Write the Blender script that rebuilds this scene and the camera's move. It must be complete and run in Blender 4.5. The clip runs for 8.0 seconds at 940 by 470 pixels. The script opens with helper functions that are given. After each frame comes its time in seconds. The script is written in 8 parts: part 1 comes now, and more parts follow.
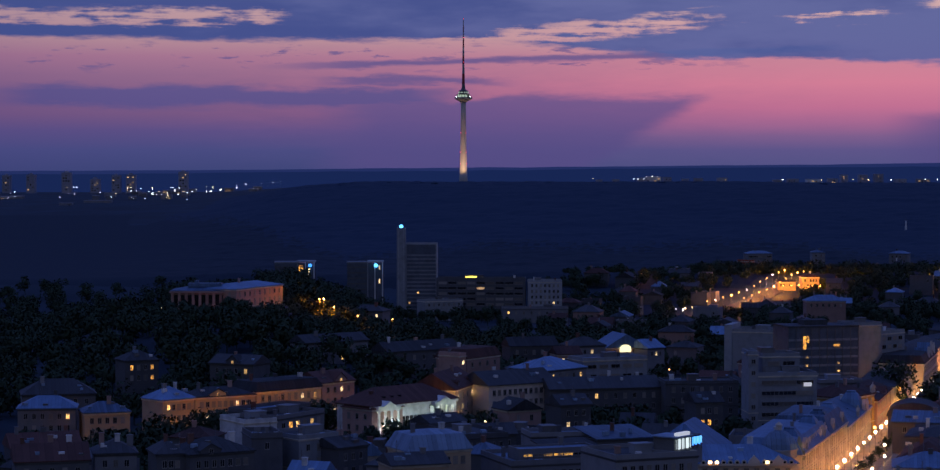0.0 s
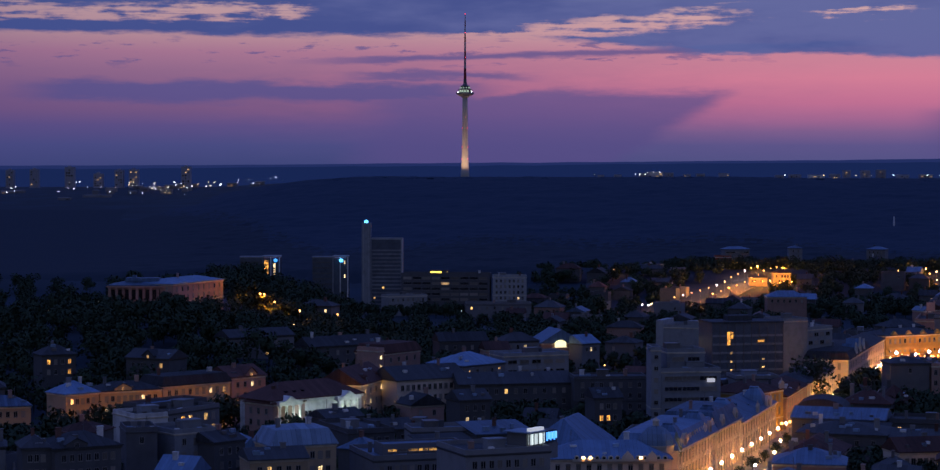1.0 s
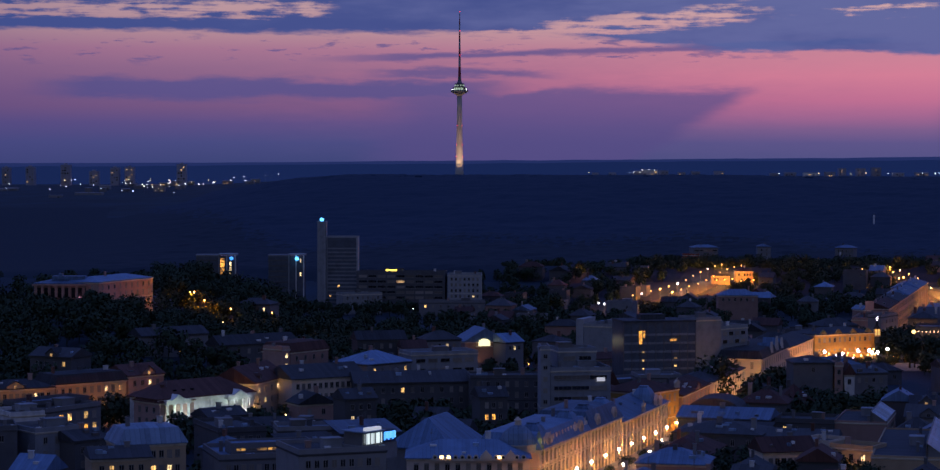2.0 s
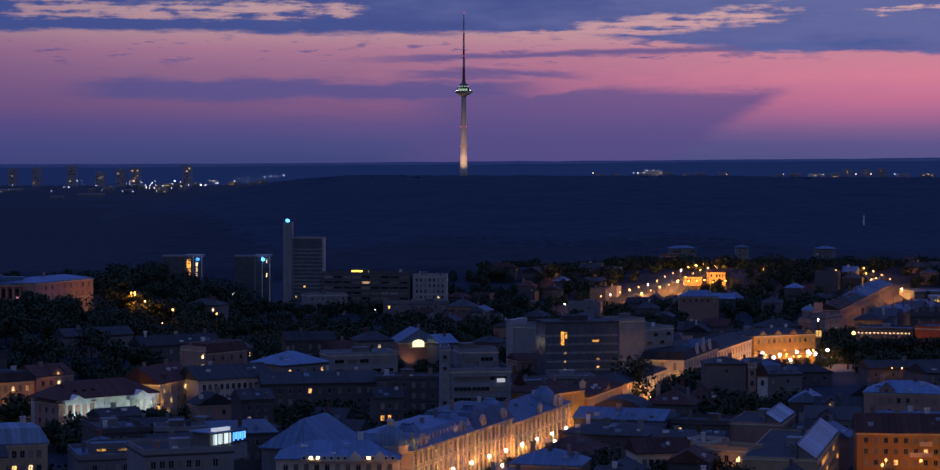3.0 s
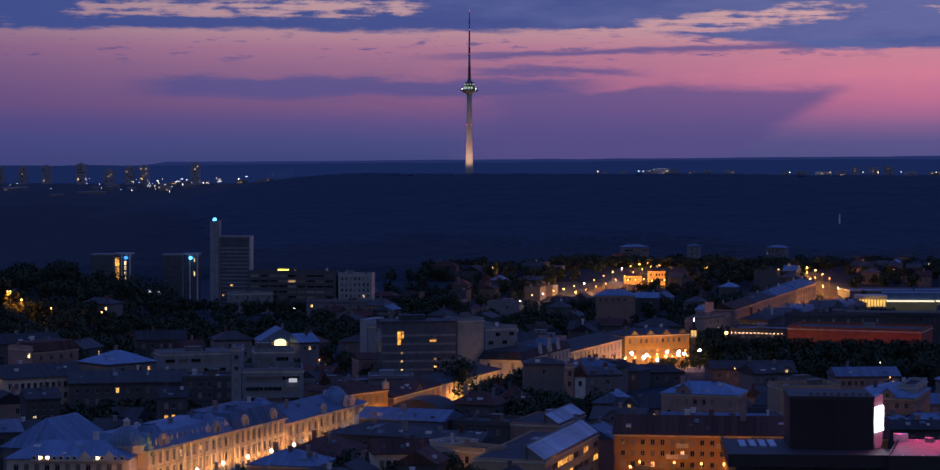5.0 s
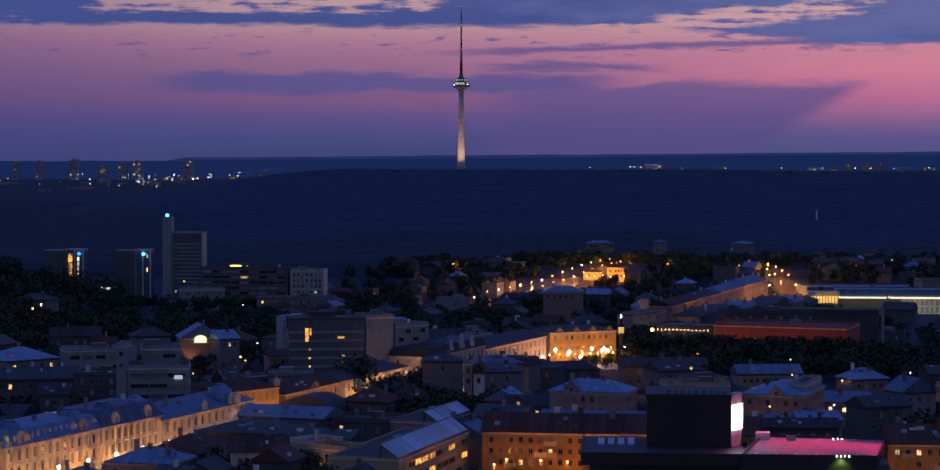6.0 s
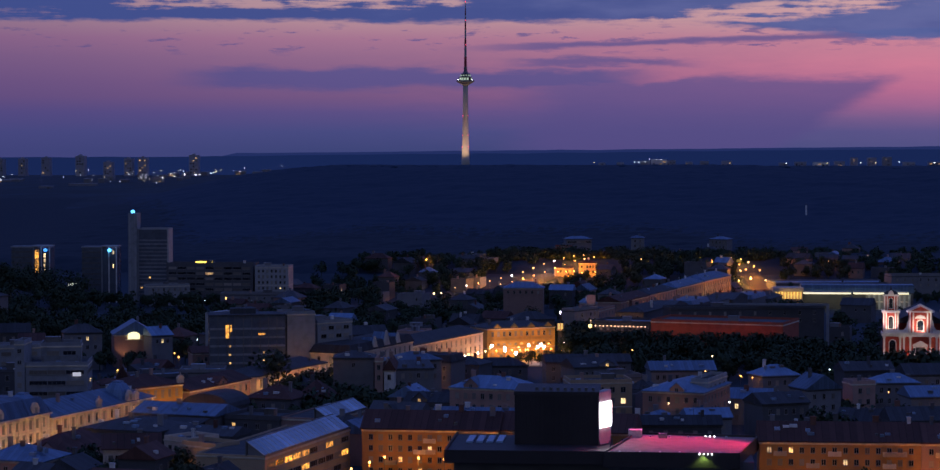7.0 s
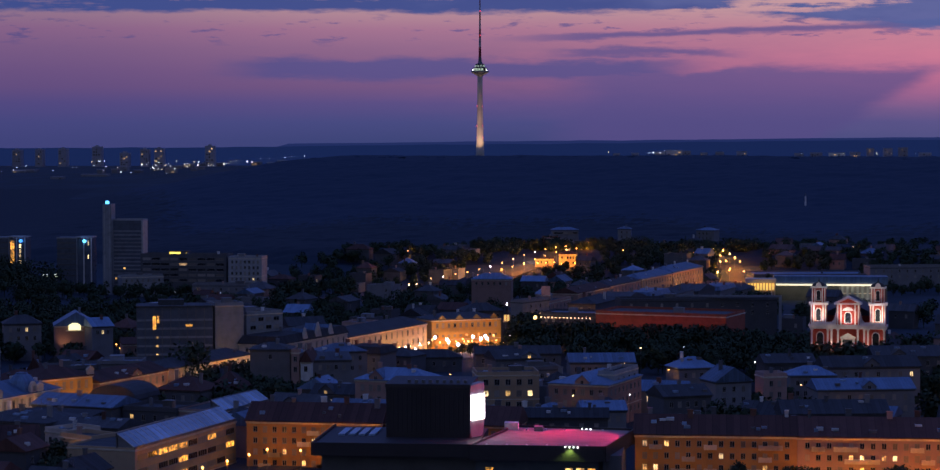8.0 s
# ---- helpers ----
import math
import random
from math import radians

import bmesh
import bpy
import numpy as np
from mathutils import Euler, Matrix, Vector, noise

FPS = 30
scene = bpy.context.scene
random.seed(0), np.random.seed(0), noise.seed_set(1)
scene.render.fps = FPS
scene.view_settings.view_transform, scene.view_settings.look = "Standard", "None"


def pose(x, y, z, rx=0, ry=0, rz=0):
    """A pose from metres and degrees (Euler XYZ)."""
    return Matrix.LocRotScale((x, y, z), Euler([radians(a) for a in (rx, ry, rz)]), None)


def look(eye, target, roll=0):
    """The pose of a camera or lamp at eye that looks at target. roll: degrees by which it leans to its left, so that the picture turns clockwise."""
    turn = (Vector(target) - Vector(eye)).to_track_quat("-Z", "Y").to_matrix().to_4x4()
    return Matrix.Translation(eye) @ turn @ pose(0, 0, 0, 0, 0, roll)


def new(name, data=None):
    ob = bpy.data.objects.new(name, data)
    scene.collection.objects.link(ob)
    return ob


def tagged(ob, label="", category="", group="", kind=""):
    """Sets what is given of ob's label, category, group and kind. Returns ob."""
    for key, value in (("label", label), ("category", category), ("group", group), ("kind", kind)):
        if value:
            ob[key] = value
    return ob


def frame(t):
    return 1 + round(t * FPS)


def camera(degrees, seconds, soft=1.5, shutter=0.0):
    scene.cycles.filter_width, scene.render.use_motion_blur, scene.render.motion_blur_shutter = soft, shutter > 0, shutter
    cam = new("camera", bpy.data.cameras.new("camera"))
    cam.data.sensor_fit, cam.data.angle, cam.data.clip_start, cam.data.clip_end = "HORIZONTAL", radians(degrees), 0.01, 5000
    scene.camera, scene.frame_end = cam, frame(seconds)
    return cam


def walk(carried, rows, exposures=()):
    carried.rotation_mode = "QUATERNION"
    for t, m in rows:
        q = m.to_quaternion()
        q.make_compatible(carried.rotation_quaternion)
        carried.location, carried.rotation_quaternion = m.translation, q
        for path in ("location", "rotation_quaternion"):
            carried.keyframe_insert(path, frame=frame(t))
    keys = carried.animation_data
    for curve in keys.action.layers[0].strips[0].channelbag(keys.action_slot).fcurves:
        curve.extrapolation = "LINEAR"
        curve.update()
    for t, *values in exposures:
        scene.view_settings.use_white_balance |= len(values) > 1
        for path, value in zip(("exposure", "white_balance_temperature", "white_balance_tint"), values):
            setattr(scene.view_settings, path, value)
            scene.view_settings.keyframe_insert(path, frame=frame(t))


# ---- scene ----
cam = camera(24.0, 8.0, soft=1.35)
EYE = 80.0
ROWS = [
    (0.0, 0.00, -0.00, 0.00, -0.000, -1.700, -0.000),
    (0.5, 16.92, -0.39, -0.12, 0.435, -1.738, -0.023),
    (1.0, 34.64, -0.45, 0.08, 0.685, -1.826, -0.065),
    (1.5, 53.03, -0.26, 0.42, 0.912, -1.892, -0.082),
    (3.0, 108.33, 0.74, 0.63, 2.022, -1.870, -0.067),
    (3.5, 126.66, 0.72, 0.86, 2.425, -1.838, -0.035),
    (4.0, 145.99, 1.03, 1.17, 2.857, -1.846, -0.056),
    (4.5, 164.91, 2.46, 1.36, 3.260, -1.880, -0.048),
    (6.0, 220.59, 9.79, 1.68, 4.051, -2.051, -0.067),
    (6.5, 238.95, 11.78, 1.94, 4.366, -2.095, -0.021),
    (7.0, 257.73, 14.26, 2.02, 4.860, -2.175, 0.036),
    (7.5, 276.78, 17.24, 2.09, 5.358, -2.304, 0.079),
    (8.0, 296.00, 20.28, 2.18, 5.956, -2.420, 0.055),
]
walk(cam, [(t, pose(x, y, EYE + z, 90 + pitch, roll, yaw)) for t, x, y, z, yaw, pitch, roll in ROWS])

# ==== world ====
def lin(r, g, b, k=1.0):
    """Linear colour from 8-bit display values."""
    f = lambda c: ((c / 255 + 0.055) / 1.055) ** 2.4 if c > 10 else c / 255 / 12.92
    return (f(r) * k, f(g) * k, f(b) * k, 1.0)


class Tree:
    """A small wrapper to wire shader nodes."""

    def __init__(self, nt):
        self.nt = nt

    def node(self, kind):
        return self.nt.nodes.new(kind)

    def put(self, sock, v):
        if isinstance(v, bpy.types.NodeSocket):
            self.nt.links.new(v, sock)
        else:
            sock.default_value = v

    def m(self, op, a, b=0.0, c=0.0):
        n = self.node("ShaderNodeMath")
        n.operation = op
        for s, v in zip(n.inputs, (a, b, c)):
            self.put(s, v)
        return n.outputs[0]

    def smooth(self, x, lo, hi):
        n = self.node("ShaderNodeMapRange")
        n.interpolation_type = "SMOOTHSTEP"
        self.put(n.inputs[0], x)
        self.put(n.inputs[1], lo)
        self.put(n.inputs[2], hi)
        return n.outputs[0]

    def band(self, x, lo, hi, soft):
        return self.m("MULTIPLY", self.smooth(x, lo - soft, lo + soft), self.m("SUBTRACT", 1.0, self.smooth(x, hi - soft, hi + soft)))

    def mix(self, fac, a, b):
        n = self.node("ShaderNodeMix")
        n.data_type = "RGBA"
        self.put(n.inputs[0], fac)
        self.put(n.inputs[6], a)
        self.put(n.inputs[7], b)
        return n.outputs[2]

    def noise(self, vec, scale, detail=4.0, rough=0.55, dist=0.0):
        n = self.node("ShaderNodeTexNoise")
        if vec is not None:
            self.put(n.inputs["Vector"], vec)
        n.inputs["Scale"].default_value = scale
        n.inputs["Detail"].default_value = detail
        n.inputs["Roughness"].default_value = rough
        n.inputs["Distortion"].default_value = dist
        return n.outputs[0]

    def xyz(self, x, y, z=0.0):
        n = self.node("ShaderNodeCombineXYZ")
        for s, v in zip(n.inputs, (x, y, z)):
            self.put(s, v)
        return n.outputs[0]

    def ramp(self, fac, stops):
        n = self.node("ShaderNodeValToRGB")
        e = n.color_ramp.elements
        while len(e) < len(stops):
            e.new(0.5)
        for el, (p, c) in zip(e, stops):
            el.position, el.color = p, c
        self.put(n.inputs[0], fac)
        return n.outputs[0]


def build_sky():
    """Dusk sky: a pink afterglow over the horizon under a deck of blue-grey clouds."""
    w = bpy.data.worlds.new("dusk_sky")
    w.use_nodes = True
    scene.world = w
    T = Tree(w.node_tree)
    tc = T.node("ShaderNodeTexCoord").outputs["Generated"]
    sep = T.node("ShaderNodeSeparateXYZ")
    T.put(sep.inputs[0], tc)
    az = T.m("MULTIPLY", T.m("ARCTAN2", sep.outputs[0], sep.outputs[1]), 57.2958)
    el = T.m("MULTIPLY", T.m("ARCSINE", sep.outputs[2]), 57.2958)
    n1 = T.m("SUBTRACT", T.noise(T.xyz(T.m("MULTIPLY", az, 0.30), T.m("MULTIPLY", el, 1.3)), 1.0, 6.0), 0.5)
    n2 = T.m("SUBTRACT", T.noise(T.xyz(T.m("MULTIPLY", az, 0.9), T.m("MULTIPLY", el, 5.0), 3.7), 1.0, 5.0, 0.6), 0.5)
    n3 = T.m("SUBTRACT", T.noise(T.xyz(T.m("MULTIPLY", az, 1.6), T.m("MULTIPLY", el, 4.2), 9.1), 1.0, 6.0, 0.65), 0.5)
    ew = T.m("ADD", el, T.m("ADD", T.m("MULTIPLY", n1, 0.55), T.m("MULTIPLY", n2, 0.34)))
    aw = T.m("ADD", az, T.m("MULTIPLY", n1, 2.2))
    # clear afterglow by height over the horizon: mauve to the south, deep pink to the north
    left = T.ramp(T.m("DIVIDE", el, 6.0), [
        (0.0, lin(62, 69, 120)), (0.083, lin(72, 75, 129)), (0.167, lin(92, 79, 133)), (0.233, lin(116, 86, 131)), (0.3, lin(127, 92, 134)),
        (0.4, lin(145, 104, 139)), (0.483, lin(165, 116, 145)), (0.56, lin(181, 140, 152)), (0.75, lin(191, 158, 164)), (1.0, lin(147, 142, 168))])
    right = T.ramp(T.m("DIVIDE", el, 6.0), [
        (0.0, lin(82, 82, 132)), (0.083, lin(94, 85, 137)), (0.14, lin(125, 94, 141)), (0.2, lin(165, 103, 145)), (0.267, lin(193, 112, 147)),
        (0.37, lin(211, 126, 151)), (0.467, lin(203, 132, 152)), (0.56, lin(207, 156, 163)), (0.7, lin(209, 170, 170)), (1.0, lin(147, 142, 168))])
    thin = T.m("ADD", T.m("MULTIPLY", n1, 3.0), T.m("MULTIPLY", n2, 5.0))
    glow = T.mix(T.smooth(T.m("ADD", az, thin), -9.0, 11.0), left, right)
    # low bank to the south, wedge under the afterglow, strip beside the tower
    bank = T.m("MULTIPLY", T.band(ew, 1.62, 2.12, 0.12), T.band(aw, -12.0, -0.6, 1.2))
    bank2 = T.m("MULTIPLY", T.band(ew, 2.18, 2.36, 0.07), T.band(az, -3.6, 0.7, 0.9))
    edge = T.m("ADD", T.m("MULTIPLY", ew, 1.6), 3.15)
    over = T.m("SUBTRACT", edge, T.m("ADD", az, T.m("MULTIPLY", n2, 0.9)))
    wedge = T.m("MULTIPLY", T.m("MULTIPLY", T.smooth(over, -0.35, 0.6), T.smooth(aw, -4.6, -2.2)),
                T.m("SUBTRACT", 1.0, T.smooth(ew, 1.72, 2.05)))
    # a pink notch bites into the top of the wedge
    notch = T.smooth(T.m("SUBTRACT", ew, T.m("ADD", 1.62, T.m("MULTIPLY", T.m("ABSOLUTE", T.m("ADD", az, 0.4)), 0.2))), -0.06, 0.16)
    wedge = T.m("MULTIPLY", wedge, T.m("SUBTRACT", 1.0, T.m("MULTIPLY", notch, T.band(az, -2.4, 1.6, 0.5))))
    low = T.m("MULTIPLY", T.smooth(az, 10.3, 12.2), T.m("SUBTRACT", 1.0, T.smooth(ew, 1.2, 1.6)))
    dark = T.m("MAXIMUM", T.m("MAXIMUM", bank, T.m("MULTIPLY", bank2, 0.85)), T.m("MAXIMUM", T.m("MULTIPLY", wedge, 0.84), T.m("MULTIPLY", low, 0.7)))
    streaks = T.m("MULTIPLY", T.smooth(n2, 0.06, 0.16), T.band(el, 2.55, 3.2, 0.18))
    streaks = T.m("MULTIPLY", streaks, T.m("SUBTRACT", 1.0, T.smooth(az, 3.0, 9.0)))
    dark = T.m("MAXIMUM", dark, T.m("MULTIPLY", streaks, 0.8))
    # one long thin streak that climbs to the north and joins the deck
    line = T.m("SUBTRACT", T.m("ADD", el, T.m("MULTIPLY", n2, 0.22)), T.m("ADD", 2.8, T.m("MULTIPLY", az, 0.032)))
    long = T.m("MULTIPLY", T.band(line, -0.075, 0.075, 0.05), T.band(aw, -4.2, 9.0, 1.6))
    dark = T.m("MAXIMUM", dark, T.m("MULTIPLY", long, 0.9))
    cloud = T.mix(T.smooth(el, 0.3, 2.3), lin(86, 76, 132), lin(92, 84, 140))
    sky = T.mix(T.m("MULTIPLY", dark, 0.92), glow, cloud)
    dusk = T.m("MULTIPLY", T.m("SUBTRACT", 1.0, T.smooth(az, -18.0, -7.0)), 0.42)
    sky = T.mix(dusk, sky, lin(66, 64, 122))
    # deck of cloud above, with gaps that show the glow
    rim = T.m("SUBTRACT", 3.28, T.m("MULTIPLY", T.smooth(az, -1.0, 9.0), 0.56))
    deck = T.smooth(T.m("SUBTRACT", ew, rim), -0.05, 0.12)
    gap1 = T.m("MULTIPLY", T.band(ew, 3.62, 4.12, 0.14), T.band(aw, -14.0, -4.8, 0.8))
    slope = T.m("SUBTRACT", ew, T.m("ADD", 3.32, T.m("MULTIPLY", az, 0.10)))
    gap2 = T.m("MULTIPLY", T.band(slope, -0.32, 0.22, 0.16), T.band(az, -2.5, 6.5, 1.4))
    gap3 = T.m("MULTIPLY", T.band(ew, 3.8, 4.02, 0.08), T.band(az, 8.1, 10.7, 0.5))
    gap4 = T.m("MULTIPLY", T.band(ew, 4.0, 4.5, 0.1), T.smooth(az, 11.2, 12.0))
    gap5 = T.m("MULTIPLY", T.band(ew, 3.3, 3.7, 0.12), T.m("SUBTRACT", 1.0, T.smooth(az, -15.5, -12.0)))
    gaps = T.m("MAXIMUM", T.m("MAXIMUM", gap1, gap2), T.m("MAXIMUM", T.m("MAXIMUM", gap3, gap4), T.m("MULTIPLY", gap5, 0.5)))
    n4 = T.m("SUBTRACT", T.noise(T.xyz(T.m("MULTIPLY", az, 0.55), T.m("MULTIPLY", el, 7.5), 5.5), 1.0, 5.0, 0.6), 0.5)
    ragged = T.smooth(T.m("ADD", T.m("MULTIPLY", gaps, 0.75), T.m("ADD", T.m("MULTIPLY", n3, 1.6), T.m("MULTIPLY", n4, 2.4))), 0.35, 0.95)
    deck = T.m("MULTIPLY", deck, T.m("SUBTRACT", 1.0, T.m("MULTIPLY", ragged, gaps)))
    blue = T.mix(T.smooth(T.m("ADD", n1, T.m("MULTIPLY", az, 0.02)), -0.2, 0.25), lin(55, 76, 140), lin(88, 100, 157))
    sky = T.mix(T.m("MULTIPLY", deck, 0.95), sky, blue)
    # higher up the evening sky is clear and blue, brightest overhead
    high = T.ramp(T.m("DIVIDE", el, 90.0), [(0.0, lin(78, 88, 150)), (0.12, (0.055, 0.085, 0.27, 1)), (0.4, (0.078, 0.132, 0.45, 1)), (1.0, (0.08, 0.135, 0.46, 1))])
    sky = T.mix(T.smooth(el, 4.6, 9.0), sky, high)
    # the eastern half, behind the camera, has no afterglow
    east = T.m("SUBTRACT", 1.0, T.smooth(sep.outputs[1], -0.2, 0.3))
    sky = T.mix(east, sky, T.mix(T.smooth(el, 12.0, 60.0), (0.110, 0.121, 0.164, 1), (0.078, 0.132, 0.45, 1)))
    bg = w.node_tree.nodes["Background"]
    T.put(bg.inputs[0], sky)
    bg.inputs[1].default_value = 1.0


build_sky()

# ==== materials ====
def material(name, color, rough=0.8, metal=0.0, vary=0.25, scale=0.35, fine=6.0, bump=0.15, tint=None, spread=0.12, spec=0.3, sheet=0.0):
    """A weathered surface: stains at two scales, a little relief, and a tone of its own for each object.
    sheet: width in metres of the strips that a metal or felt roof is laid in."""
    mat = bpy.data.materials.new(name)
    mat.use_nodes = True
    T = Tree(mat.node_tree)
    p = mat.node_tree.nodes["Principled BSDF"]
    co = T.node("ShaderNodeTexCoord").outputs["Object"]
    big = T.noise(co, scale, 5.0)
    small = T.noise(co, fine, 4.0)
    k = T.m("ADD", T.m("MULTIPLY", T.m("SUBTRACT", big, 0.5), 2.2 * vary), T.m("MULTIPLY", T.m("SUBTRACT", small, 0.5), 1.2 * vary))
    rnd = T.node("ShaderNodeObjectInfo").outputs["Random"]
    k = T.m("ADD", T.m("ADD", k, 1.0), T.m("MULTIPLY", T.m("SUBTRACT", rnd, 0.5), 2 * spread))
    height = small
    if sheet:
        # strips run down the slope, each with a tone of its own and a raised seam
        tc = T.node("ShaderNodeTexCoord")
        pos, nor = T.node("ShaderNodeSeparateXYZ"), T.node("ShaderNodeSeparateXYZ")
        T.put(pos.inputs[0], co)
        T.put(nor.inputs[0], tc.outputs["Normal"])
        across = T.m("GREATER_THAN", T.m("ABSOLUTE", nor.outputs[0]), T.m("ABSOLUTE", nor.outputs[1]))
        u = T.m("ADD", T.m("MULTIPLY", pos.outputs[1], across), T.m("MULTIPLY", pos.outputs[0], T.m("SUBTRACT", 1.0, across)))
        u = T.m("DIVIDE", u, sheet)
        wn = T.node("ShaderNodeTexWhiteNoise")
        wn.noise_dimensions = "2D"
        T.put(wn.inputs["Vector"], T.xyz(T.m("FLOOR", u), T.m("FLOOR", T.m("MULTIPLY", rnd, 97.0))))
        k = T.m("ADD", k, T.m("MULTIPLY", T.m("SUBTRACT", wn.outputs["Value"], 0.5), 0.34))
        seam = T.m("LESS_THAN", T.m("FRACT", u), 0.12)
        k = T.m("SUBTRACT", k, T.m("MULTIPLY", seam, 0.25))
        height = T.m("ADD", small, T.m("MULTIPLY", seam, 1.5))
    c2 = tint or tuple(c * 0.6 for c in color)
    base = T.mix(T.smooth(big, 0.35, 0.75), (*color, 1), (*c2, 1))
    mul = T.node("ShaderNodeVectorMath")
    mul.operation = "SCALE"
    T.put(mul.inputs[0], base)
    T.put(mul.inputs["Scale"], k)
    T.put(p.inputs["Base Color"], mul.outputs[0])
    T.put(p.inputs["Roughness"], T.m("ADD", rough - 0.08, T.m("MULTIPLY", small, 0.16)))
    p.inputs["Metallic"].default_value = metal
    p.inputs["Specular IOR Level"].default_value = spec
    if bump:
        b = T.node("ShaderNodeBump")
        b.inputs["Strength"].default_value = bump
        b.inputs["Distance"].default_value = 0.05
        T.put(b.inputs["Height"], height)
        T.put(p.inputs["Normal"], b.outputs[0])
    return mat


def glowing(name, color, strength):
    mat = bpy.data.materials.new(name)
    mat.use_nodes = True
    p = mat.node_tree.nodes["Principled BSDF"]
    p.inputs["Base Color"].default_value = (0.6, 0.6, 0.6, 1)
    p.inputs["Emission Color"].default_value = (*color, 1)
    p.inputs["Emission Strength"].default_value = strength
    return mat


def lit_room(name, color, strength):
    """A lit window: the room behind is brighter low down on one side and differs from window to window."""
    mat = bpy.data.materials.new(name)
    mat.use_nodes = True
    T = Tree(mat.node_tree)
    p = mat.node_tree.nodes["Principled BSDF"]
    info = T.node("ShaderNodeObjectInfo")
    co = T.node("ShaderNodeTexCoord").outputs["Object"]
    v = T.node("ShaderNodeVectorMath")
    v.operation = "ADD"
    T.put(v.inputs[0], co)
    T.put(v.inputs[1], info.outputs["Location"])
    n = T.noise(v.outputs[0], 1.1, 2.0)
    k = T.m("MULTIPLY", T.smooth(n, 0.3, 0.65), T.m("ADD", 0.35, info.outputs["Random"]))
    p.inputs["Base Color"].default_value = (0.3, 0.25, 0.2, 1)
    p.inputs["Emission Color"].default_value = (*color, 1)
    T.put(p.inputs["Emission Strength"], T.m("MULTIPLY", k, strength))
    p.inputs["Roughness"].default_value = 0.2
    return mat


PLASTER_WARM = material("plaster_warm", (0.50, 0.38, 0.26), 0.9, vary=0.38, scale=0.22, spread=0.22)
PLASTER_PALE = material("plaster_pale", (0.60, 0.51, 0.43), 0.9, vary=0.38, scale=0.22, spread=0.22)
APARTMENT = material("orange_render", (0.42, 0.235, 0.095), 0.9, vary=0.4, scale=0.2, spread=0.1)
PLASTER_PINK = material("plaster_pink", (0.41, 0.27, 0.235), 0.9, vary=0.38, scale=0.22, spread=0.22)
PLASTER_GREY = material("plaster_grey", (0.22, 0.225, 0.245), 0.9, vary=0.38, scale=0.22, spread=0.22)
PLASTER_WHITE = material("plaster_white", (0.74, 0.74, 0.74), 0.85, vary=0.1)
PLASTER_DARK = material("plaster_dark", (0.115, 0.12, 0.135), 0.9, vary=0.38, scale=0.22, spread=0.22)
OLD_BRICK = material("sooty_brick", (0.17, 0.09, 0.075), 0.9, fine=9, spread=0.3)
OCHRE = material("ochre_stucco", (0.50, 0.33, 0.11), 0.9, vary=0.35, scale=0.25)
BRICK_RED = material("brick_red", (0.42, 0.12, 0.08), 0.9, fine=9)
CONCRETE = material("concrete", (0.27, 0.29, 0.325), 0.85, vary=0.3)
CONCRETE_PALE = material("concrete_pale", (0.38, 0.40, 0.425), 0.85, vary=0.3, spread=0.2)
ROOF_BLUE = material("zinc_roof", (0.115, 0.20, 0.34), 0.5, 0.25, vary=0.45, bump=0.1, spec=0.5, sheet=0.9, spread=0.42)
ROOF_DARK = material("dark_roof", (0.05, 0.054, 0.064), 0.75, vary=0.5, sheet=1.2, spread=0.35)
ROOF_RED = material("red_roof", (0.105, 0.05, 0.043), 0.85, vary=0.5, sheet=1.6, spread=0.3)
ROOF_TAR = material("tar_roof", (0.07, 0.076, 0.09), 0.85, vary=0.6, sheet=1.4, spread=0.35)
ROOF_PALE = material("pale_roof", (0.22, 0.32, 0.46), 0.55, 0.2, vary=0.4, sheet=1.1, spread=0.2)
TRIM = material("stucco_trim", (0.66, 0.60, 0.50), 0.85, vary=0.12)
FRAME = material("window_frame", (0.27, 0.26, 0.25), 0.6, vary=0.1)
STEEL = material("painted_steel", (0.18, 0.18, 0.19), 0.5, 0.6)
GLASS = material("window_glass", (0.016, 0.019, 0.024), 0.12, vary=0.2, bump=0.0, spec=0.6)
CURTAIN = material("curtained_window", (0.24, 0.215, 0.19), 0.35, vary=0.5, fine=2.0, bump=0.0, spec=0.5, spread=0.5)
GLASS_WALL = material("curtain_glass", (0.12, 0.145, 0.19), 0.2, vary=0.4, fine=0.6, bump=0.0, spec=0.7)
SKYLIGHT = material("skylight_glass", (0.30, 0.44, 0.64), 0.3, 0.2, vary=0.5, fine=1.5, bump=0.0, spec=0.8, spread=0.4)
ASPHALT = material("asphalt", (0.055, 0.055, 0.058), 0.85, vary=0.3)
PAVING = material("paving", (0.36, 0.33, 0.29), 0.85, vary=0.2)
SETTS = material("granite_setts", (0.27, 0.245, 0.22), 0.8, vary=0.3, fine=8)
# cover leans navy, carrying the far plain's haze in its base colour
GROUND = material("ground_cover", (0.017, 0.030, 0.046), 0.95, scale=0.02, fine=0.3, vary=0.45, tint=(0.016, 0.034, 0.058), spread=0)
BARK = material("bark", (0.09, 0.07, 0.05), 0.95)
LEAVES = material("leaves", (0.046, 0.070, 0.042), 0.9, scale=0.12, fine=0.5, vary=0.4, tint=(0.04, 0.06, 0.036), bump=0, spec=0.15)
# aerial haze is painted in: bluer, paler far canopy, darker copy for near slopes
FOREST_HAZE_FAR = material("forest", (0.0135, 0.034, 0.070), 0.95, scale=0.004, fine=0.09, vary=0.16, tint=(0.012, 0.030, 0.063), bump=0, spread=0)
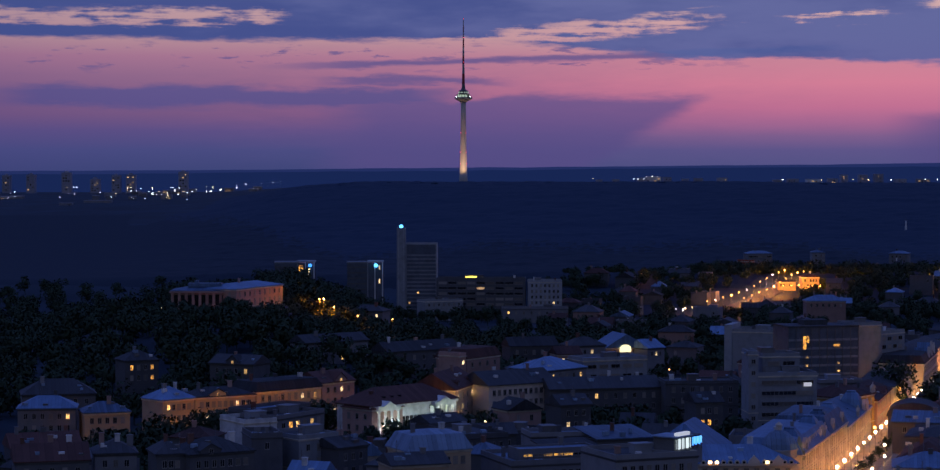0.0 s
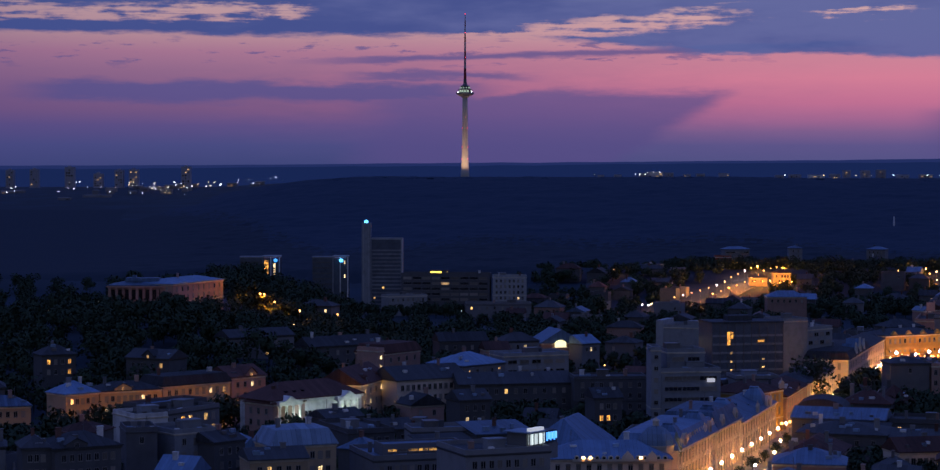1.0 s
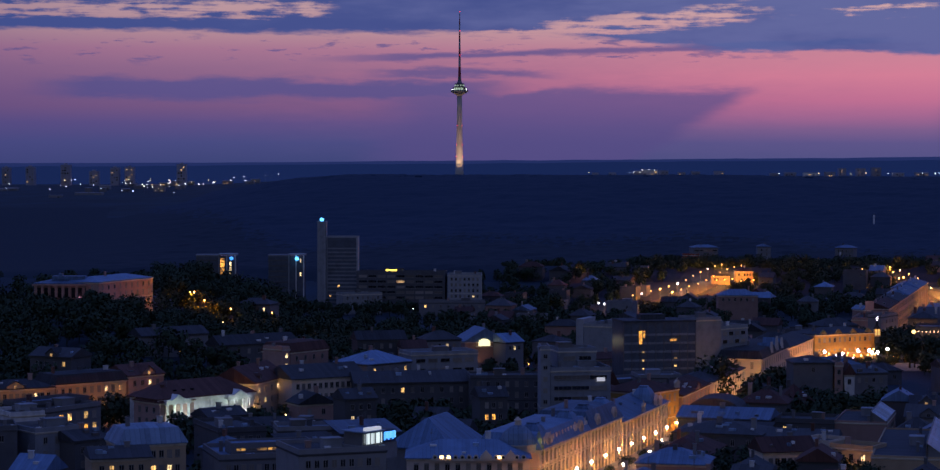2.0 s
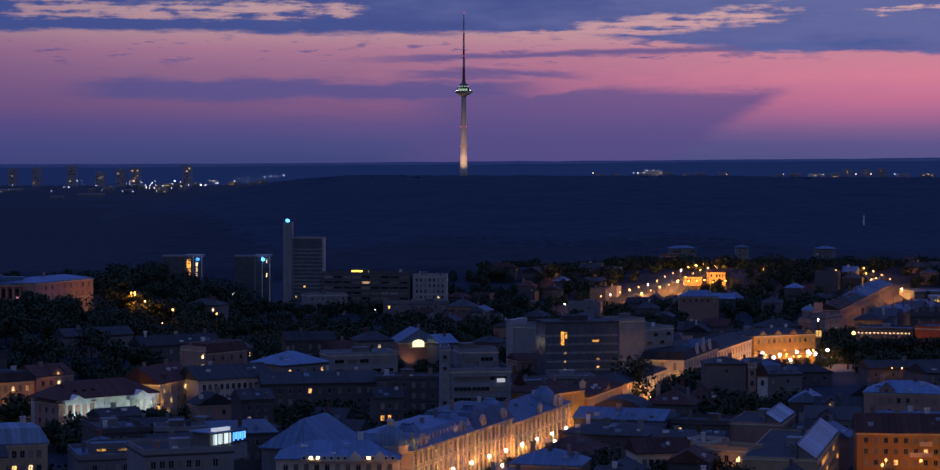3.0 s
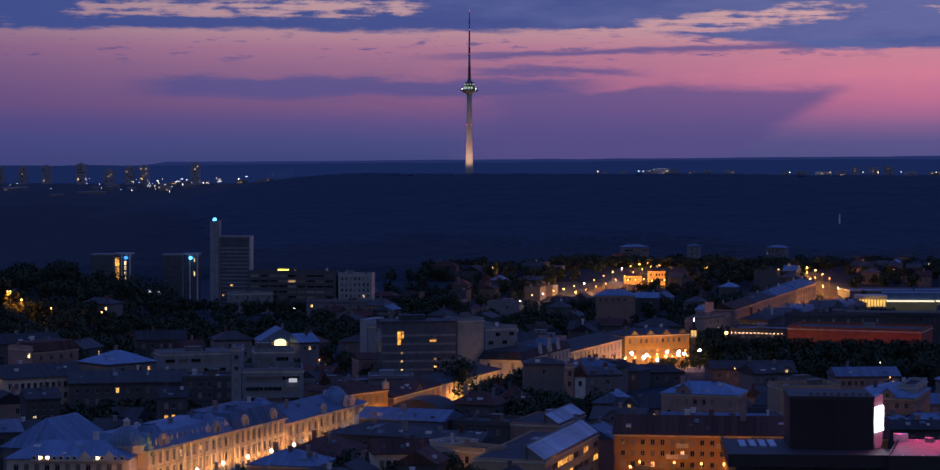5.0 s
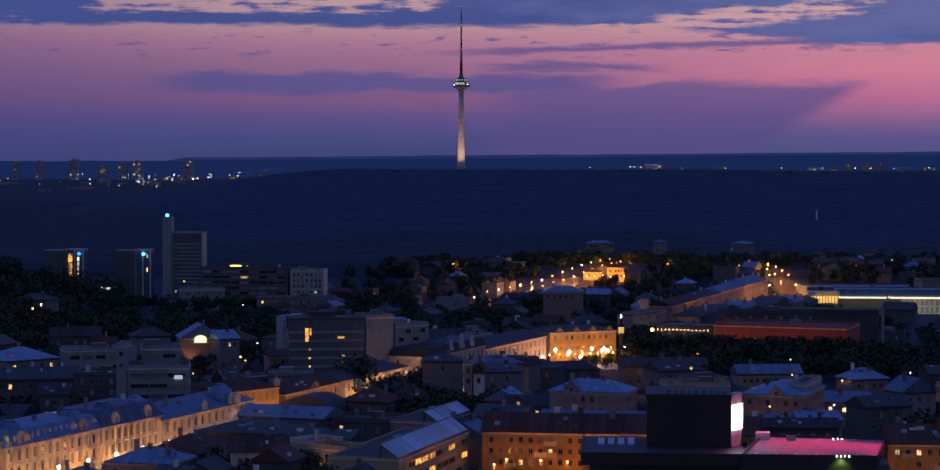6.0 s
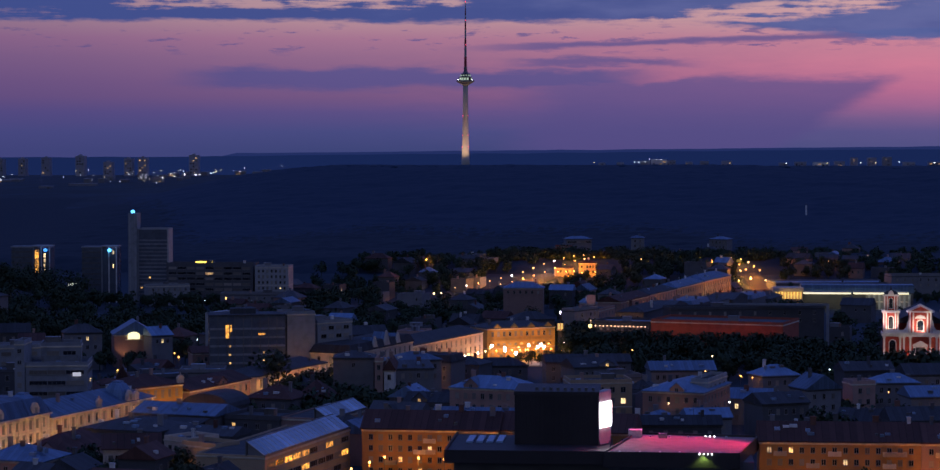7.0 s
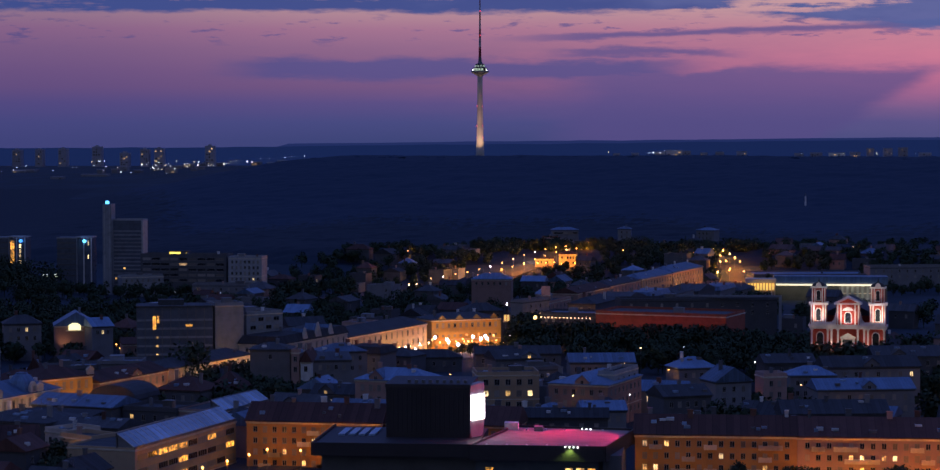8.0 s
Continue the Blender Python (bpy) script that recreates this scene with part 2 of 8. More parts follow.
FOREST_HAZE_NEAR = material("near_forest_haze", (0.0085, 0.021, 0.039), 0.95, scale=0.006, fine=0.12, vary=0.25, tint=(0.007, 0.018, 0.034), bump=0, spread=0)
LIT_FAR = lit_room("lit_room_far", (1.0, 0.6, 0.28), 1.1)
LIT_WARM = lit_room("lit_room_warm", (1.0, 0.56, 0.17), 2.2)
LIT_WHITE = lit_room("lit_room_white", (1.0, 0.70, 0.34), 2.4)
LIT_DIM = lit_room("lit_room_dim", (1.0, 0.5, 0.08), 0.7)
LIT_GOLD = lit_room("lit_room_gold", (1.0, 0.43, 0.06), 2.0)
LAMP_GLOW = glowing("lamp_globe_glow", (1.0, 0.66, 0.30), 7.0)
LAMP_WHITE = glowing("lamp_white_glow", (0.9, 0.95, 1.0), 6.0)
LAMP_ORANGE = glowing("lamp_sodium_glow", (1.0, 0.44, 0.12), 5.5)
RED_GLOW = glowing("red_beacon_glow", (1.0, 0.03, 0.09), 2.0)
BLUE_GLOW = glowing("blue_beacon_glow", (0.10, 0.50, 1.0), 3.0)
LAMP_PALE = glowing("lamp_pale_globe_glow", (1.0, 0.80, 0.62), 9.0)
LAMP_COLD = glowing("lamp_violet_white_glow", (0.95, 0.82, 1.0), 9.0)
SIGN_BLUE = glowing("blue_sign_glow", (0.05, 0.33, 1.0), 1.6)
SIGN_CYAN = glowing("cyan_sign_glow", (0.16, 0.55, 1.0), 1.3)
SCREEN_GLOW = glowing("screen_glow", (1.0, 0.90, 0.95), 5.0)


# ==== builders ====
def ground_z(x, y):
    """Height of the land: the town falls gently to the west, a wooded hill to the south, a long forest ridge beyond."""
    z = 2.5 - 0.0105 * (min(max(y, 300), 1350) - 560)
    z += 27 * math.exp(-((x + 105) / 62) ** 2 - ((y - 905) / 120) ** 2)
    z += 21 * math.exp(-((x + 90) / 38) ** 2 - ((y - 1090) / 95) ** 2)
    z += 12 * math.exp(-((x + 60) / 70) ** 2 - ((y - 760) / 70) ** 2)
    if y > 1290:
        k = min(1.0, (y - 1290) / 150)
        z += 13 * k * k * (3 - 2 * k)
    if y > 1350:
        k = max(0.0, min(1.0, (y - 1650) / 900))
        k = k * k * (3 - 2 * k)
        crest = 59 + 3.0 * noise.noise((x * 0.003, y * 0.0015, 0))
        # the ridge ends to the south, where the land lies lower and open
        s = min(1.0, max(0.0, (x + 330 + 0.06 * (y - 2000)) / 260))
        s = s * s * (3 - 2 * s)
        j = min(1.0, (y - 1350) / 1900)
        z += k * (crest - 7) * s + j * j * (3 - 2 * j) * (1 - s) * 39
    if y > 3300:
        z -= 34 * min(1.0, (y - 3300) / 500)
    return z


def mesh_from(name, bm, mats, smooth=False):
    me = bpy.data.meshes.new(name)
    bm.normal_update()
    bm.to_mesh(me)
    bm.free()
    for mt in mats if isinstance(mats, (list, tuple)) else [mats]:
        me.materials.append(mt)
    if smooth:
        for p in me.polygons:
            p.use_smooth = True
    return me


def part(name, bm, mat, parent, label="", smooth=False, at=(0, 0, 0), rz=0.0):
    ob = new(name, mesh_from(name, bm, mat, smooth))
    ob.parent = parent
    ob.matrix_basis = pose(*at, 0, 0, rz)
    if label:
        ob["label"] = label
    return ob


def piece(name, me, parent, m):
    """An object of its own on a shared mesh."""
    ob = new(name, me)
    ob.parent = parent
    ob.matrix_basis = m
    return ob


def thing(name, label, category, x, y, z, rz=0.0, group="", kind=""):
    ob = new(name)
    ob.empty_display_size = 0.5
    ob.matrix_basis = pose(x, y, z, 0, 0, rz)
    return tagged(ob, label, category, group, kind)


def add_box(bm, x0, x1, y0, y1, z0, z1, mi=0, bevel=0.0):
    vs = [bm.verts.new(c) for c in ((x0, y0, z0), (x1, y0, z0), (x1, y1, z0), (x0, y1, z0), (x0, y0, z1), (x1, y0, z1), (x1, y1, z1), (x0, y1, z1))]
    for f in ((0, 3, 2, 1), (4, 5, 6, 7), (0, 1, 5, 4), (1, 2, 6, 5), (2, 3, 7, 6), (3, 0, 4, 7)):
        bm.faces.new([vs[i] for i in f]).material_index = mi
    return vs


def loft(rings, bm=None, mi=0):
    """A joined solid through rings of equally many points, closed at both ends."""
    bm = bm or bmesh.new()
    vs = [[bm.verts.new(p) for p in r] for r in rings]
    n = len(rings[0])
    for a, b in zip(vs, vs[1:]):
        for i in range(n):
            bm.faces.new((a[i], a[(i + 1) % n], b[(i + 1) % n], b[i])).material_index = mi
    bm.faces.new(vs[0][::-1]).material_index = mi
    bm.faces.new(vs[-1]).material_index = mi
    return bm


def rect(x0, x1, y0, y1, z):
    return [(x0, y0, z), (x1, y0, z), (x1, y1, z), (x0, y1, z)]


def tub(w, d, z0, z_in, z_top, t=0.3):
    """Walls with a parapet round a sunk roof."""
    return loft([rect(0, w, 0, d, z0), rect(0, w, 0, d, z_top), rect(t, w - t, t, d - t, z_top), rect(t, w - t, t, d - t, z_in)])


def ring(w, d, z0, z1, out):
    """A moulding that runs round the walls."""
    bm = bmesh.new()
    r = [[bm.verts.new(p) for p in rect(-o, w + o, -o, d + o, z)] for o, z in ((0.004, z0), (out * 0.5, z0), (out, z0 + (z1 - z0) * 0.6), (out, z1), (0.004, z1))]
    for a, b in zip(r, r[1:]):
        for i in range(4):
            bm.faces.new((a[i], a[(i + 1) % 4], b[(i + 1) % 4], b[i]))
    return bm


def boxes(*specs):
    bm = bmesh.new()
    for s in specs:
        add_box(bm, *s)
    return bm


def lathe(profile, n=16, mi=0, bm=None, at=(0, 0)):
    """A turned solid from (radius, height) pairs."""
    bm = bm or bmesh.new()
    rings = []
    for r, z in profile:
        rings.append([bm.verts.new((at[0] + max(r, 0.001) * math.cos(2 * math.pi * i / n), at[1] + max(r, 0.001) * math.sin(2 * math.pi * i / n), z)) for i in range(n)])
    for a, b in zip(rings, rings[1:]):
        for i in range(n):
            bm.faces.new((a[i], a[(i + 1) % n], b[(i + 1) % n], b[i])).material_index = mi
    bm.faces.new(rings[0][::-1]).material_index = mi
    bm.faces.new(rings[-1]).material_index = mi
    return bm


def prism(pts, y0, y1, bm=None, mi=0):
    """An outline in x and z, drawn through from y0 to y1."""
    bm = bm or bmesh.new()
    a = [bm.verts.new((x, y0, z)) for x, z in pts]
    b = [bm.verts.new((x, y1, z)) for x, z in pts]
    bm.faces.new(a).material_index = mi
    bm.faces.new(b[::-1]).material_index = mi
    n = len(pts)
    for i in range(n):
        bm.faces.new((a[i], b[i], b[(i + 1) % n], a[(i + 1) % n])).material_index = mi
    return bm


WINDOWS = {}


def relief(xs, zs, deep, slot):
    """One joined mesh of rectangles that stand out by deep(i, j) towards -y, with the steps between them."""
    bm = bmesh.new()
    made = {}

    def v(x, y, z):
        k = (round(x, 4), round(y, 4), round(z, 4))
        if k not in made:
            made[k] = bm.verts.new(k)
        return made[k]

    nx, nz = len(xs) - 1, len(zs) - 1
    at = lambda i, j: -deep(i, j) if 0 <= i < nx and 0 <= j < nz else 0.02
    for i in range(nx):
        for j in range(nz):
            y = at(i, j)
            bm.faces.new((v(xs[i], y, zs[j]), v(xs[i + 1], y, zs[j]), v(xs[i + 1], y, zs[j + 1]), v(xs[i], y, zs[j + 1]))).material_index = slot(i, j)
    for i in range(nx + 1):
        for j in range(nz):
            a, b = at(i - 1, j), at(i, j)
            if a != b:
                bm.faces.new((v(xs[i], a, zs[j]), v(xs[i], a, zs[j + 1]), v(xs[i], b, zs[j + 1]), v(xs[i], b, zs[j])))
    for i in range(nx):
        for j in range(nz + 1):
            a, b = at(i, j - 1), at(i, j)
            if a != b:
                bm.faces.new((v(xs[i], a, zs[j]), v(xs[i], b, zs[j]), v(xs[i + 1], b, zs[j]), v(xs[i + 1], a, zs[j])))
    return bm


def window_mesh(w, h, glass, style):
    """A window unit that looks towards -y: sill, frame, mullions and panes; the origin is at the middle of its foot."""
    key = (w, h, glass.name, style)
    if key not in WINDOWS:
        b = 0.10 if style != "strip" else 0.06
        n = max(2, round(w / 1.3)) if style == "strip" else 2
        xs = [-w / 2]
        for i in range(n):
            lo = -w / 2 + b + (w - b) * i / n
            xs += [lo, lo + (w - b) / n - b]
        xs.append(w / 2)
        zs = [-0.14, 0.0, b, h - b, h] + ([h + 0.3] if style == "tall" else [])
        pane = lambda i, j: i % 2 == 1 and j == 2
        out = lambda i, j: 0.02 if pane(i, j) else (0.2 if j == 0 or j == 4 else 0.08)
        bm = relief(xs, zs, out, lambda i, j: 1 if pane(i, j) else 0)
        WINDOWS[key] = mesh_from("window", bm, [FRAME, glass])
    return WINDOWS[key]


RNG = random.Random(11)
FOOT = []


def windows_on(parent, p0, ang, length, z0, z1, rows, cols, w, h, lit=0.06, lit_mats=None, style="plain", margin=1.0, skip=0.0):
    """Windows in rows on a face of the parent that begins at p0 and runs along the angle (degrees) in the parent's frame."""
    lit_mats = lit_mats or [LIT_WARM, LIT_WHITE]
    if rows < 1 or cols < 1:
        return
    pitch = (z1 - z0) / rows
    step = (length - 2 * margin) / cols
    c, s = math.cos(radians(ang)), math.sin(radians(ang))
    for r in range(rows):
        for i in range(cols):
            if RNG.random() < skip:
                continue
            u = margin + step * (i + 0.5)
            g = RNG.choice(lit_mats) if RNG.random() < lit else (GLASS if RNG.random() < (0.25 if style == "tall" else 0.6) else CURTAIN)
            me = window_mesh(round(w, 2), round(h, 2), g, style)
            piece("window", me, parent, pose(p0[0] + u * c, p0[1] + u * s, z0 + pitch * r + (pitch - h) * 0.5, 0, 0, ang))


def roof_mesh(kind, w, d, z, rise, over=0.45):
    """Roofs over a plan of w by d whose eaves lie at z; thick at the eaves."""
    bm = bmesh.new()
    x0, x1, y0, y1 = -over, w + over, -over, d + over
    t = 0.22
    if kind == "flat":
        add_box(bm, 0.3, w - 0.3, 0.3, d - 0.3, z - 0.35, z - 0.2)
        return bm
    if kind == "shed":
        return _shed(bm, x0, x1, y0, y1, z, rise, t)
    if kind == "vault":
        n = 10
        arc = [(x0 + (x1 - x0) * (1 - math.cos(math.pi * i / n)) / 2, z + rise * math.sin(math.pi * i / n)) for i in range(n + 1)]
        return prism([(x0, z - t)] + arc + [(x1, z - t)], y0, y1, bm)
    if kind == "hip":
        i = min((y1 - y0), (x1 - x0)) / 2
        if x1 - x0 >= y1 - y0:
            r = [(x0 + i, (y0 + y1) / 2, z + rise), (x1 - i, (y0 + y1) / 2, z + rise)]
        else:
            r = [((x0 + x1) / 2, y0 + i, z + rise), ((x0 + x1) / 2, y1 - i, z + rise)]
    elif kind == "gable":
        r = [(x0, (y0 + y1) / 2, z + rise), (x1, (y0 + y1) / 2, z + rise)]
    elif kind == "cross":
        r = [((x0 + x1) / 2, y0, z + rise), ((x0 + x1) / 2, y1, z + rise)]
    elif kind == "mansard":
        k = rise * 0.42
        low = [(x0, y0, z), (x1, y0, z), (x1, y1, z), (x0, y1, z)]
        top = [(x0 + k, y0 + k, z + rise * 0.8), (x1 - k, y0 + k, z + rise * 0.8), (x1 - k, y1 - k, z + rise * 0.8), (x0 + k, y1 - k, z + rise * 0.8)]
        vs0 = [bm.verts.new((a, b, c - t)) for a, b, c in low]
        vs1 = [bm.verts.new(p) for p in low]
        vs2 = [bm.verts.new(p) for p in top]
        apex = bm.verts.new(((x0 + x1) / 2, (y0 + y1) / 2, z + rise))
        bm.faces.new(vs0[::-1])
        for j in range(4):
            n = (j + 1) % 4
            bm.faces.new((vs0[j], vs0[n], vs1[n], vs1[j]))
            bm.faces.new((vs1[j], vs1[n], vs2[n], vs2[j]))
            bm.faces.new((vs2[j], vs2[n], apex))
        return bm
    low = [(x0, y0, z), (x1, y0, z), (x1, y1, z), (x0, y1, z)]
    b = [bm.verts.new((p[0], p[1], z - t)) for p in low]
    e = [bm.verts.new(p) for p in low]
    r = [bm.verts.new(p) for p in r]
    bm.faces.new(b[::-1])
    for j in range(4):
        bm.faces.new((b[j], b[(j + 1) % 4], e[(j + 1) % 4], e[j]))
    long_x = kind == "gable" or (kind == "hip" and x1 - x0 >= y1 - y0)
    if long_x:
        bm.faces.new((e[0], e[1], r[1], r[0]))
        bm.faces.new((e[2], e[3], r[0], r[1]))
        bm.faces.new((e[1], e[2], r[1]))
        bm.faces.new((e[3], e[0], r[0]))
    else:
        bm.faces.new((e[0], e[1], r[0]))
        bm.faces.new((e[1], e[2], r[1], r[0]))
        bm.faces.new((e[2], e[3], r[1]))
        bm.faces.new((e[3], e[0], r[0], r[1]))
    return bm


def _shed(bm, x0, x1, y0, y1, z, rise, t):
    lo = [(x0, y0, z), (x1, y0, z), (x1, y1, z + rise), (x0, y1, z + rise)]
    a = [bm.verts.new((p[0], p[1], p[2] - t)) for p in lo]
    b = [bm.verts.new(p) for p in lo]
    bm.faces.new(a[::-1])
    bm.faces.new(b)
    for j in range(4):
        bm.faces.new((a[j], a[(j + 1) % 4], b[(j + 1) % 4], b[j]))
    return bm


BALCONY = []
MORE = random.Random(77)
AERIAL = []


def aerial_mesh():
    """A rooftop aerial: a thin mast with a comb of short rods, one piece."""
    if AERIAL:
        return AERIAL[0]
    right = [(0.035, -0.6)]
    for z, r in ((1.5, 0.45), (1.85, 0.38), (2.2, 0.3), (2.5, 0.22)):
        right += [(0.035, z - 0.025), (r, z - 0.025), (r, z + 0.025), (0.035, z + 0.025)]
    right.append((0.035, 2.7))
    AERIAL.append(mesh_from("aerial", prism(right + [(-x, z) for x, z in reversed(right)], -0.035, 0.035), STEEL))
    return AERIAL[0]


def balcony_mesh():
    if not BALCONY:
        b = loft([rect(-1.5, 1.5, -1.0, -0.004, 0), rect(-1.5, 1.5, -1.0, -0.004, 0.15), rect(-1.5, 1.5, -1.0, -0.004, 1.05), rect(-1.4, 1.4, -0.9, -0.004, 1.05), rect(-1.4, 1.4, -0.9, -0.004, 0.16)])
        BALCONY.append(mesh_from("balcony", b, PLASTER_PALE))
    return BALCONY[0]


def house(label, p1, p2, depth, eave, roof="hip", rise=3.0, wall=PLASTER_WARM, top=ROOF_DARK, rows=3, cols=6, side=0, sides="r",
          lit=0.05, lit_mats=None, win=(1.1, 1.6), style="plain", chimneys=1, dormers=0, base=None, parapet=0.7, name="house",
          category="house", storey=3.2, cornice=True, skip=0.0, group="", trim=TRIM, balconies=0, hatches=0):
    """A building whose front runs from p1 to p2, seen from the east; its windows fill the storeys under the eaves."""
    dx, dy = p2[0] - p1[0], p2[1] - p1[1]
    w = math.hypot(dx, dy)
    ang = math.degrees(math.atan2(dy, dx))
    if wall in (PLASTER_DARK, PLASTER_GREY, ROOF_DARK) and trim is TRIM:
        trim = PLASTER_DARK
    cx, cy = p1[0] + dx / 2 - dy / w * depth / 2, p1[1] + dy / 2 + dx / w * depth / 2
    g = ground_z(cx, cy) - 1.0 if base is None else base
    ob = thing(name, label, category, p1[0], p1[1], g, ang, group)
    e = eave - g
    FOOT.append((cx, cy, 0.5 * math.hypot(w, depth)))
    if roof == "flat":
        wb = tub(w, depth, -3, e - 0.4, e + parapet)
    elif roof == "cross":
        wb = prism([(0, -3), (w, -3), (w, e - 0.25), (w / 2, e + rise * 0.94), (0, e - 0.25)], 0, depth)
    elif roof == "gable":
        wb = loft([[(x, 0, -3), (x, depth, -3), (x, depth, e - 0.25), (x, depth / 2, e + rise * 0.94), (x, 0, e - 0.25)] for x in (0, w)])
    else:
        wb = boxes((0, w, 0, depth, -3, e - 0.25))
    part("wall", wb, wall, ob)
    part("roof", roof_mesh(roof, w, depth, e, rise), top, ob)
    if cornice:
        part("cornice", ring(w, depth, e - 0.75, e - 0.3, 0.2), trim, ob)
    if rows > 2 and cornice:
        part("string_course", ring(w, depth, e - 0.95 - (rows - 1) * storey, e - 0.7 - (rows - 1) * storey, 0.12), trim, ob)
    z1 = e - 0.7
    z0 = z1 - rows * storey
    windows_on(ob, (0, 0), 0, w, z0, z1, rows, cols, *win, lit, lit_mats, style, skip=skip)
    if side:
        if "r" in sides:
            windows_on(ob, (w, 0), 90, depth, z0, z1, rows, side, *win, lit, lit_mats, style, skip=skip)
        if "l" in sides:
            windows_on(ob, (0, depth), -90, depth, z0, z1, rows, side, *win, lit, lit_mats, style, skip=skip)
    for i in range(chimneys):
        x = w * (i + 0.5 + RNG.uniform(-0.25, 0.25)) / chimneys
        y = depth * RNG.uniform(0.35, 0.65)
        h = rise + RNG.uniform(0.6, 1.4) if roof != "flat" else RNG.uniform(1.0, 2.0)
        sx = RNG.uniform(0.35, 0.7)
        part("chimney", loft([rect(x - sx - k, x + sx + k, y - 0.35 - k, y + 0.35 + k, zc) for k, zc in ((0, e - 0.3), (0, e + h), (0.1, e + h), (0.1, e + h + 0.2))]),
             RNG.choice((PLASTER_GREY, OLD_BRICK, PLASTER_PINK, PLASTER_DARK, PLASTER_GREY, PLASTER_WHITE)), ob)
    for i in range(balconies):
        r, c = RNG.randrange(rows), RNG.randrange(max(1, cols - 1))
        x = 1.0 + (w - 2.0) / cols * (c + 0.5)
        piece("balcony", balcony_mesh(), ob, pose(x, 0, z0 + (z1 - z0) / rows * r + 0.1))
    for i in range(hatches):
        x, y = RNG.uniform(0.08, 0.92) * w, RNG.uniform(0.1, 0.4) * depth
        zr = e - 0.25 if roof == "flat" else e + rise * y / (depth / 2) * 0.93
        sx, sz = RNG.uniform(0.3, 0.9), RNG.uniform(0.35, 0.9)
        part("roof_hatch", loft([rect(x - sx, x + sx, y - 0.4, y + 0.5, zr - 0.3), rect(x - sx, x + sx, y - 0.4, y + 0.5, zr + sz)]), RNG.choice((PLASTER_WHITE, ROOF_PALE, STEEL, SKYLIGHT)), ob)
    if cy < 740 and w > 13 and 1 < rows < 5 and roof in ("hip", "gable") and MORE.random() < 0.45:
        # a gabled bay breaks the eaves
        x, hw, gr = w * MORE.uniform(0.25, 0.75), MORE.uniform(1.8, 2.6), MORE.uniform(1.2, 2.0)
        part("gable", prism([(x - hw, e - 0.3), (x + hw, e - 0.3), (x + hw, e + 0.7), (x, e + 0.7 + gr), (x - hw, e + 0.7)], -0.24, depth * 0.3), wall, ob)
        part("gable_roof", loft([[(x - hw - 0.3, y, e + 0.62), (x, y, e + 0.95 + gr), (x + hw + 0.3, y, e + 0.62), (x, y, e + 0.72 + gr)] for y in (-0.5, depth * 0.42)]), top, ob)
        piece("window", window_mesh(1.0, 1.1, LIT_WARM if MORE.random() < lit * 2 else GLASS, "plain"), ob, pose(x, -0.25, e - 0.1))
    if cy < 700 and chimneys and MORE.random() < 0.5:
        piece("aerial", aerial_mesh(), ob, pose(w * MORE.uniform(0.2, 0.8), depth * 0.5, e + (rise * 0.9 if roof != "flat" else -0.2), 0, 0, MORE.uniform(0, 180)))
    if roof == "flat" and w > 9 and depth > 9 and cy < 1260:
        x, y, hx, hy = w * MORE.uniform(0.25, 0.75), depth * MORE.uniform(0.3, 0.6), MORE.uniform(1.2, 2.6), MORE.uniform(1.0, 2.0)
        part("roof_housing", loft([rect(x - hx - k, x + hx + k, y - hy - k, y + hy + k, zc) for k, zc in ((0, e - 0.3), (0, e + 1.7), (0.15, e + 1.7), (0.15, e + 1.95))]), MORE.choice((CONCRETE, PLASTER_GREY, STEEL)), ob)
    for i in range(dormers):
        x = w * (i + 0.5) / dormers
        part("dormer", prism([(x - 0.75, e + 0.2), (x + 0.75, e + 0.2), (x + 0.75, e + 1.7), (x, e + 2.3), (x - 0.75, e + 1.7)], 0.7, 3.2), top, ob)
        g2 = RNG.choice(lit_mats or [LIT_WARM, LIT_WHITE]) if RNG.random() < lit * 2 else GLASS
        piece("window", window_mesh(1.1, 1.2, g2, "plain"), ob, pose(x, 0.7, e + 0.38))
    return ob


TREES = []


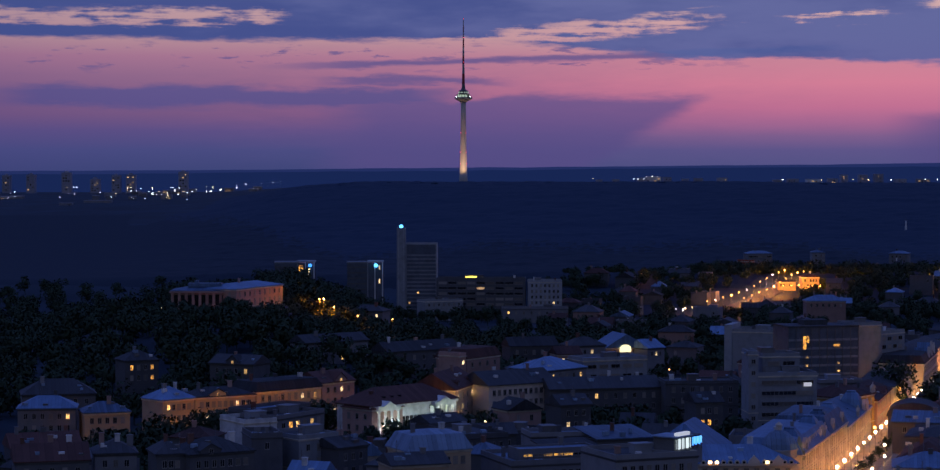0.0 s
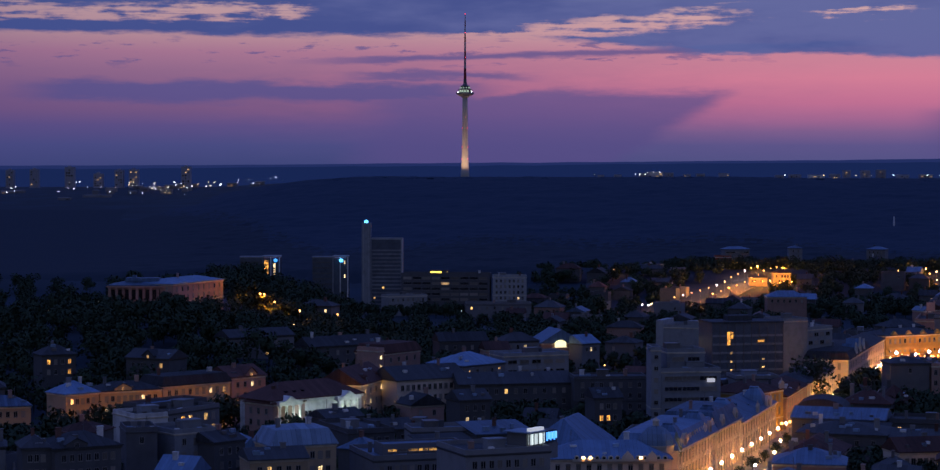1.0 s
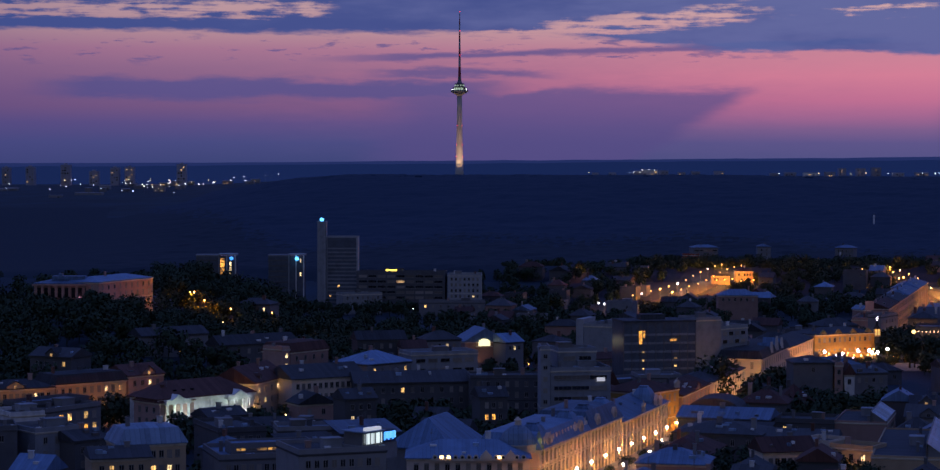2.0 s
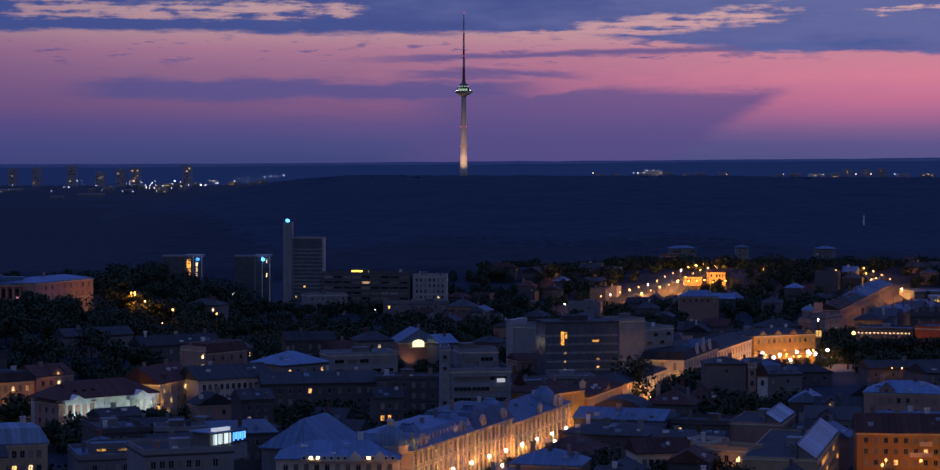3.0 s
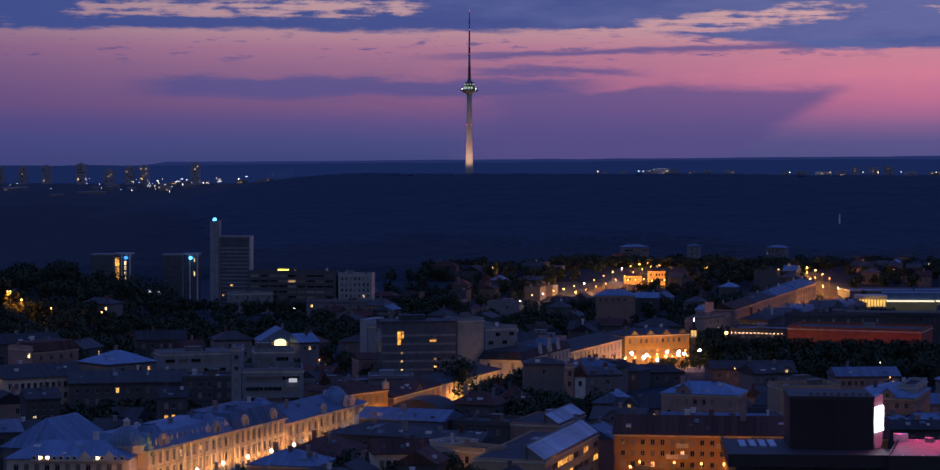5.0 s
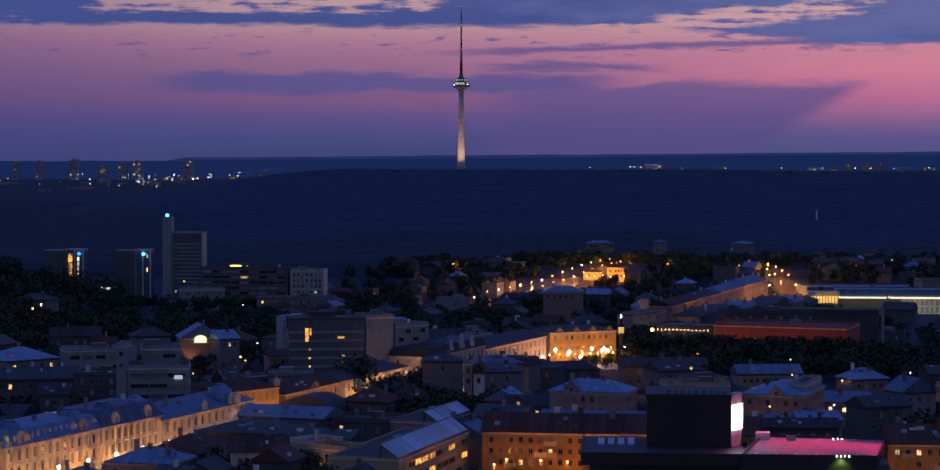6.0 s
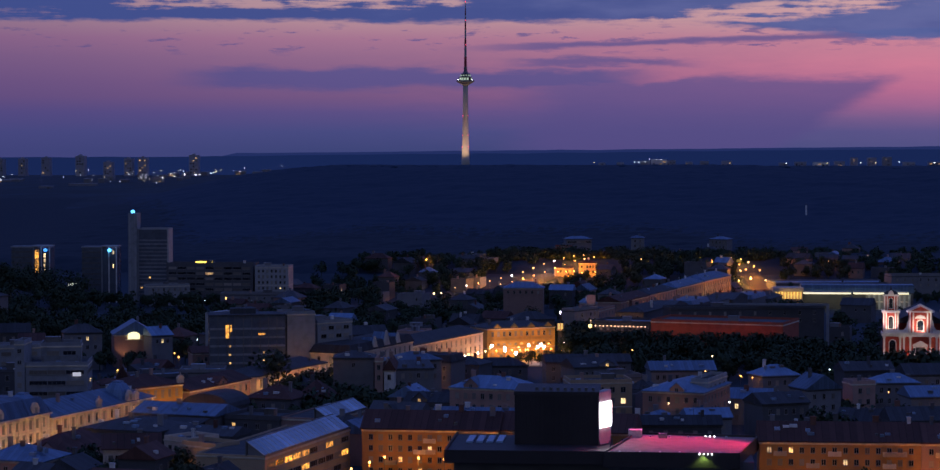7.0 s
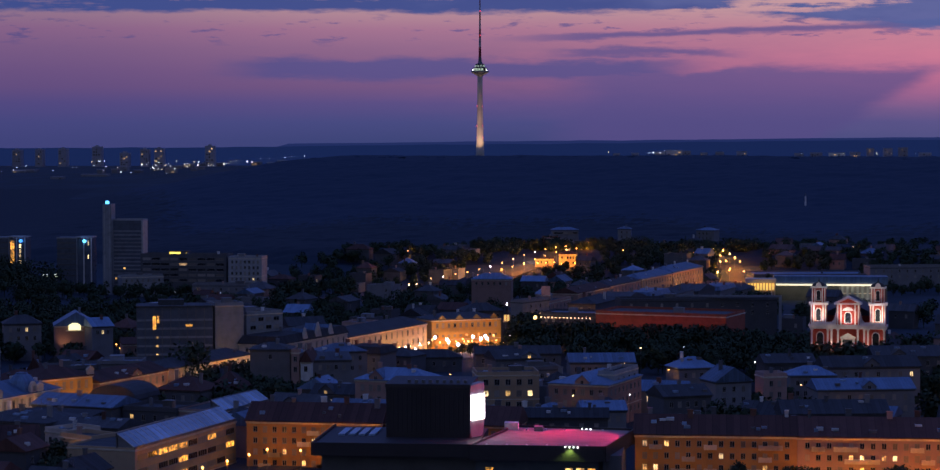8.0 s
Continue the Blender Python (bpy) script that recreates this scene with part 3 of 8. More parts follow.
def make_tree(seed, h, r):
    """Trunk, limbs and a ragged crown of leaf sprays."""
    rng = random.Random(seed)
    bm = lathe([(0.28, -0.6), (0.22, h * 0.25), (0.15, h * 0.5), (0.05, h * 0.8)], 8)
    lobes = []
    for i in range(11):
        a, k = rng.uniform(0, 6.28), rng.uniform(0.15, 0.8)
        lobes.append((r * k * math.cos(a), r * k * math.sin(a), h * rng.uniform(0.38, 0.86), r * rng.uniform(0.32, 0.55)))
    lobes.append((0, 0, h * 0.88, r * 0.4))
    for lx, ly, lz, lr in lobes[:7]:
        v0, v1 = Vector((0, 0, h * 0.3)), Vector((lx * 0.8, ly * 0.8, lz))
        side = (v1 - v0).cross(Vector((0, 0, 1)))
        side = side.normalized() * 0.06 if side.length > 1e-4 else Vector((0.06, 0, 0))
        q = [bm.verts.new(v0 - side), bm.verts.new(v0 + side), bm.verts.new(v0 + Vector((0, 0, 0.18))), bm.verts.new(v1)]
        bm.faces.new((q[0], q[1], q[3])), bm.faces.new((q[1], q[2], q[3])), bm.faces.new((q[2], q[0], q[3]))
    ob = thing("tree", "dark leafy street tree with a ragged rounded crown", "tree", 0, 0, 0)
    part("trunk", bm, BARK, ob)
    bm = bmesh.new()
    for i in range(900):
        lx, ly, lz, lr = rng.choice(lobes)
        d = Vector((rng.gauss(0, 1), rng.gauss(0, 1), rng.gauss(0, 0.8))).normalized() * lr * rng.uniform(0.55, 1.08)
        c = Vector((lx, ly, lz)) + d
        s = rng.uniform(0.22, 0.5)
        u = Vector((rng.gauss(0, 1), rng.gauss(0, 1), rng.gauss(0, 1))).normalized()
        v = u.cross(Vector((rng.gauss(0, 1), rng.gauss(0, 1), rng.gauss(0, 1)))).normalized()
        if u.cross(v).dot(Vector((c.x, c.y, (c.z - h * 0.5) * 1.2 + r * 0.5))) < 0:
            v = -v
        bm.faces.new([bm.verts.new(c + u * s), bm.verts.new(c + v * s * 0.7), bm.verts.new(c - u * s), bm.verts.new(c - v * s * 0.7)])
    crown = part("crown", bm, LEAVES, ob, "", True)
    crown.data.normals_split_custom_set_from_vertices([Vector((v.co.x, v.co.y, (v.co.z - h * 0.5) * 1.2 + r * 0.5)).normalized() for v in crown.data.vertices])
    return ob


def tree(x, y, h=9.0, z=None, label=""):
    if not TREES:
        TREES.extend([[9.0, None, (3, 9.0, 4.0)], [11.0, None, (8, 11.0, 4.4)], [8.0, None, (21, 8.0, 3.6)], [10.0, None, (34, 10.0, 5.0)]])
    v = RNG.choice(TREES)
    k = h / v[0]
    g = ground_z(x, y) if z is None else z
    m = pose(x, y, g, 0, 0, RNG.uniform(0, 360)) @ Matrix.Diagonal((k * RNG.uniform(0.9, 1.25), k * RNG.uniform(0.9, 1.25), k, 1))
    if v[1] is None:
        v[1] = make_tree(*v[2])
        v[1].matrix_basis = m
        ob = v[1]
        ob["group"] = "trees of the town"
    else:
        src = v[1]
        ob = src.copy()
        scene.collection.objects.link(ob)
        ob.matrix_basis = m
        for ch in src.children:
            c2 = ch.copy()
            scene.collection.objects.link(c2)
            c2.parent = ob
    if label:
        ob["label"] = label
    return ob


GROVE = []


def build_grove():
    """The unlit woods on the slopes as one mass of leaf sprays."""
    rng = np.random.RandomState(9)
    c, u, w, out = [], [], [], []
    for x, y, h in GROVE:
        g = ground_z(x, y)
        r = h * rng.uniform(0.36, 0.5)
        lobes = np.stack([rng.normal(0, 0.38, 9) * r, rng.normal(0, 0.38, 9) * r, h * rng.uniform(0.35, 0.86, 9)], 1)
        k = rng.randint(0, 9, 420)
        d = rng.normal(0, 1, (420, 3))
        d /= np.linalg.norm(d, axis=1, keepdims=True)
        p = lobes[k] + d * r * rng.uniform(0.3, 0.55, (420, 1)) + [x, y, g]
        s = rng.uniform(0.35, 0.75, (420, 1))
        a = rng.normal(0, 1, (420, 3))
        a /= np.linalg.norm(a, axis=1, keepdims=True)
        b = np.cross(a, d)
        b /= np.linalg.norm(b, axis=1, keepdims=True) + 1e-6
        c.append(p), u.append(a * s), w.append(b * s * 0.8)
        out.append(d * 0.55 + (p - [x, y, g + h * 0.5]) / h + [0, 0, 0.35])
        t = np.array([[x, y, g - 0.5], [x, y, g + h * 0.5]])
        c.append(t[:1] + [0, 0, h * 0.25]), u.append(np.array([[0.25, 0, 0]])), w.append(np.array([[0, 0, h * 0.3]])), out.append(np.array([[0, -1.0, 0.2]]))
    c, u, w, out = np.concatenate(c), np.concatenate(u), np.concatenate(w), np.concatenate(out)
    w *= np.where(np.sum(np.cross(u, w) * out, axis=1, keepdims=True) < 0, -1.0, 1.0)
    v = np.stack([c + u, c + w, c - u, c - w], 1).reshape(-1, 3)
    n = len(c)
    me = bpy.data.meshes.new("grove")
    me.vertices.add(len(v))
    me.vertices.foreach_set("co", v.astype(np.float32).ravel())
    me.loops.add(4 * n)
    me.loops.foreach_set("vertex_index", np.arange(4 * n, dtype=np.int32))
    me.polygons.add(n)
    me.polygons.foreach_set("loop_start", np.arange(0, 4 * n, 4, dtype=np.int32))
    me.update(calc_edges=True)
    me.polygons.foreach_set("use_smooth", np.ones(n, dtype=bool))
    out /= np.linalg.norm(out, axis=1, keepdims=True) + 1e-6
    me.normals_split_custom_set_from_vertices(np.repeat(out, 4, axis=0))
    me.materials.append(LEAVES)
    tagged(new("grove", me), "dark unlit trees covering the park slopes", "trees", kind="stuff")


LAMPS = {}


def street_lamp(x, y, h=6.0, glow="warm", power=0.0, r=0.32, z=None, down=False):
    """A lamp post; power gives off its light into the street."""
    g = ground_z(x, y) if z is None else z
    mats = {"warm": LAMP_GLOW, "white": LAMP_WHITE, "orange": LAMP_ORANGE, "violet": LAMP_COLD, "pale": LAMP_PALE}
    tint = {"warm": (1.0, 0.42, 0.11), "white": (0.85, 0.92, 1.0), "orange": (1.0, 0.31, 0.025), "violet": (1.0, 0.6, 0.42), "pale": (1.0, 0.38, 0.075)}
    key = (h, glow, r)
    lab = {"warm": "tall street lamp with a glowing warm globe", "white": "street lamp with a cold white glowing head", "orange": "street lamp with an orange sodium head", "violet": "street lamp with a bright pinkish white head", "pale": "avenue lamp post with a bright pale globe"}[glow]
    if key not in LAMPS:
        pole = mesh_from("pole", lathe([(0.16, -1.5), (0.14, 0.6), (0.07, 0.8), (0.05, h - r)], 8), STEEL)
        globe = mesh_from("globe", lathe([(r * 0.3, h - r), (r * 0.8, h - r * 0.6), (r, h), (r * 0.8, h + r * 0.6), (r * 0.25, h + r)], 10), mats[glow], True)
        LAMPS[key] = (pole, globe)
    ob = thing("street_lamp", lab, "lamp", x, y, g, 0, "street lamps, " + glow)
    piece("pole", LAMPS[key][0], ob, Matrix())
    piece("globe", LAMPS[key][1], ob, Matrix())
    if power:
        ld = bpy.data.lights.new("lamp_light", "SPOT" if down else "POINT")
        ld.energy, ld.color, ld.shadow_soft_size = power, tint[glow], 0.3
        if down:
            ld.spot_size, ld.spot_blend = radians(165), 0.7
        lo = new("lamp_light", ld)
        lo.location = (x, y - 0.1, g + h - r - 0.4)
    return ob


def floodlight(x, y, z, target, power, color, angle=80, size=0.4):
    ld = bpy.data.lights.new("floodlight", "SPOT")
    ld.energy, ld.color, ld.spot_size, ld.spot_blend, ld.shadow_soft_size = power, color, radians(angle), 0.6, size
    lo = new("floodlight", ld)
    lo.matrix_world = look((x, y, z), target)
    return lo


# ==== land and distance ====
def build_ground():
    xs = list(range(-2300, -250, 80)) + list(range(-250, 620, 15)) + list(range(620, 1901, 80))
    ys = list(range(-1500, 120, 90)) + list(range(120, 1360, 16)) + list(range(1360, 3480, 36)) + list(range(3480, 4960, 110))
    verts = [(x, y, ground_z(x, y)) for y in ys for x in xs]
    n = len(xs)
    faces = [(j * n + i, j * n + i + 1, (j + 1) * n + i + 1, (j + 1) * n + i) for j in range(len(ys) - 1) for i in range(n - 1)]
    me = bpy.data.meshes.new("ground")
    me.from_pydata(verts, [], faces)
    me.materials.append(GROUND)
    for p in me.polygons:
        p.use_smooth = True
    tagged(new("ground", me), "dark grass and yards between the houses, rising to wooded hills", "ground", kind="structure")


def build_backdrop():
    """Far ridge sheets that close the horizon; their haze is painted as a dim blue glow."""
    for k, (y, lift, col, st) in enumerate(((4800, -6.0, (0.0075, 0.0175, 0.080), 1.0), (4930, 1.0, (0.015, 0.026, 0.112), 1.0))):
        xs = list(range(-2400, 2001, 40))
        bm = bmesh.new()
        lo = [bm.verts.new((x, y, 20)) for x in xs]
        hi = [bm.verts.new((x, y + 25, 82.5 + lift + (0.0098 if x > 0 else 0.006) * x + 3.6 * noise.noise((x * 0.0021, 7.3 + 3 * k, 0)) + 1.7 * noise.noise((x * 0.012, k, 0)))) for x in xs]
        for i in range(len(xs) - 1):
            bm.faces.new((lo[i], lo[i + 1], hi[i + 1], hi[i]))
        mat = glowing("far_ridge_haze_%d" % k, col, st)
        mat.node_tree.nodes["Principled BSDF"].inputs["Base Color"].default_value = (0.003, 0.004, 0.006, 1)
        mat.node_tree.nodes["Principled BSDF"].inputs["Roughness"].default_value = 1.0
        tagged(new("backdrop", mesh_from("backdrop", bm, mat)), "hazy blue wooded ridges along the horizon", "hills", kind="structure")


def build_forest():
    """The woods on the long ridge: a closed canopy with single crowns standing out of it, one sheet."""
    rng = np.random.RandomState(5)
    bm = bmesh.new()
    bmesh.ops.create_icosphere(bm, subdivisions=2, radius=1.0)
    bv = np.array([v.co[:] for v in bm.verts])
    bf = np.array([[v.index for v in f.verts] for f in bm.faces])
    bm.free()
    # canopy
    ys = np.linspace(1385, 2900, 230)
    nx = 240
    vs, fs = [], []
    for y in ys:
        for i in range(nx):
            x = y * (-0.33 + 0.66 * i / (nx - 1)) + 20
            n = noise.noise((x * 0.06, y * 0.06, 2)) * 1.3 + noise.noise((x * 0.017, y * 0.017, 5)) * 1.6
            s = min(1.0, max(0.0, (x + 300 + 0.06 * (y - 2000)) / 120))
            e = min(1.0, (y - 1385) / 60, (2905 - y) / 150)
            vs.append((x, y, ground_z(x, y) - 1.5 + (2.2 * max(s, min(1.0, max(-0.5, (2480 - y) / 90))) + (4.3 + n) * s) * e + rng.uniform(-0.5, 0.5) * s))
    for j in range(len(ys) - 1):
        for i in range(nx - 1):
            a = j * nx + i
            fs += [(a, a + 1, a + nx + 1), (a, a + nx + 1, a + nx)]
    vs, fs = [np.array(vs)], [np.array(fs)]
    base = len(vs[0])
    count = 0
    while count < 700:
        y = rng.uniform(2500, 2640)
        x = y * rng.uniform(-0.31, 0.31) + rng.uniform(0, 40)
        open_land = x < -330 - 0.06 * (y - 2000) + 150
        if open_land:
            continue
        r = rng.uniform(2.2, 5.0)
        hgt = r * rng.uniform(0.3, 0.5)
        z = ground_z(x, y) + (1.2 if open_land else 3.6) + rng.uniform(-0.8, 0.6)
        vs.append(bv * (1 + 0.16 * rng.randn(len(bv), 1)) * [r, r, hgt] + [x, y, z])
        fs.append(bf + base)
        base += len(bv)
        count += 1
    v, f = np.concatenate(vs), np.concatenate(fs)
    me = bpy.data.meshes.new("forest")
    me.vertices.add(len(v))
    me.vertices.foreach_set("co", v.astype(np.float32).ravel())
    me.loops.add(f.size)
    me.loops.foreach_set("vertex_index", f.astype(np.int32).ravel())
    me.polygons.add(len(f))
    me.polygons.foreach_set("loop_start", np.arange(0, f.size, 3, dtype=np.int32))
    me.update(calc_edges=True)
    me.polygons.foreach_set("use_smooth", np.ones(len(f), dtype=bool))
    me.materials.append(FOREST_HAZE_FAR)
    me.materials.append(FOREST_HAZE_NEAR)
    # near faces take the darker colour, so painted haze grows with distance
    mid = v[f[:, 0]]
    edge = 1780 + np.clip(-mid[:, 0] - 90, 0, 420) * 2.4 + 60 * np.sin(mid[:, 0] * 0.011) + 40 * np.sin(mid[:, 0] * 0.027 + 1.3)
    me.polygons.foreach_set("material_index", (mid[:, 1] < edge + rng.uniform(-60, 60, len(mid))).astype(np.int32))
    tagged(new("forest", me), "dense dark forest covering the ridge behind the town", "forest", kind="stuff")


build_ground()
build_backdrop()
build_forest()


def build_tv_tower():
    x, y = -9.2, 3080.0
    g = ground_z(x, y)
    ob = thing("television_tower", "slender concrete television tower with a lit round deck and striped mast", "tower", x, y, g)
    shell = material("tower_concrete", (0.55, 0.53, 0.50), 0.8, scale=0.05, fine=0.8, vary=0.15)
    z = lambda h: h - g
    part("shaft", lathe([(6.2, -4), (5.6, z(70)), (4.9, z(85)), (4.3, z(105)), (3.9, z(130)), (3.6, z(155)), (3.5, z(176))], 24), shell, ob, "pale concrete shaft", True)
    part("deck", lathe([(3.6, z(172.5)), (5.2, z(174.2)), (10.6, z(177.0)), (12.4, z(178.4)), (12.4, z(179.3)), (10.0, z(179.7))], 32), shell, ob, "wide ring of the viewing deck")
    part("deck_rail", lathe([(12.1, z(179.3)), (12.3, z(179.3)), (12.3, z(180.3)), (12.1, z(180.3))], 32), STEEL, ob)
    glow = glowing("deck_glow", (0.62, 0.82, 0.58), 0.5)
    for k in range(14):
        a0 = 2 * math.pi * (k + 0.1) / 14
        a1 = 2 * math.pi * (k + 0.86) / 14
        pts = [(r * math.cos(a), r * math.sin(a)) for r, a in ((9.1, a0), (9.1, a1), (8.6, a1), (8.6, a0))]
        part("window_band", loft([[(px, py, z(h)) for px, py in pts] for h in (180.4, 183.6)]), glow if k % 5 != 2 else GLASS, ob, "lit greenish restaurant window" if k % 5 != 2 else "dark restaurant window")
    part("upper_deck", lathe([(8.5, z(179.7)), (8.5, z(183.7)), (9.6, z(183.9)), (9.6, z(184.7)), (6.2, z(185.1)), (6.2, z(188.6)), (6.7, z(188.8)), (6.7, z(189.3)), (3.6, z(190.4)), (2.4, z(193.5)), (2.1, z(199))], 24), STEEL, ob, "dark stepped top of the deck")
    for k in range(10):
        a = 2 * math.pi * k / 10
        part("window_band", boxes((6.22 * math.cos(a) - 0.9, 6.22 * math.cos(a) + 0.9, 6.22 * math.sin(a) - 0.9, 6.22 * math.sin(a) + 0.9, z(185.9), z(187.8))), glowing("upper_deck_glow", (0.62, 0.82, 0.62), 0.35) if k == 0 else bpy.data.materials["upper_deck_glow"], ob)
    red = material("mast_red", (0.35, 0.045, 0.06), 0.6)
    wht = material("mast_white", (0.42, 0.42, 0.44), 0.6)
    levels = [199, 213, 226, 238, 250, 261, 271, 280, 290.5]
    radii = [2.0, 1.7, 1.45, 1.3, 1.15, 1.0, 0.85, 0.7, 0.5]
    for i in range(8):
        part("mast_section", lathe([(radii[i], z(levels[i])), (radii[i + 1], z(levels[i + 1]))], 10), red if i % 2 == 0 else wht, ob, "red section of the mast" if i % 2 == 0 else "pale section of the mast")
    for h, r in ((166, 3.9), (146, 4.2), (131, 4.3), (104, 4.8), (88, 5.2), (229, 1.6), (263, 1.2), (289, 0.6)):
        for sx in (-1, 1) if h < 132 else (0.3,):
            part("beacon", lathe([(0.2, z(h) - 0.6), (0.6, z(h) - 0.3), (0.6, z(h) + 0.3), (0.2, z(h) + 0.6)], 8, at=(sx * r * 0.85, -r * 0.7)), RED_GLOW, ob, "glowing red beacon")
    for sx in (-1, 1):
        part("deck_lamp", lathe([(0.2, z(180.0)), (0.5, z(180.3)), (0.5, z(180.9)), (0.2, z(181.2))], 8, at=(sx * 9.6, -7.0)), LAMP_WHITE, ob, "small white lamp on the deck rim")
    for sx in (-22, 22):
        floodlight(x + sx, y - 34, g + 11, (x, y, g + 48), 52000, (1.0, 0.58, 0.30), 75, 1.0)


build_tv_tower()


# a bluish lift for distant haze is mixed into this panel colour
FAR_HAZE_WALL = material("hazy_weathered_wall", (0.36, 0.36, 0.43), 0.9, vary=0.3, spread=0.2)


def far_block(x, y, w, h, label, wall, lit, rows, cols, name="tower_block", z=None, d=14.0, mats=None, skip=0.45):
    g = ground_z(x, y) if z is None else z
    ob = thing(name, label, "apartment block", x, y, g, 0, "distant blocks")
    part("wall", boxes((-w / 2, w / 2, 0, d, -6, h)), wall, ob)
    part("roof", boxes((-w / 2 - 0.05, w / 2 + 0.05, -0.05, d + 0.05, h + 0.004, h + 0.5)), FAR_HAZE_WALL, ob)
    if h > 15:
        part("lift_housing", boxes((-w * 0.2, w * 0.15, 3, 8, h + 0.51, h + 2.6)), FAR_HAZE_WALL, ob)
    windows_on(ob, (-w / 2, 0), 0, w, h * 0.12, h - 1.5, rows, cols, 0.62 * (w - 2) / cols, 0.5 * (h * 0.85) / rows, lit, mats or [LIT_FAR], "strip", skip=skip)
    return ob


def build_far_town():
    a = "grey tower block on the far plain with a few lit flats"
    for x, y, w, h, lit in ((-663, 3160, 11, 25, 0.06), (-628, 3160, 12, 26, 0.1), (-577, 3160, 13, 29, 0.04), (-536, 3160, 13, 20, 0.5), (-506, 3160, 12, 25, 0.22),
                            (-485, 3160, 13, 26, 0.3), (-410, 3160, 13, 30, 0.12), (-706, 3190, 13, 24, 0.1), (-752, 3200, 14, 25, 0.12), (-803, 3210, 14, 25, 0.1), (-862, 3220, 14, 22, 0.08)):
        far_block(x, y, w, h, a, FAR_HAZE_WALL, lit, 6, 3, z=ground_z(x, y))
    b = "low grey slab block among trees on the plain, some lights on"
    rng = random.Random(4)
    for i in range(20):
        x, y = rng.uniform(-480, -290), rng.uniform(2800, 3230)
        far_block(x, y, rng.uniform(6, 14), rng.uniform(3, 6), b, PLASTER_GREY, rng.uniform(0.1, 0.3), 2, 3, "slab_block", skip=0.6)
    for i in range(9):
        x, y = rng.uniform(-660, -400), rng.uniform(2600, 2900)
        far_block(x, y, rng.uniform(14, 34), rng.uniform(2, 3.4), "low dark hall on the plain, mostly unlit", PLASTER_GREY, 0.1, 1, 3, "slab_block", skip=0.5)
    c = "pale slab block on the ridge, half its windows lit"
    for x, w, h, lit in ((240, 14, 6, 0.3), (259, 22, 8, 0.5), (276, 12, 7, 0.3), (300, 10, 5, 0.2), (322, 12, 6, 0.4), (352, 14, 7, 0.3), (205, 10, 4, 0.2), (180, 9, 4, 0.2),
                         (430, 12, 5, 0.3), (455, 16, 6, 0.3), (482, 22, 6, 0.4), (506, 14, 7, 0.25), (530, 10, 12, 0.15), (552, 12, 12, 0.15), (571, 12, 13, 0.2), (600, 16, 6, 0.2), (640, 18, 6, 0.3), (690, 16, 7, 0.2)):
        y = 3080 + (x * 37 % 60)
        far_block(x, y, w, h, c, PLASTER_WHITE if w > 20 else FAR_HAZE_WALL, lit, max(1, int(h / 3)), 4, "slab_block", z=ground_z(x, y) + 1.5)
    # scattered lights of the far suburbs
    for i in range(58):
        x = rng.triangular(-640, -270, -390)
        y = rng.uniform(2560, 3150)
        street_lamp(x, y, 9.0, rng.choice(("warm", "white", "violet")), 0, rng.choice((0.28, 0.36, 0.45)))
    # lit pale group on the ridge and a few single lights
    for x, y in ((-297, 3150), (-288, 3150), (-281, 3160), (-270, 3155), (-318, 3140), (-332, 3140), (246, 3090), (255, 3095), (262, 3085)):
        street_lamp(x, y, 10.0, "violet", 0, 0.28)
    for i in range(14):
        x = rng.uniform(160, 700)
        street_lamp(x, 3040 + rng.uniform(0, 60), 7.0, rng.choice(("warm", "white")), 0, 0.45)


build_far_town()


# ==== landmarks ====
def frame_of(p1, p2):
    """Length and bearing of a front that runs from p1 to p2."""
    return math.hypot(p2[0] - p1[0], p2[1] - p1[1]), math.degrees(math.atan2(p2[1] - p1[1], p2[0] - p1[0]))


def column(bm, x, y, z0, z1, r=0.4, n=10):
    lathe([(r * 1.3, z0), (r * 1.3, z0 + 0.25), (r, z0 + 0.35), (r * 0.86, z1 - 0.4), (r * 1.25, z1 - 0.2), (r * 1.25, z1)], n, bm=bm, at=(x, y))


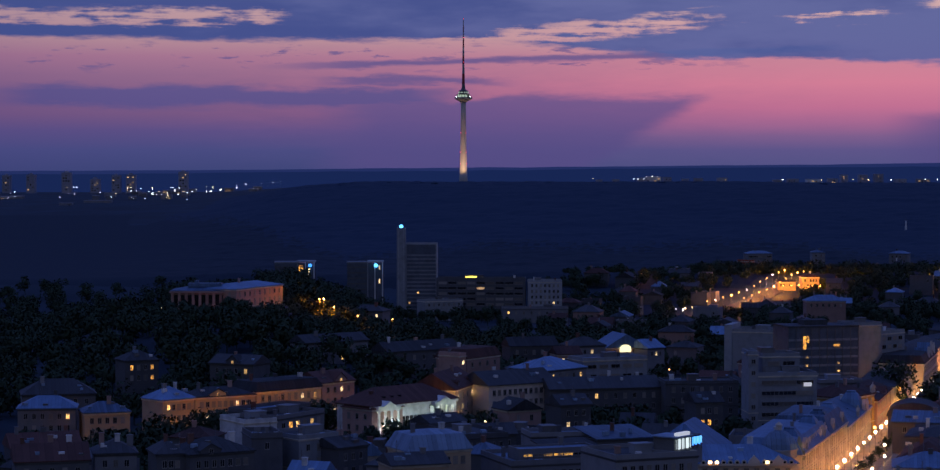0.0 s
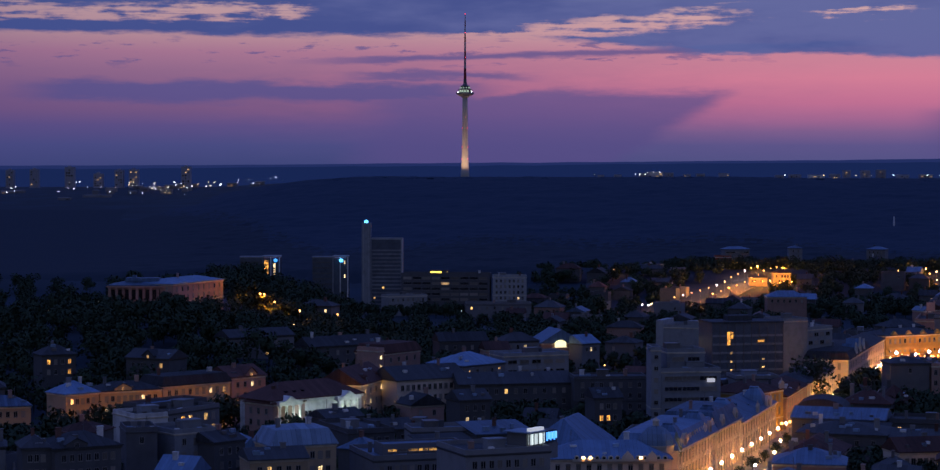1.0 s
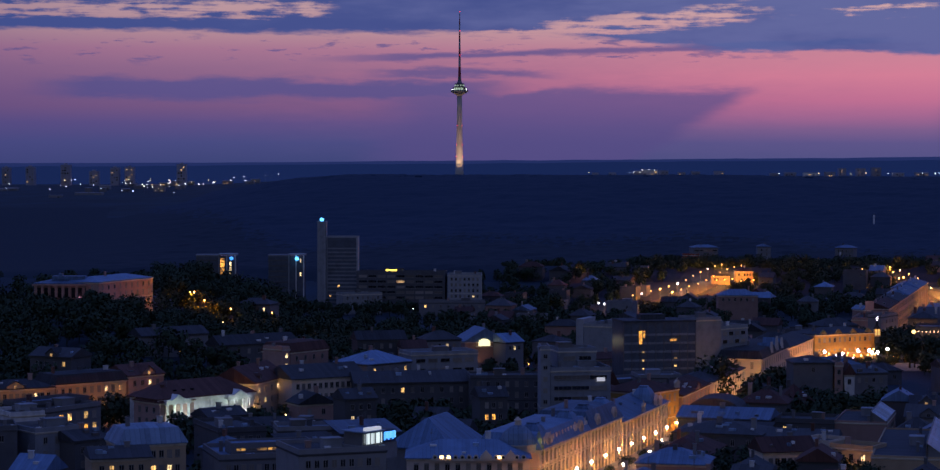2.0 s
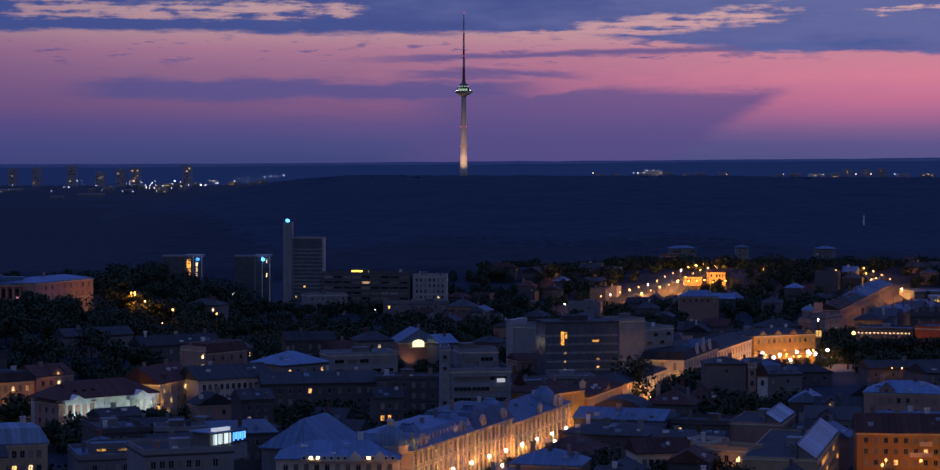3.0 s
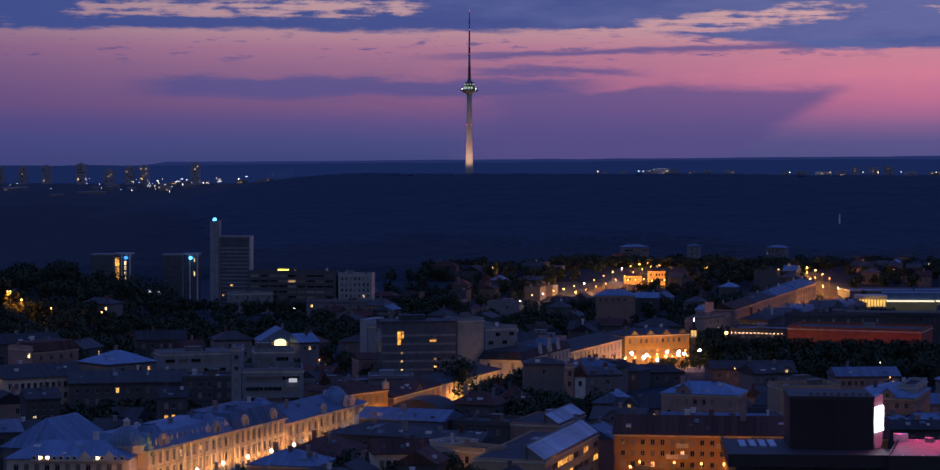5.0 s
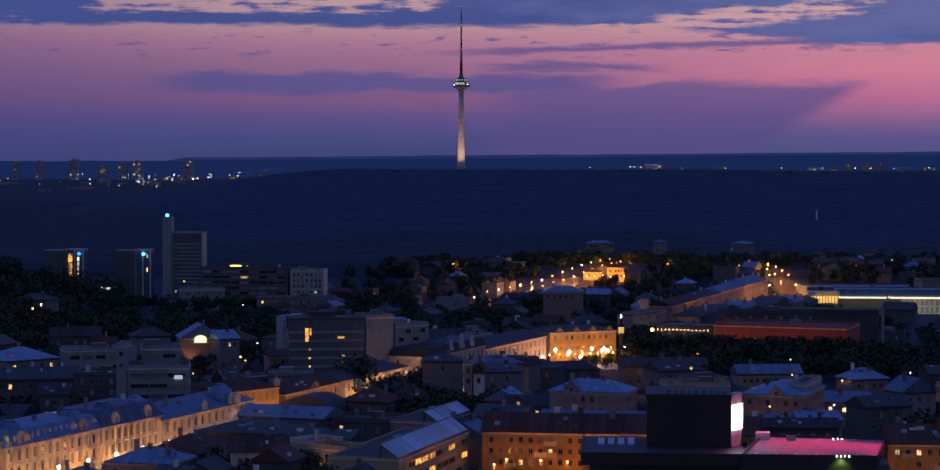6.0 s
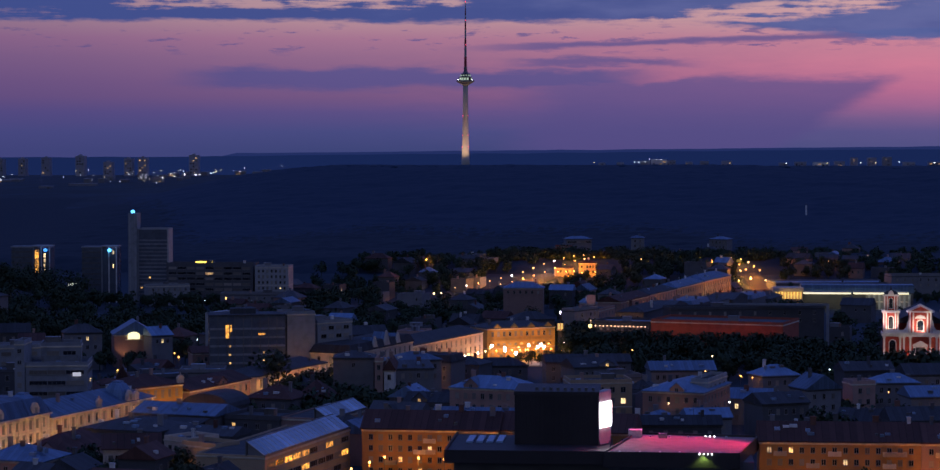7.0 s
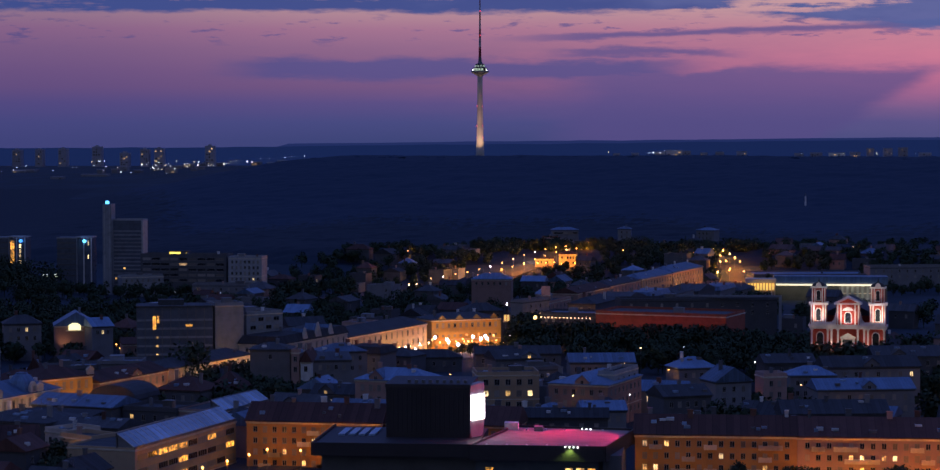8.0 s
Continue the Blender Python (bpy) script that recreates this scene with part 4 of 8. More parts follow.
def build_white_palace():
    p1, p2 = (-27.4, 607.6), (-3.9, 630.6)
    w, a = frame_of(p1, p2)
    g = 3.0
    e = 14.3 - g
    d = 14.0
    ob = thing("palace", "white neoclassical palace with two floodlit porticos and a dark hipped roof", "palace", *p1, g, a)
    FOOT.append((-20, 624, 18))
    part("wall", boxes((0, w, 0, d, -4, e)), PLASTER_WHITE, ob)
    part("roof", roof_mesh("hip", w, d, e + 0.5, 4.2, 0.7), ROOF_RED, ob, "dark red hipped roof")
    part("cornice", boxes((-0.4, w + 0.4, -0.4, -0.003, e - 0.5, e + 0.25), (w + 0.003, w + 0.4, 0, d, e - 0.5, e + 0.25)), PLASTER_WHITE, ob)
    for c in (5.4, w - 6.2):
        pb = boxes((c - 4.2, c + 4.2, -2.0, -0.003, e - 1.0, e + 0.2))
        prism([(c - 2.3, e + 0.2), (c + 2.3, e + 0.2), (c, e + 1.6)], -2.2, 1.5, pb)
        part("portico_base", boxes((c - 4.2, c + 4.2, -2.2, -0.003, -2, e - 8.5)), PLASTER_WHITE, ob)
        po = part("portico", pb, PLASTER_WHITE, ob, "floodlit white pediment on columns")
        for i in range(4):
            cb = bmesh.new()
            column(cb, c - 3.6 + i * 2.4, -1.5, e - 8.5, e - 1.0, 0.42)
            part("column", cb, PLASTER_WHITE, po, "", True)
        for i in range(3):
            piece("window", window_mesh(1.3, 3.2, LIT_WHITE if i != 1 else GLASS, "plain"), ob, pose(c - 2.4 + i * 2.4, -0.003, e - 7.6))
    windows_on(ob, (10.5, 0), 0, w - 21.8, e - 8.2, e - 1.2, 1, 6, 1.2, 3.0, 0.0)
    for i in range(3):
        part("roof_window", boxes((w * 0.2 + i * 3, w * 0.2 + i * 3 + 1.0, 2.2, 3.2, e + 1.6, e + 2.5)), GLASS, ob)
    nx, ny = math.sin(radians(a)), -math.cos(radians(a))
    ux, uy = math.cos(radians(a)), math.sin(radians(a))
    for c, pw in ((5.4, 5200), (w - 6.2, 5200)):
        bx, by = p1[0] + ux * c, p1[1] + uy * c
        floodlight(bx + nx * 4.4, by + ny * 4.4, g + 2.6, (bx, by, g + e - 4), pw * 0.7, (0.82, 1.0, 0.90), 120, 0.3)
    bx, by = p1[0] + ux * w * 0.5, p1[1] + uy * w * 0.5
    floodlight(bx + nx * 9, by + ny * 9, g + 0.8, (bx, by, g + e - 3), 2200, (0.8, 0.9, 1.0), 120, 0.3)
    # warm light on the gable of the tall house next door
    floodlight(-4.6, 634.0, 4.5, (-8.0, 639.5, 13.0), 5500, (1.0, 0.50, 0.12), 110, 0.2)


def build_hotel():
    g = ground_z(-30, 1245)
    ob = thing("hotel", "tall glass hotel with a slender lift tower and blue beacon", "hotel", -41.3, 1245, g - 1)
    k = 1 - g
    part("lift_tower", boxes((0, 5.0, 0, 9, -4, 47 + k)), CONCRETE, ob, "slender grey lift tower")
    for x in (0.8, 3.8):
        part("fin", boxes((x, x + 0.4, -0.25, -0.01, 6, 46 + k)), CONCRETE_PALE, ob)
    part("beacon", lathe([(0.3, 46.9 + k), (1.1, 47.3 + k), (1.1, 48.3 + k), (0.3, 48.8 + k)], 12, at=(2.5, 1.2)), BLUE_GLOW, ob, "bright blue beacon lamp", True)
    sl = part("slab", boxes((5.3, 22.8, 2, 12, -4, 37.6 + k)), material("hotel_glass", (0.10, 0.125, 0.17), 0.4, vary=0.3, fine=0.6, bump=0.0), ob, "dark glass slab")
    for i in range(17):
        z = 2 + i * 2.17
        part("floor_band", boxes((5.2, 22.7, 1.75, 1.99, z, z + 0.85)), CONCRETE, sl)
    part("end_pier", boxes((22.0, 22.95, 1.6, 12.1, -4, 37.9 + k)), CONCRETE_PALE, sl, "pale end pier")
    part("end_pier", boxes((5.15, 5.75, 1.6, 12.1, -4, 37.9 + k)), CONCRETE, sl)
    part("roof_frame", boxes((5.2, 22.9, 1.7, 2.3, 37.65 + k, 38.5 + k), (5.2, 22.9, 11.6, 12.1, 37.65 + k, 38.5 + k)), CONCRETE_PALE, sl)
    for lx, lz, mt in ((7.2, 9, LIT_WARM), (17.5, 6.5, LIT_WHITE), (12.0, 14.7, LIT_WARM)):
        piece("window", window_mesh(1.2, 1.2, mt, "plain"), ob, pose(lx, 1.74, lz + 0.7))
    for x, w, lab, mt, cell in ((-69.6, 20.4, "dark square office tower with pale corner frames and a blue lamp", BLUE_GLOW, LIT_WHITE),
                                (-110.6, 22.6, "square office tower with a lit yellow stair and a blue sign", SIGN_BLUE, LIT_GOLD)):
        g2 = ground_z(x, 1250)
        t = thing("office_tower", lab, "office", x, 1250, g2 - 1)
        h = 27.6 - g2 + 1
        part("core", boxes((0, w, 0.4, 10, -4, h - 0.6)), GLASS_WALL, t)
        for px in (w * 0.56, w * 0.76, w - 0.6):
            part("post", boxes((px, px + 0.6, 0, 0.38, -4, h)), PLASTER_WHITE if px > w * 0.7 else CONCRETE, t, "pale corner post")
        part("top_frame", boxes((w * 0.56, w + 0.2, -0.1, 10.2, h + 0.01, h + 0.7)), CONCRETE_PALE, t)
        part("parapet", boxes((-0.2, w * 0.56 - 0.01, 0.2, 10.2, h - 0.59, h + 0.2)), CONCRETE, t)
        for i in range(7):
            part("floor_band", boxes((0, w * 0.55, 0.1, 0.39, h - 3.4 - 3.1 * i, h - 2.6 - 3.1 * i)), PLASTER_DARK, t)
        part("roof_lamp", lathe([(0.2, h - 2.9), (1.05, h - 2.4), (1.05, h - 1.4), (0.2, h - 0.9)], 10, at=(w - 4.0 if x > -80 else w - 2.4, -0.9)), mt, t, "glowing blue lamp", True)
        n = 5
        for i in range(n):
            if x < -80 or i in (0, 3):
                piece("window", window_mesh(2.4 if x < -80 else 0.7, 2.4, cell, "strip"), t, pose(w * 0.66 if x < -80 else w * 0.9, 0.36, h - 4.2 - 2.6 * i))
        if x < -80:
            for i in range(4):
                piece("window", window_mesh(1.2, 2.2, LIT_WHITE, "strip"), t, pose(w * 0.86, 0.36, h - 6.0 - 3.0 * i))
        if x > -80:
            part("lobby_light", boxes((-8.5, 0.0, 1.0, 5.0, 10.0, 11.4)), glowing("lobby_glow", (0.9, 1.0, 0.75), 1.6), t, "bright lit lobby strip")
            part("lobby", boxes((-9.5, -0.01, 1.2, 9.0, -4, 9.9), (-9.7, -0.01, 0.8, 9.2, 11.42, 12.0)), CONCRETE, t)
    # lit top floor of the long office
    ls = thing("roof_floor", "lit yellow top floor of the long office", "office", -2.5, 1244.5, 18.45)
    part("windows", boxes((0, 9.5, 0, 0.3, 0, 1.5)), glowing("top_floor_glow", (1.0, 0.72, 0.10), 2.2), ls)
    part("roof", boxes((-0.6, 10.2, -0.4, 6, 1.52, 2.1)), ROOF_TAR, ls)
    part("wall", boxes((-0.3, 9.8, 0.32, 6, -0.2, 1.5)), CONCRETE, ls)


def build_church():
    """Twin-towered baroque church, red with white orders, lit from below."""
    cx, cy = 344.2, 753.0
    g = ground_z(cx, cy)
    a = -5.5
    ob = thing("church", "floodlit red baroque church with white pilasters and twin towers", "church", cx, cy, g, a)
    FOOT.append((cx, cy + 14, 24))
    red = material("church_red", (0.42, 0.062, 0.036), 0.85)
    wht = material("church_white", (0.74, 0.70, 0.66), 0.8, vary=0.1)
    zz = lambda h: h - g
    W2 = 12.2
    part("nave", boxes((-9, 9, 6.2, 40, -3, zz(24.6))), red, ob)
    part("nave_roof", prism([(-9.6, zz(24.6)), (9.6, zz(24.6)), (0, zz(29.2))], 6.0, 40.5), ROOF_DARK, ob)
    body = part("lower_front", boxes((-W2, W2, 0, 6.0, -3, zz(20.6))), red, ob, "red lower front")
    part("entablature", boxes((-W2 - 0.4, W2 + 0.4, -0.55, 6.2, zz(20.62), zz(21.4)), (-W2 - 0.7, W2 + 0.7, -0.85, 6.4, zz(21.402), zz(21.9))), wht, ob, "white cornice")
    for x in (-11.7, -6.5, -5.3, -3.2, 3.2, 5.3, 6.5, 11.7):
        part("pilaster", boxes((x - 0.32, x + 0.32, -0.4, -0.003, -2, zz(20.2)), (x - 0.5, x + 0.5, -0.55, -0.003, zz(20.2), zz(20.6))), wht, body, "white pilaster")

    def arch(x, y, z, w, h, parent, m=GLASS):
        n = 8
        pts = [(x - w / 2, z), (x + w / 2, z)] + [(x + w / 2 * math.cos(math.pi * i / n), z + h - w / 2 + w / 2 * math.sin(math.pi * i / n)) for i in range(n + 1)]
        k = 1.3
        outer = [(x - w / 2 * k, z - 0.2), (x + w / 2 * k, z - 0.2)] + [(x + w / 2 * k * math.cos(math.pi * i / n), z + h - w / 2 + w / 2 * k * math.sin(math.pi * i / n)) for i in range(n + 1)]
        part("surround", prism(outer, y - 0.25, y - 0.003), wht, parent, "white arched surround")
        part("window", prism(pts, y - 0.32, y - 0.253), m, parent, "dark arched window")

    for x in (-9.0, 9.0):
        arch(x, 0, zz(15.5), 2.0, 3.9, body)
    part("door_surround", boxes((-2.2, -1.5, -0.5, -0.003, -2, zz(17.2)), (1.5, 2.2, -0.5, -0.003, -2, zz(17.2)), (-2.4, 2.4, -0.6, -0.003, zz(17.2), zz(17.8))), wht, body)
    part("door_pediment", prism([(-2.7, zz(17.82)), (2.7, zz(17.82)), (0, zz(19.3))], -0.6, -0.003), wht, body)
    part("door", boxes((-1.5, 1.5, -0.2, -0.003, -2, zz(17.1))), PLASTER_DARK, body, "dark church door")
    up = part("upper_front", boxes((-3.8, 3.8, 0.6, 6.0, zz(21.9), zz(28.6))), red, ob, "red gabled centre")
    part("gable", prism([(-4.6, zz(28.9)), (4.6, zz(28.9)), (0, zz(31.2))], 0.2, 6.0), wht, ob, "white triangular pediment")
    part("gable_field", prism([(-3.0, zz(29.15)), (3.0, zz(29.15)), (0, zz(30.6))], 0.1, 0.197), red, ob)
    part("entablature", boxes((-4.4, 4.4, 0.1, 6.1, zz(28.602), zz(28.9))), wht, ob)
    for x in (-3.4, -2.3, 2.3, 3.4):
        part("pilaster", boxes((x - 0.24, x + 0.24, 0.25, 0.597, zz(21.9), zz(28.6))), wht, up, "white pilaster")
    arch(0, 0.6, zz(22.6), 1.9, 3.4, up)
    part("hood", prism([(-1.9, zz(26.6)), (1.9, zz(26.6)), (1.2, zz(27.4)), (0, zz(27.8)), (-1.2, zz(27.4))], 0.15, 0.597), wht, up)
    for sx in (-1, 1):
        pts = [(sx * 3.82, zz(21.92)), (sx * 6.6, zz(21.92)), (sx * 6.5, zz(22.5)), (sx * 5.4, zz(22.7)), (sx * 4.6, zz(23.6)), (sx * 4.2, zz(25.4)), (sx * 3.82, zz(26.6))]
        part("volute", prism(pts if sx > 0 else pts[::-1], 0.7, 2.0), wht, ob, "white curved volute")
        part("balustrade", boxes((min(sx * 4.0, sx * 12.0), max(sx * 4.0, sx * 12.0), -0.3, 0.2, zz(21.92), zz(22.8))), wht, ob)
        tx = sx * 9.6
        tw = part("tower", boxes((tx - 2.7, tx + 2.7, 0.3, 5.7, zz(21.9), zz(28.4))), red, ob, "red tower storey")
        part("tower_cornice", boxes((tx - 3.1, tx + 3.1, -0.1, 6.1, zz(28.402), zz(29.2))), wht, tw)
        for x in (-2.3, -1.5, 1.5, 2.3):
            part("pilaster", boxes((tx + x - 0.22, tx + x + 0.22, 0.02, 0.297, zz(21.95), zz(28.4))), wht, tw, "white pilaster")
        arch(tx, 0.3, zz(23.2), 1.5, 4.0, tw)
        t2 = part("belfry", boxes((tx - 2.3, tx + 2.3, 0.7, 5.3, zz(29.2), zz(33.9))), red, ob, "red belfry storey")
        for x in (-2.0, -1.2, 1.2, 2.0):
            part("pilaster", boxes((tx + x - 0.17, tx + x + 0.17, 0.45, 0.697, zz(29.2), zz(33.9))), wht, t2)
        arch(tx, 0.7, zz(29.9), 1.2, 3.3, t2)
        part("belfry_cornice", boxes((tx - 2.7, tx + 2.7, 0.3, 5.7, zz(33.902), zz(34.4))), wht, t2)
        part("cupola", lathe([(2.3, zz(34.4)), (2.2, zz(34.9)), (1.5, zz(35.5)), (0.4, zz(35.9)), (0.2, zz(36.4)), (0.05, zz(37.4))], 12, at=(tx, 3.0)), ROOF_DARK, ob, "dark metal cupola", True)
        part("gablet", prism([(tx - 1.0, zz(34.41)), (tx + 1.0, zz(34.41)), (tx + 0.7, zz(35.4)), (tx, zz(35.9)), (tx - 0.7, zz(35.4))], 0.3, 0.9), wht, ob)
    ca, sa = math.cos(radians(a)), math.sin(radians(a))
    loc = lambda x, y: (cx + x * ca - y * sa, cy + x * sa + y * ca)
    for x in (-11, -7.5, -4.5, -1.5, 1.5, 4.5, 7.5, 11):
        px, py = loc(x, -2.4)
        floodlight(px, py, g + 11.0, (*loc(x * 0.97, 0.6), 20.0), 760, (1.0, 0.66, 0.48), 120, 0.25)
    for x in (-9.6, 9.6):
        px, py = loc(x, -3.0)
        floodlight(px, py, 21.8, (*loc(x, 1.2), 30), 5600, (1.0, 0.76, 0.68), 90, 0.25)
    px, py = loc(0, -3.2)
    floodlight(px, py, 21.8, (*loc(0, 1), 27), 3400, (1.0, 0.74, 0.66), 100, 0.25)


def build_theatre():
    """Dark theatre: broad flat roofs on posts and a black stage tower with a lit screen."""
    g = ground_z(240, 515)
    ob = thing("theatre", "dark flat-roofed theatre with a black stage tower and a glowing screen", "theatre", 211.0, 500.0, g - 1)
    FOOT.append((246, 516, 38))
    o = lambda z: z - g + 1
    cop = material("dark_copper", (0.06, 0.054, 0.06), 0.6, 0.2, vary=0.4, scale=0.15)
    gravel = material("roof_gravel", (0.30, 0.26, 0.27), 0.9, vary=0.3, fine=2.5)
    # stage tower
    part("stage_tower", boxes((14.4, 33.4, 13.7, 31, o(14), o(26.6)), (14.2, 33.6, 13.5, 31.2, o(26.602), o(27.5))), cop, ob, "black stage tower")
    for i in range(18):
        x = 14.9 + i * 1.06
        part("rib", boxes((x - 0.1, x + 0.1, 13.45, 13.697, o(15.6), o(26.5))), cop, ob)
    for i in range(9):
        part("roof_vent", boxes((19 + i * 1.6, 19.7 + i * 1.6, 16, 17, o(27.5), o(28.2))), STEEL, ob)
    # screen on the angled corner
    sc = thing("video_screen", "glowing white video screen on a rounded grey mount", "screen", 244.75, 513.6, g - 1, 63.5)
    part("mount", prism([(0, o(17.2)), (0.6, o(15.7)), (1.6, o(14.8)), (4.0, o(14.8)), (5.4, o(16.0)), (5.9, o(18)), (5.9, o(27.6)), (0, o(27.2))], 0.25, 2.0), CONCRETE_PALE, sc, "grey rounded mount")
    part("panel", boxes((0.2, 5.6, -0.1, 0.2, o(19.3), o(25.0))), SCREEN_GLOW, sc, "bright white panel")
    # low roofs
    part("roof", boxes((0, 36, 0.2, 31, o(13.4), o(15.4))), cop, ob, "dark low roof")
    for i in range(4):
        part("skylight", boxes((3.2 + i * 2.3, 4.7 + i * 2.3, 15 + i * 0.2, 26 + i * 0.2, o(15.4), o(15.85))), SKYLIGHT, ob, "long pale skylight")
    part("roof_edge", boxes((-0.4, 36.2, -0.4, 0.19, o(13.0), o(15.9)), (-0.4, -0.003, 0.19, 31.4, o(13.0), o(15.9))), cop, ob)
    part("wall", boxes((1.5, 68, 3, 30, -3, o(13.39))), PLASTER_DARK, ob)
    rf = bmesh.new()
    q = [(35.1, -1.2), (64.4, -1.2), (69.8, 29.2), (42.0, 33.0)]
    v = [[rf.verts.new((x, y, z)) for x, y in q] for z in (o(13.2), o(15.5))]
    rf.faces.new(v[0][::-1]), rf.faces.new(v[1])
    for i in range(4):
        rf.faces.new((v[0][i], v[0][(i + 1) % 4], v[1][(i + 1) % 4], v[1][i]))
    part("foyer_roof", rf, gravel, ob, "gravelled foyer roof")
    rim = bmesh.new()
    for i in range(4):
        a, b = Vector((*q[i], 0)), Vector((*q[(i + 1) % 4], 0))
        n = (b - a).normalized().cross(Vector((0, 0, 1))) * 0.35
        t = [a, b, b + n, a + n]
        lo = [rim.verts.new((p.x, p.y, o(12.6))) for p in t]
        hi = [rim.verts.new((p.x, p.y, o(16.0))) for p in t]
        rim.faces.new(lo[::-1]), rim.faces.new(hi)
        for j in range(4):
            rim.faces.new((lo[j], lo[(j + 1) % 4], hi[(j + 1) % 4], hi[j]))
    part("roof_rim", rim, cop, ob, "dark metal rim")
    part("foyer_glass", boxes((36, 63, 1.2, 1.5, -3, o(12.5)), (64, 64.3, 1.5, 28, -3, o(12.5))), GLASS_WALL, ob, "tall foyer glazing")
    for i in (0, 7, 8, 9):
        piece("window", window_mesh(1.8, 2.4, LIT_WARM if i % 3 else LIT_GOLD, "strip"), ob, pose(39 + i * 2.5, 1.17, o(8.4)))
    for i in range(12):
        x = 38.5 + i * 2.2
        part("roof_light", boxes((x - 0.25, x + 0.25, 1.0 + (i % 2) * 27, 1.5 + (i % 2) * 27, o(15.5), o(15.85))), PLASTER_WHITE, ob)
    part("plant_box", boxes((40.0, 43.2, 27.5, 30.0, o(15.5), o(17.2))), PLASTER_WHITE, ob, "white plant box on the roof")
    part("plant_box", boxes((47, 49, 26, 28, o(15.5), o(16.6))), PLASTER_GREY, ob)
    for x, y in ((55.9, -1.9), (56.8, -1.9), (57.7, -1.9), (58.6, -1.9), (57.9, 28.5), (58.9, 28.5), (59.9, 28.5)):
        part("roof_floodlight", lathe([(0.05, o(15.6)), (0.12, o(15.7)), (0.12, o(15.9)), (0.05, o(16.0))], 8, at=(x, y)), LAMP_WHITE, ob, "small bright floodlight")
    floodlight(211 + 56.8, 500 - 2.4, 15.4, (211 + 56.8, 500 - 0.6, 9.0), 800, (0.62, 1.0, 0.16), 120, 0.3)
    # magenta light from the stage side washes the gravel
    for x, y in ((47, 30), (57, 29), (66, 22)):
        floodlight(211 + x, 500 + y, 21.5, (211 + x - 5, 500 + y - 16, 15.5), 6500, (1.0, 0.04, 0.12), 160, 0.4)
    ld = bpy.data.lights.new("screen_light", "AREA")
    ld.energy, ld.color, ld.shape, ld.size, ld.size_y = 260, (1.0, 0.82, 0.9), "RECTANGLE", 5.8, 6.0
    lo = new("screen_light", ld)
    n = Vector((math.sin(radians(63.5)), -math.cos(radians(63.5)), 0))
    c = Vector((244.75 + 3 * math.cos(radians(63.5)), 513.6 + 3 * math.sin(radians(63.5)), 22)) + n * 0.35
    lo.matrix_world = look(c, c + n)


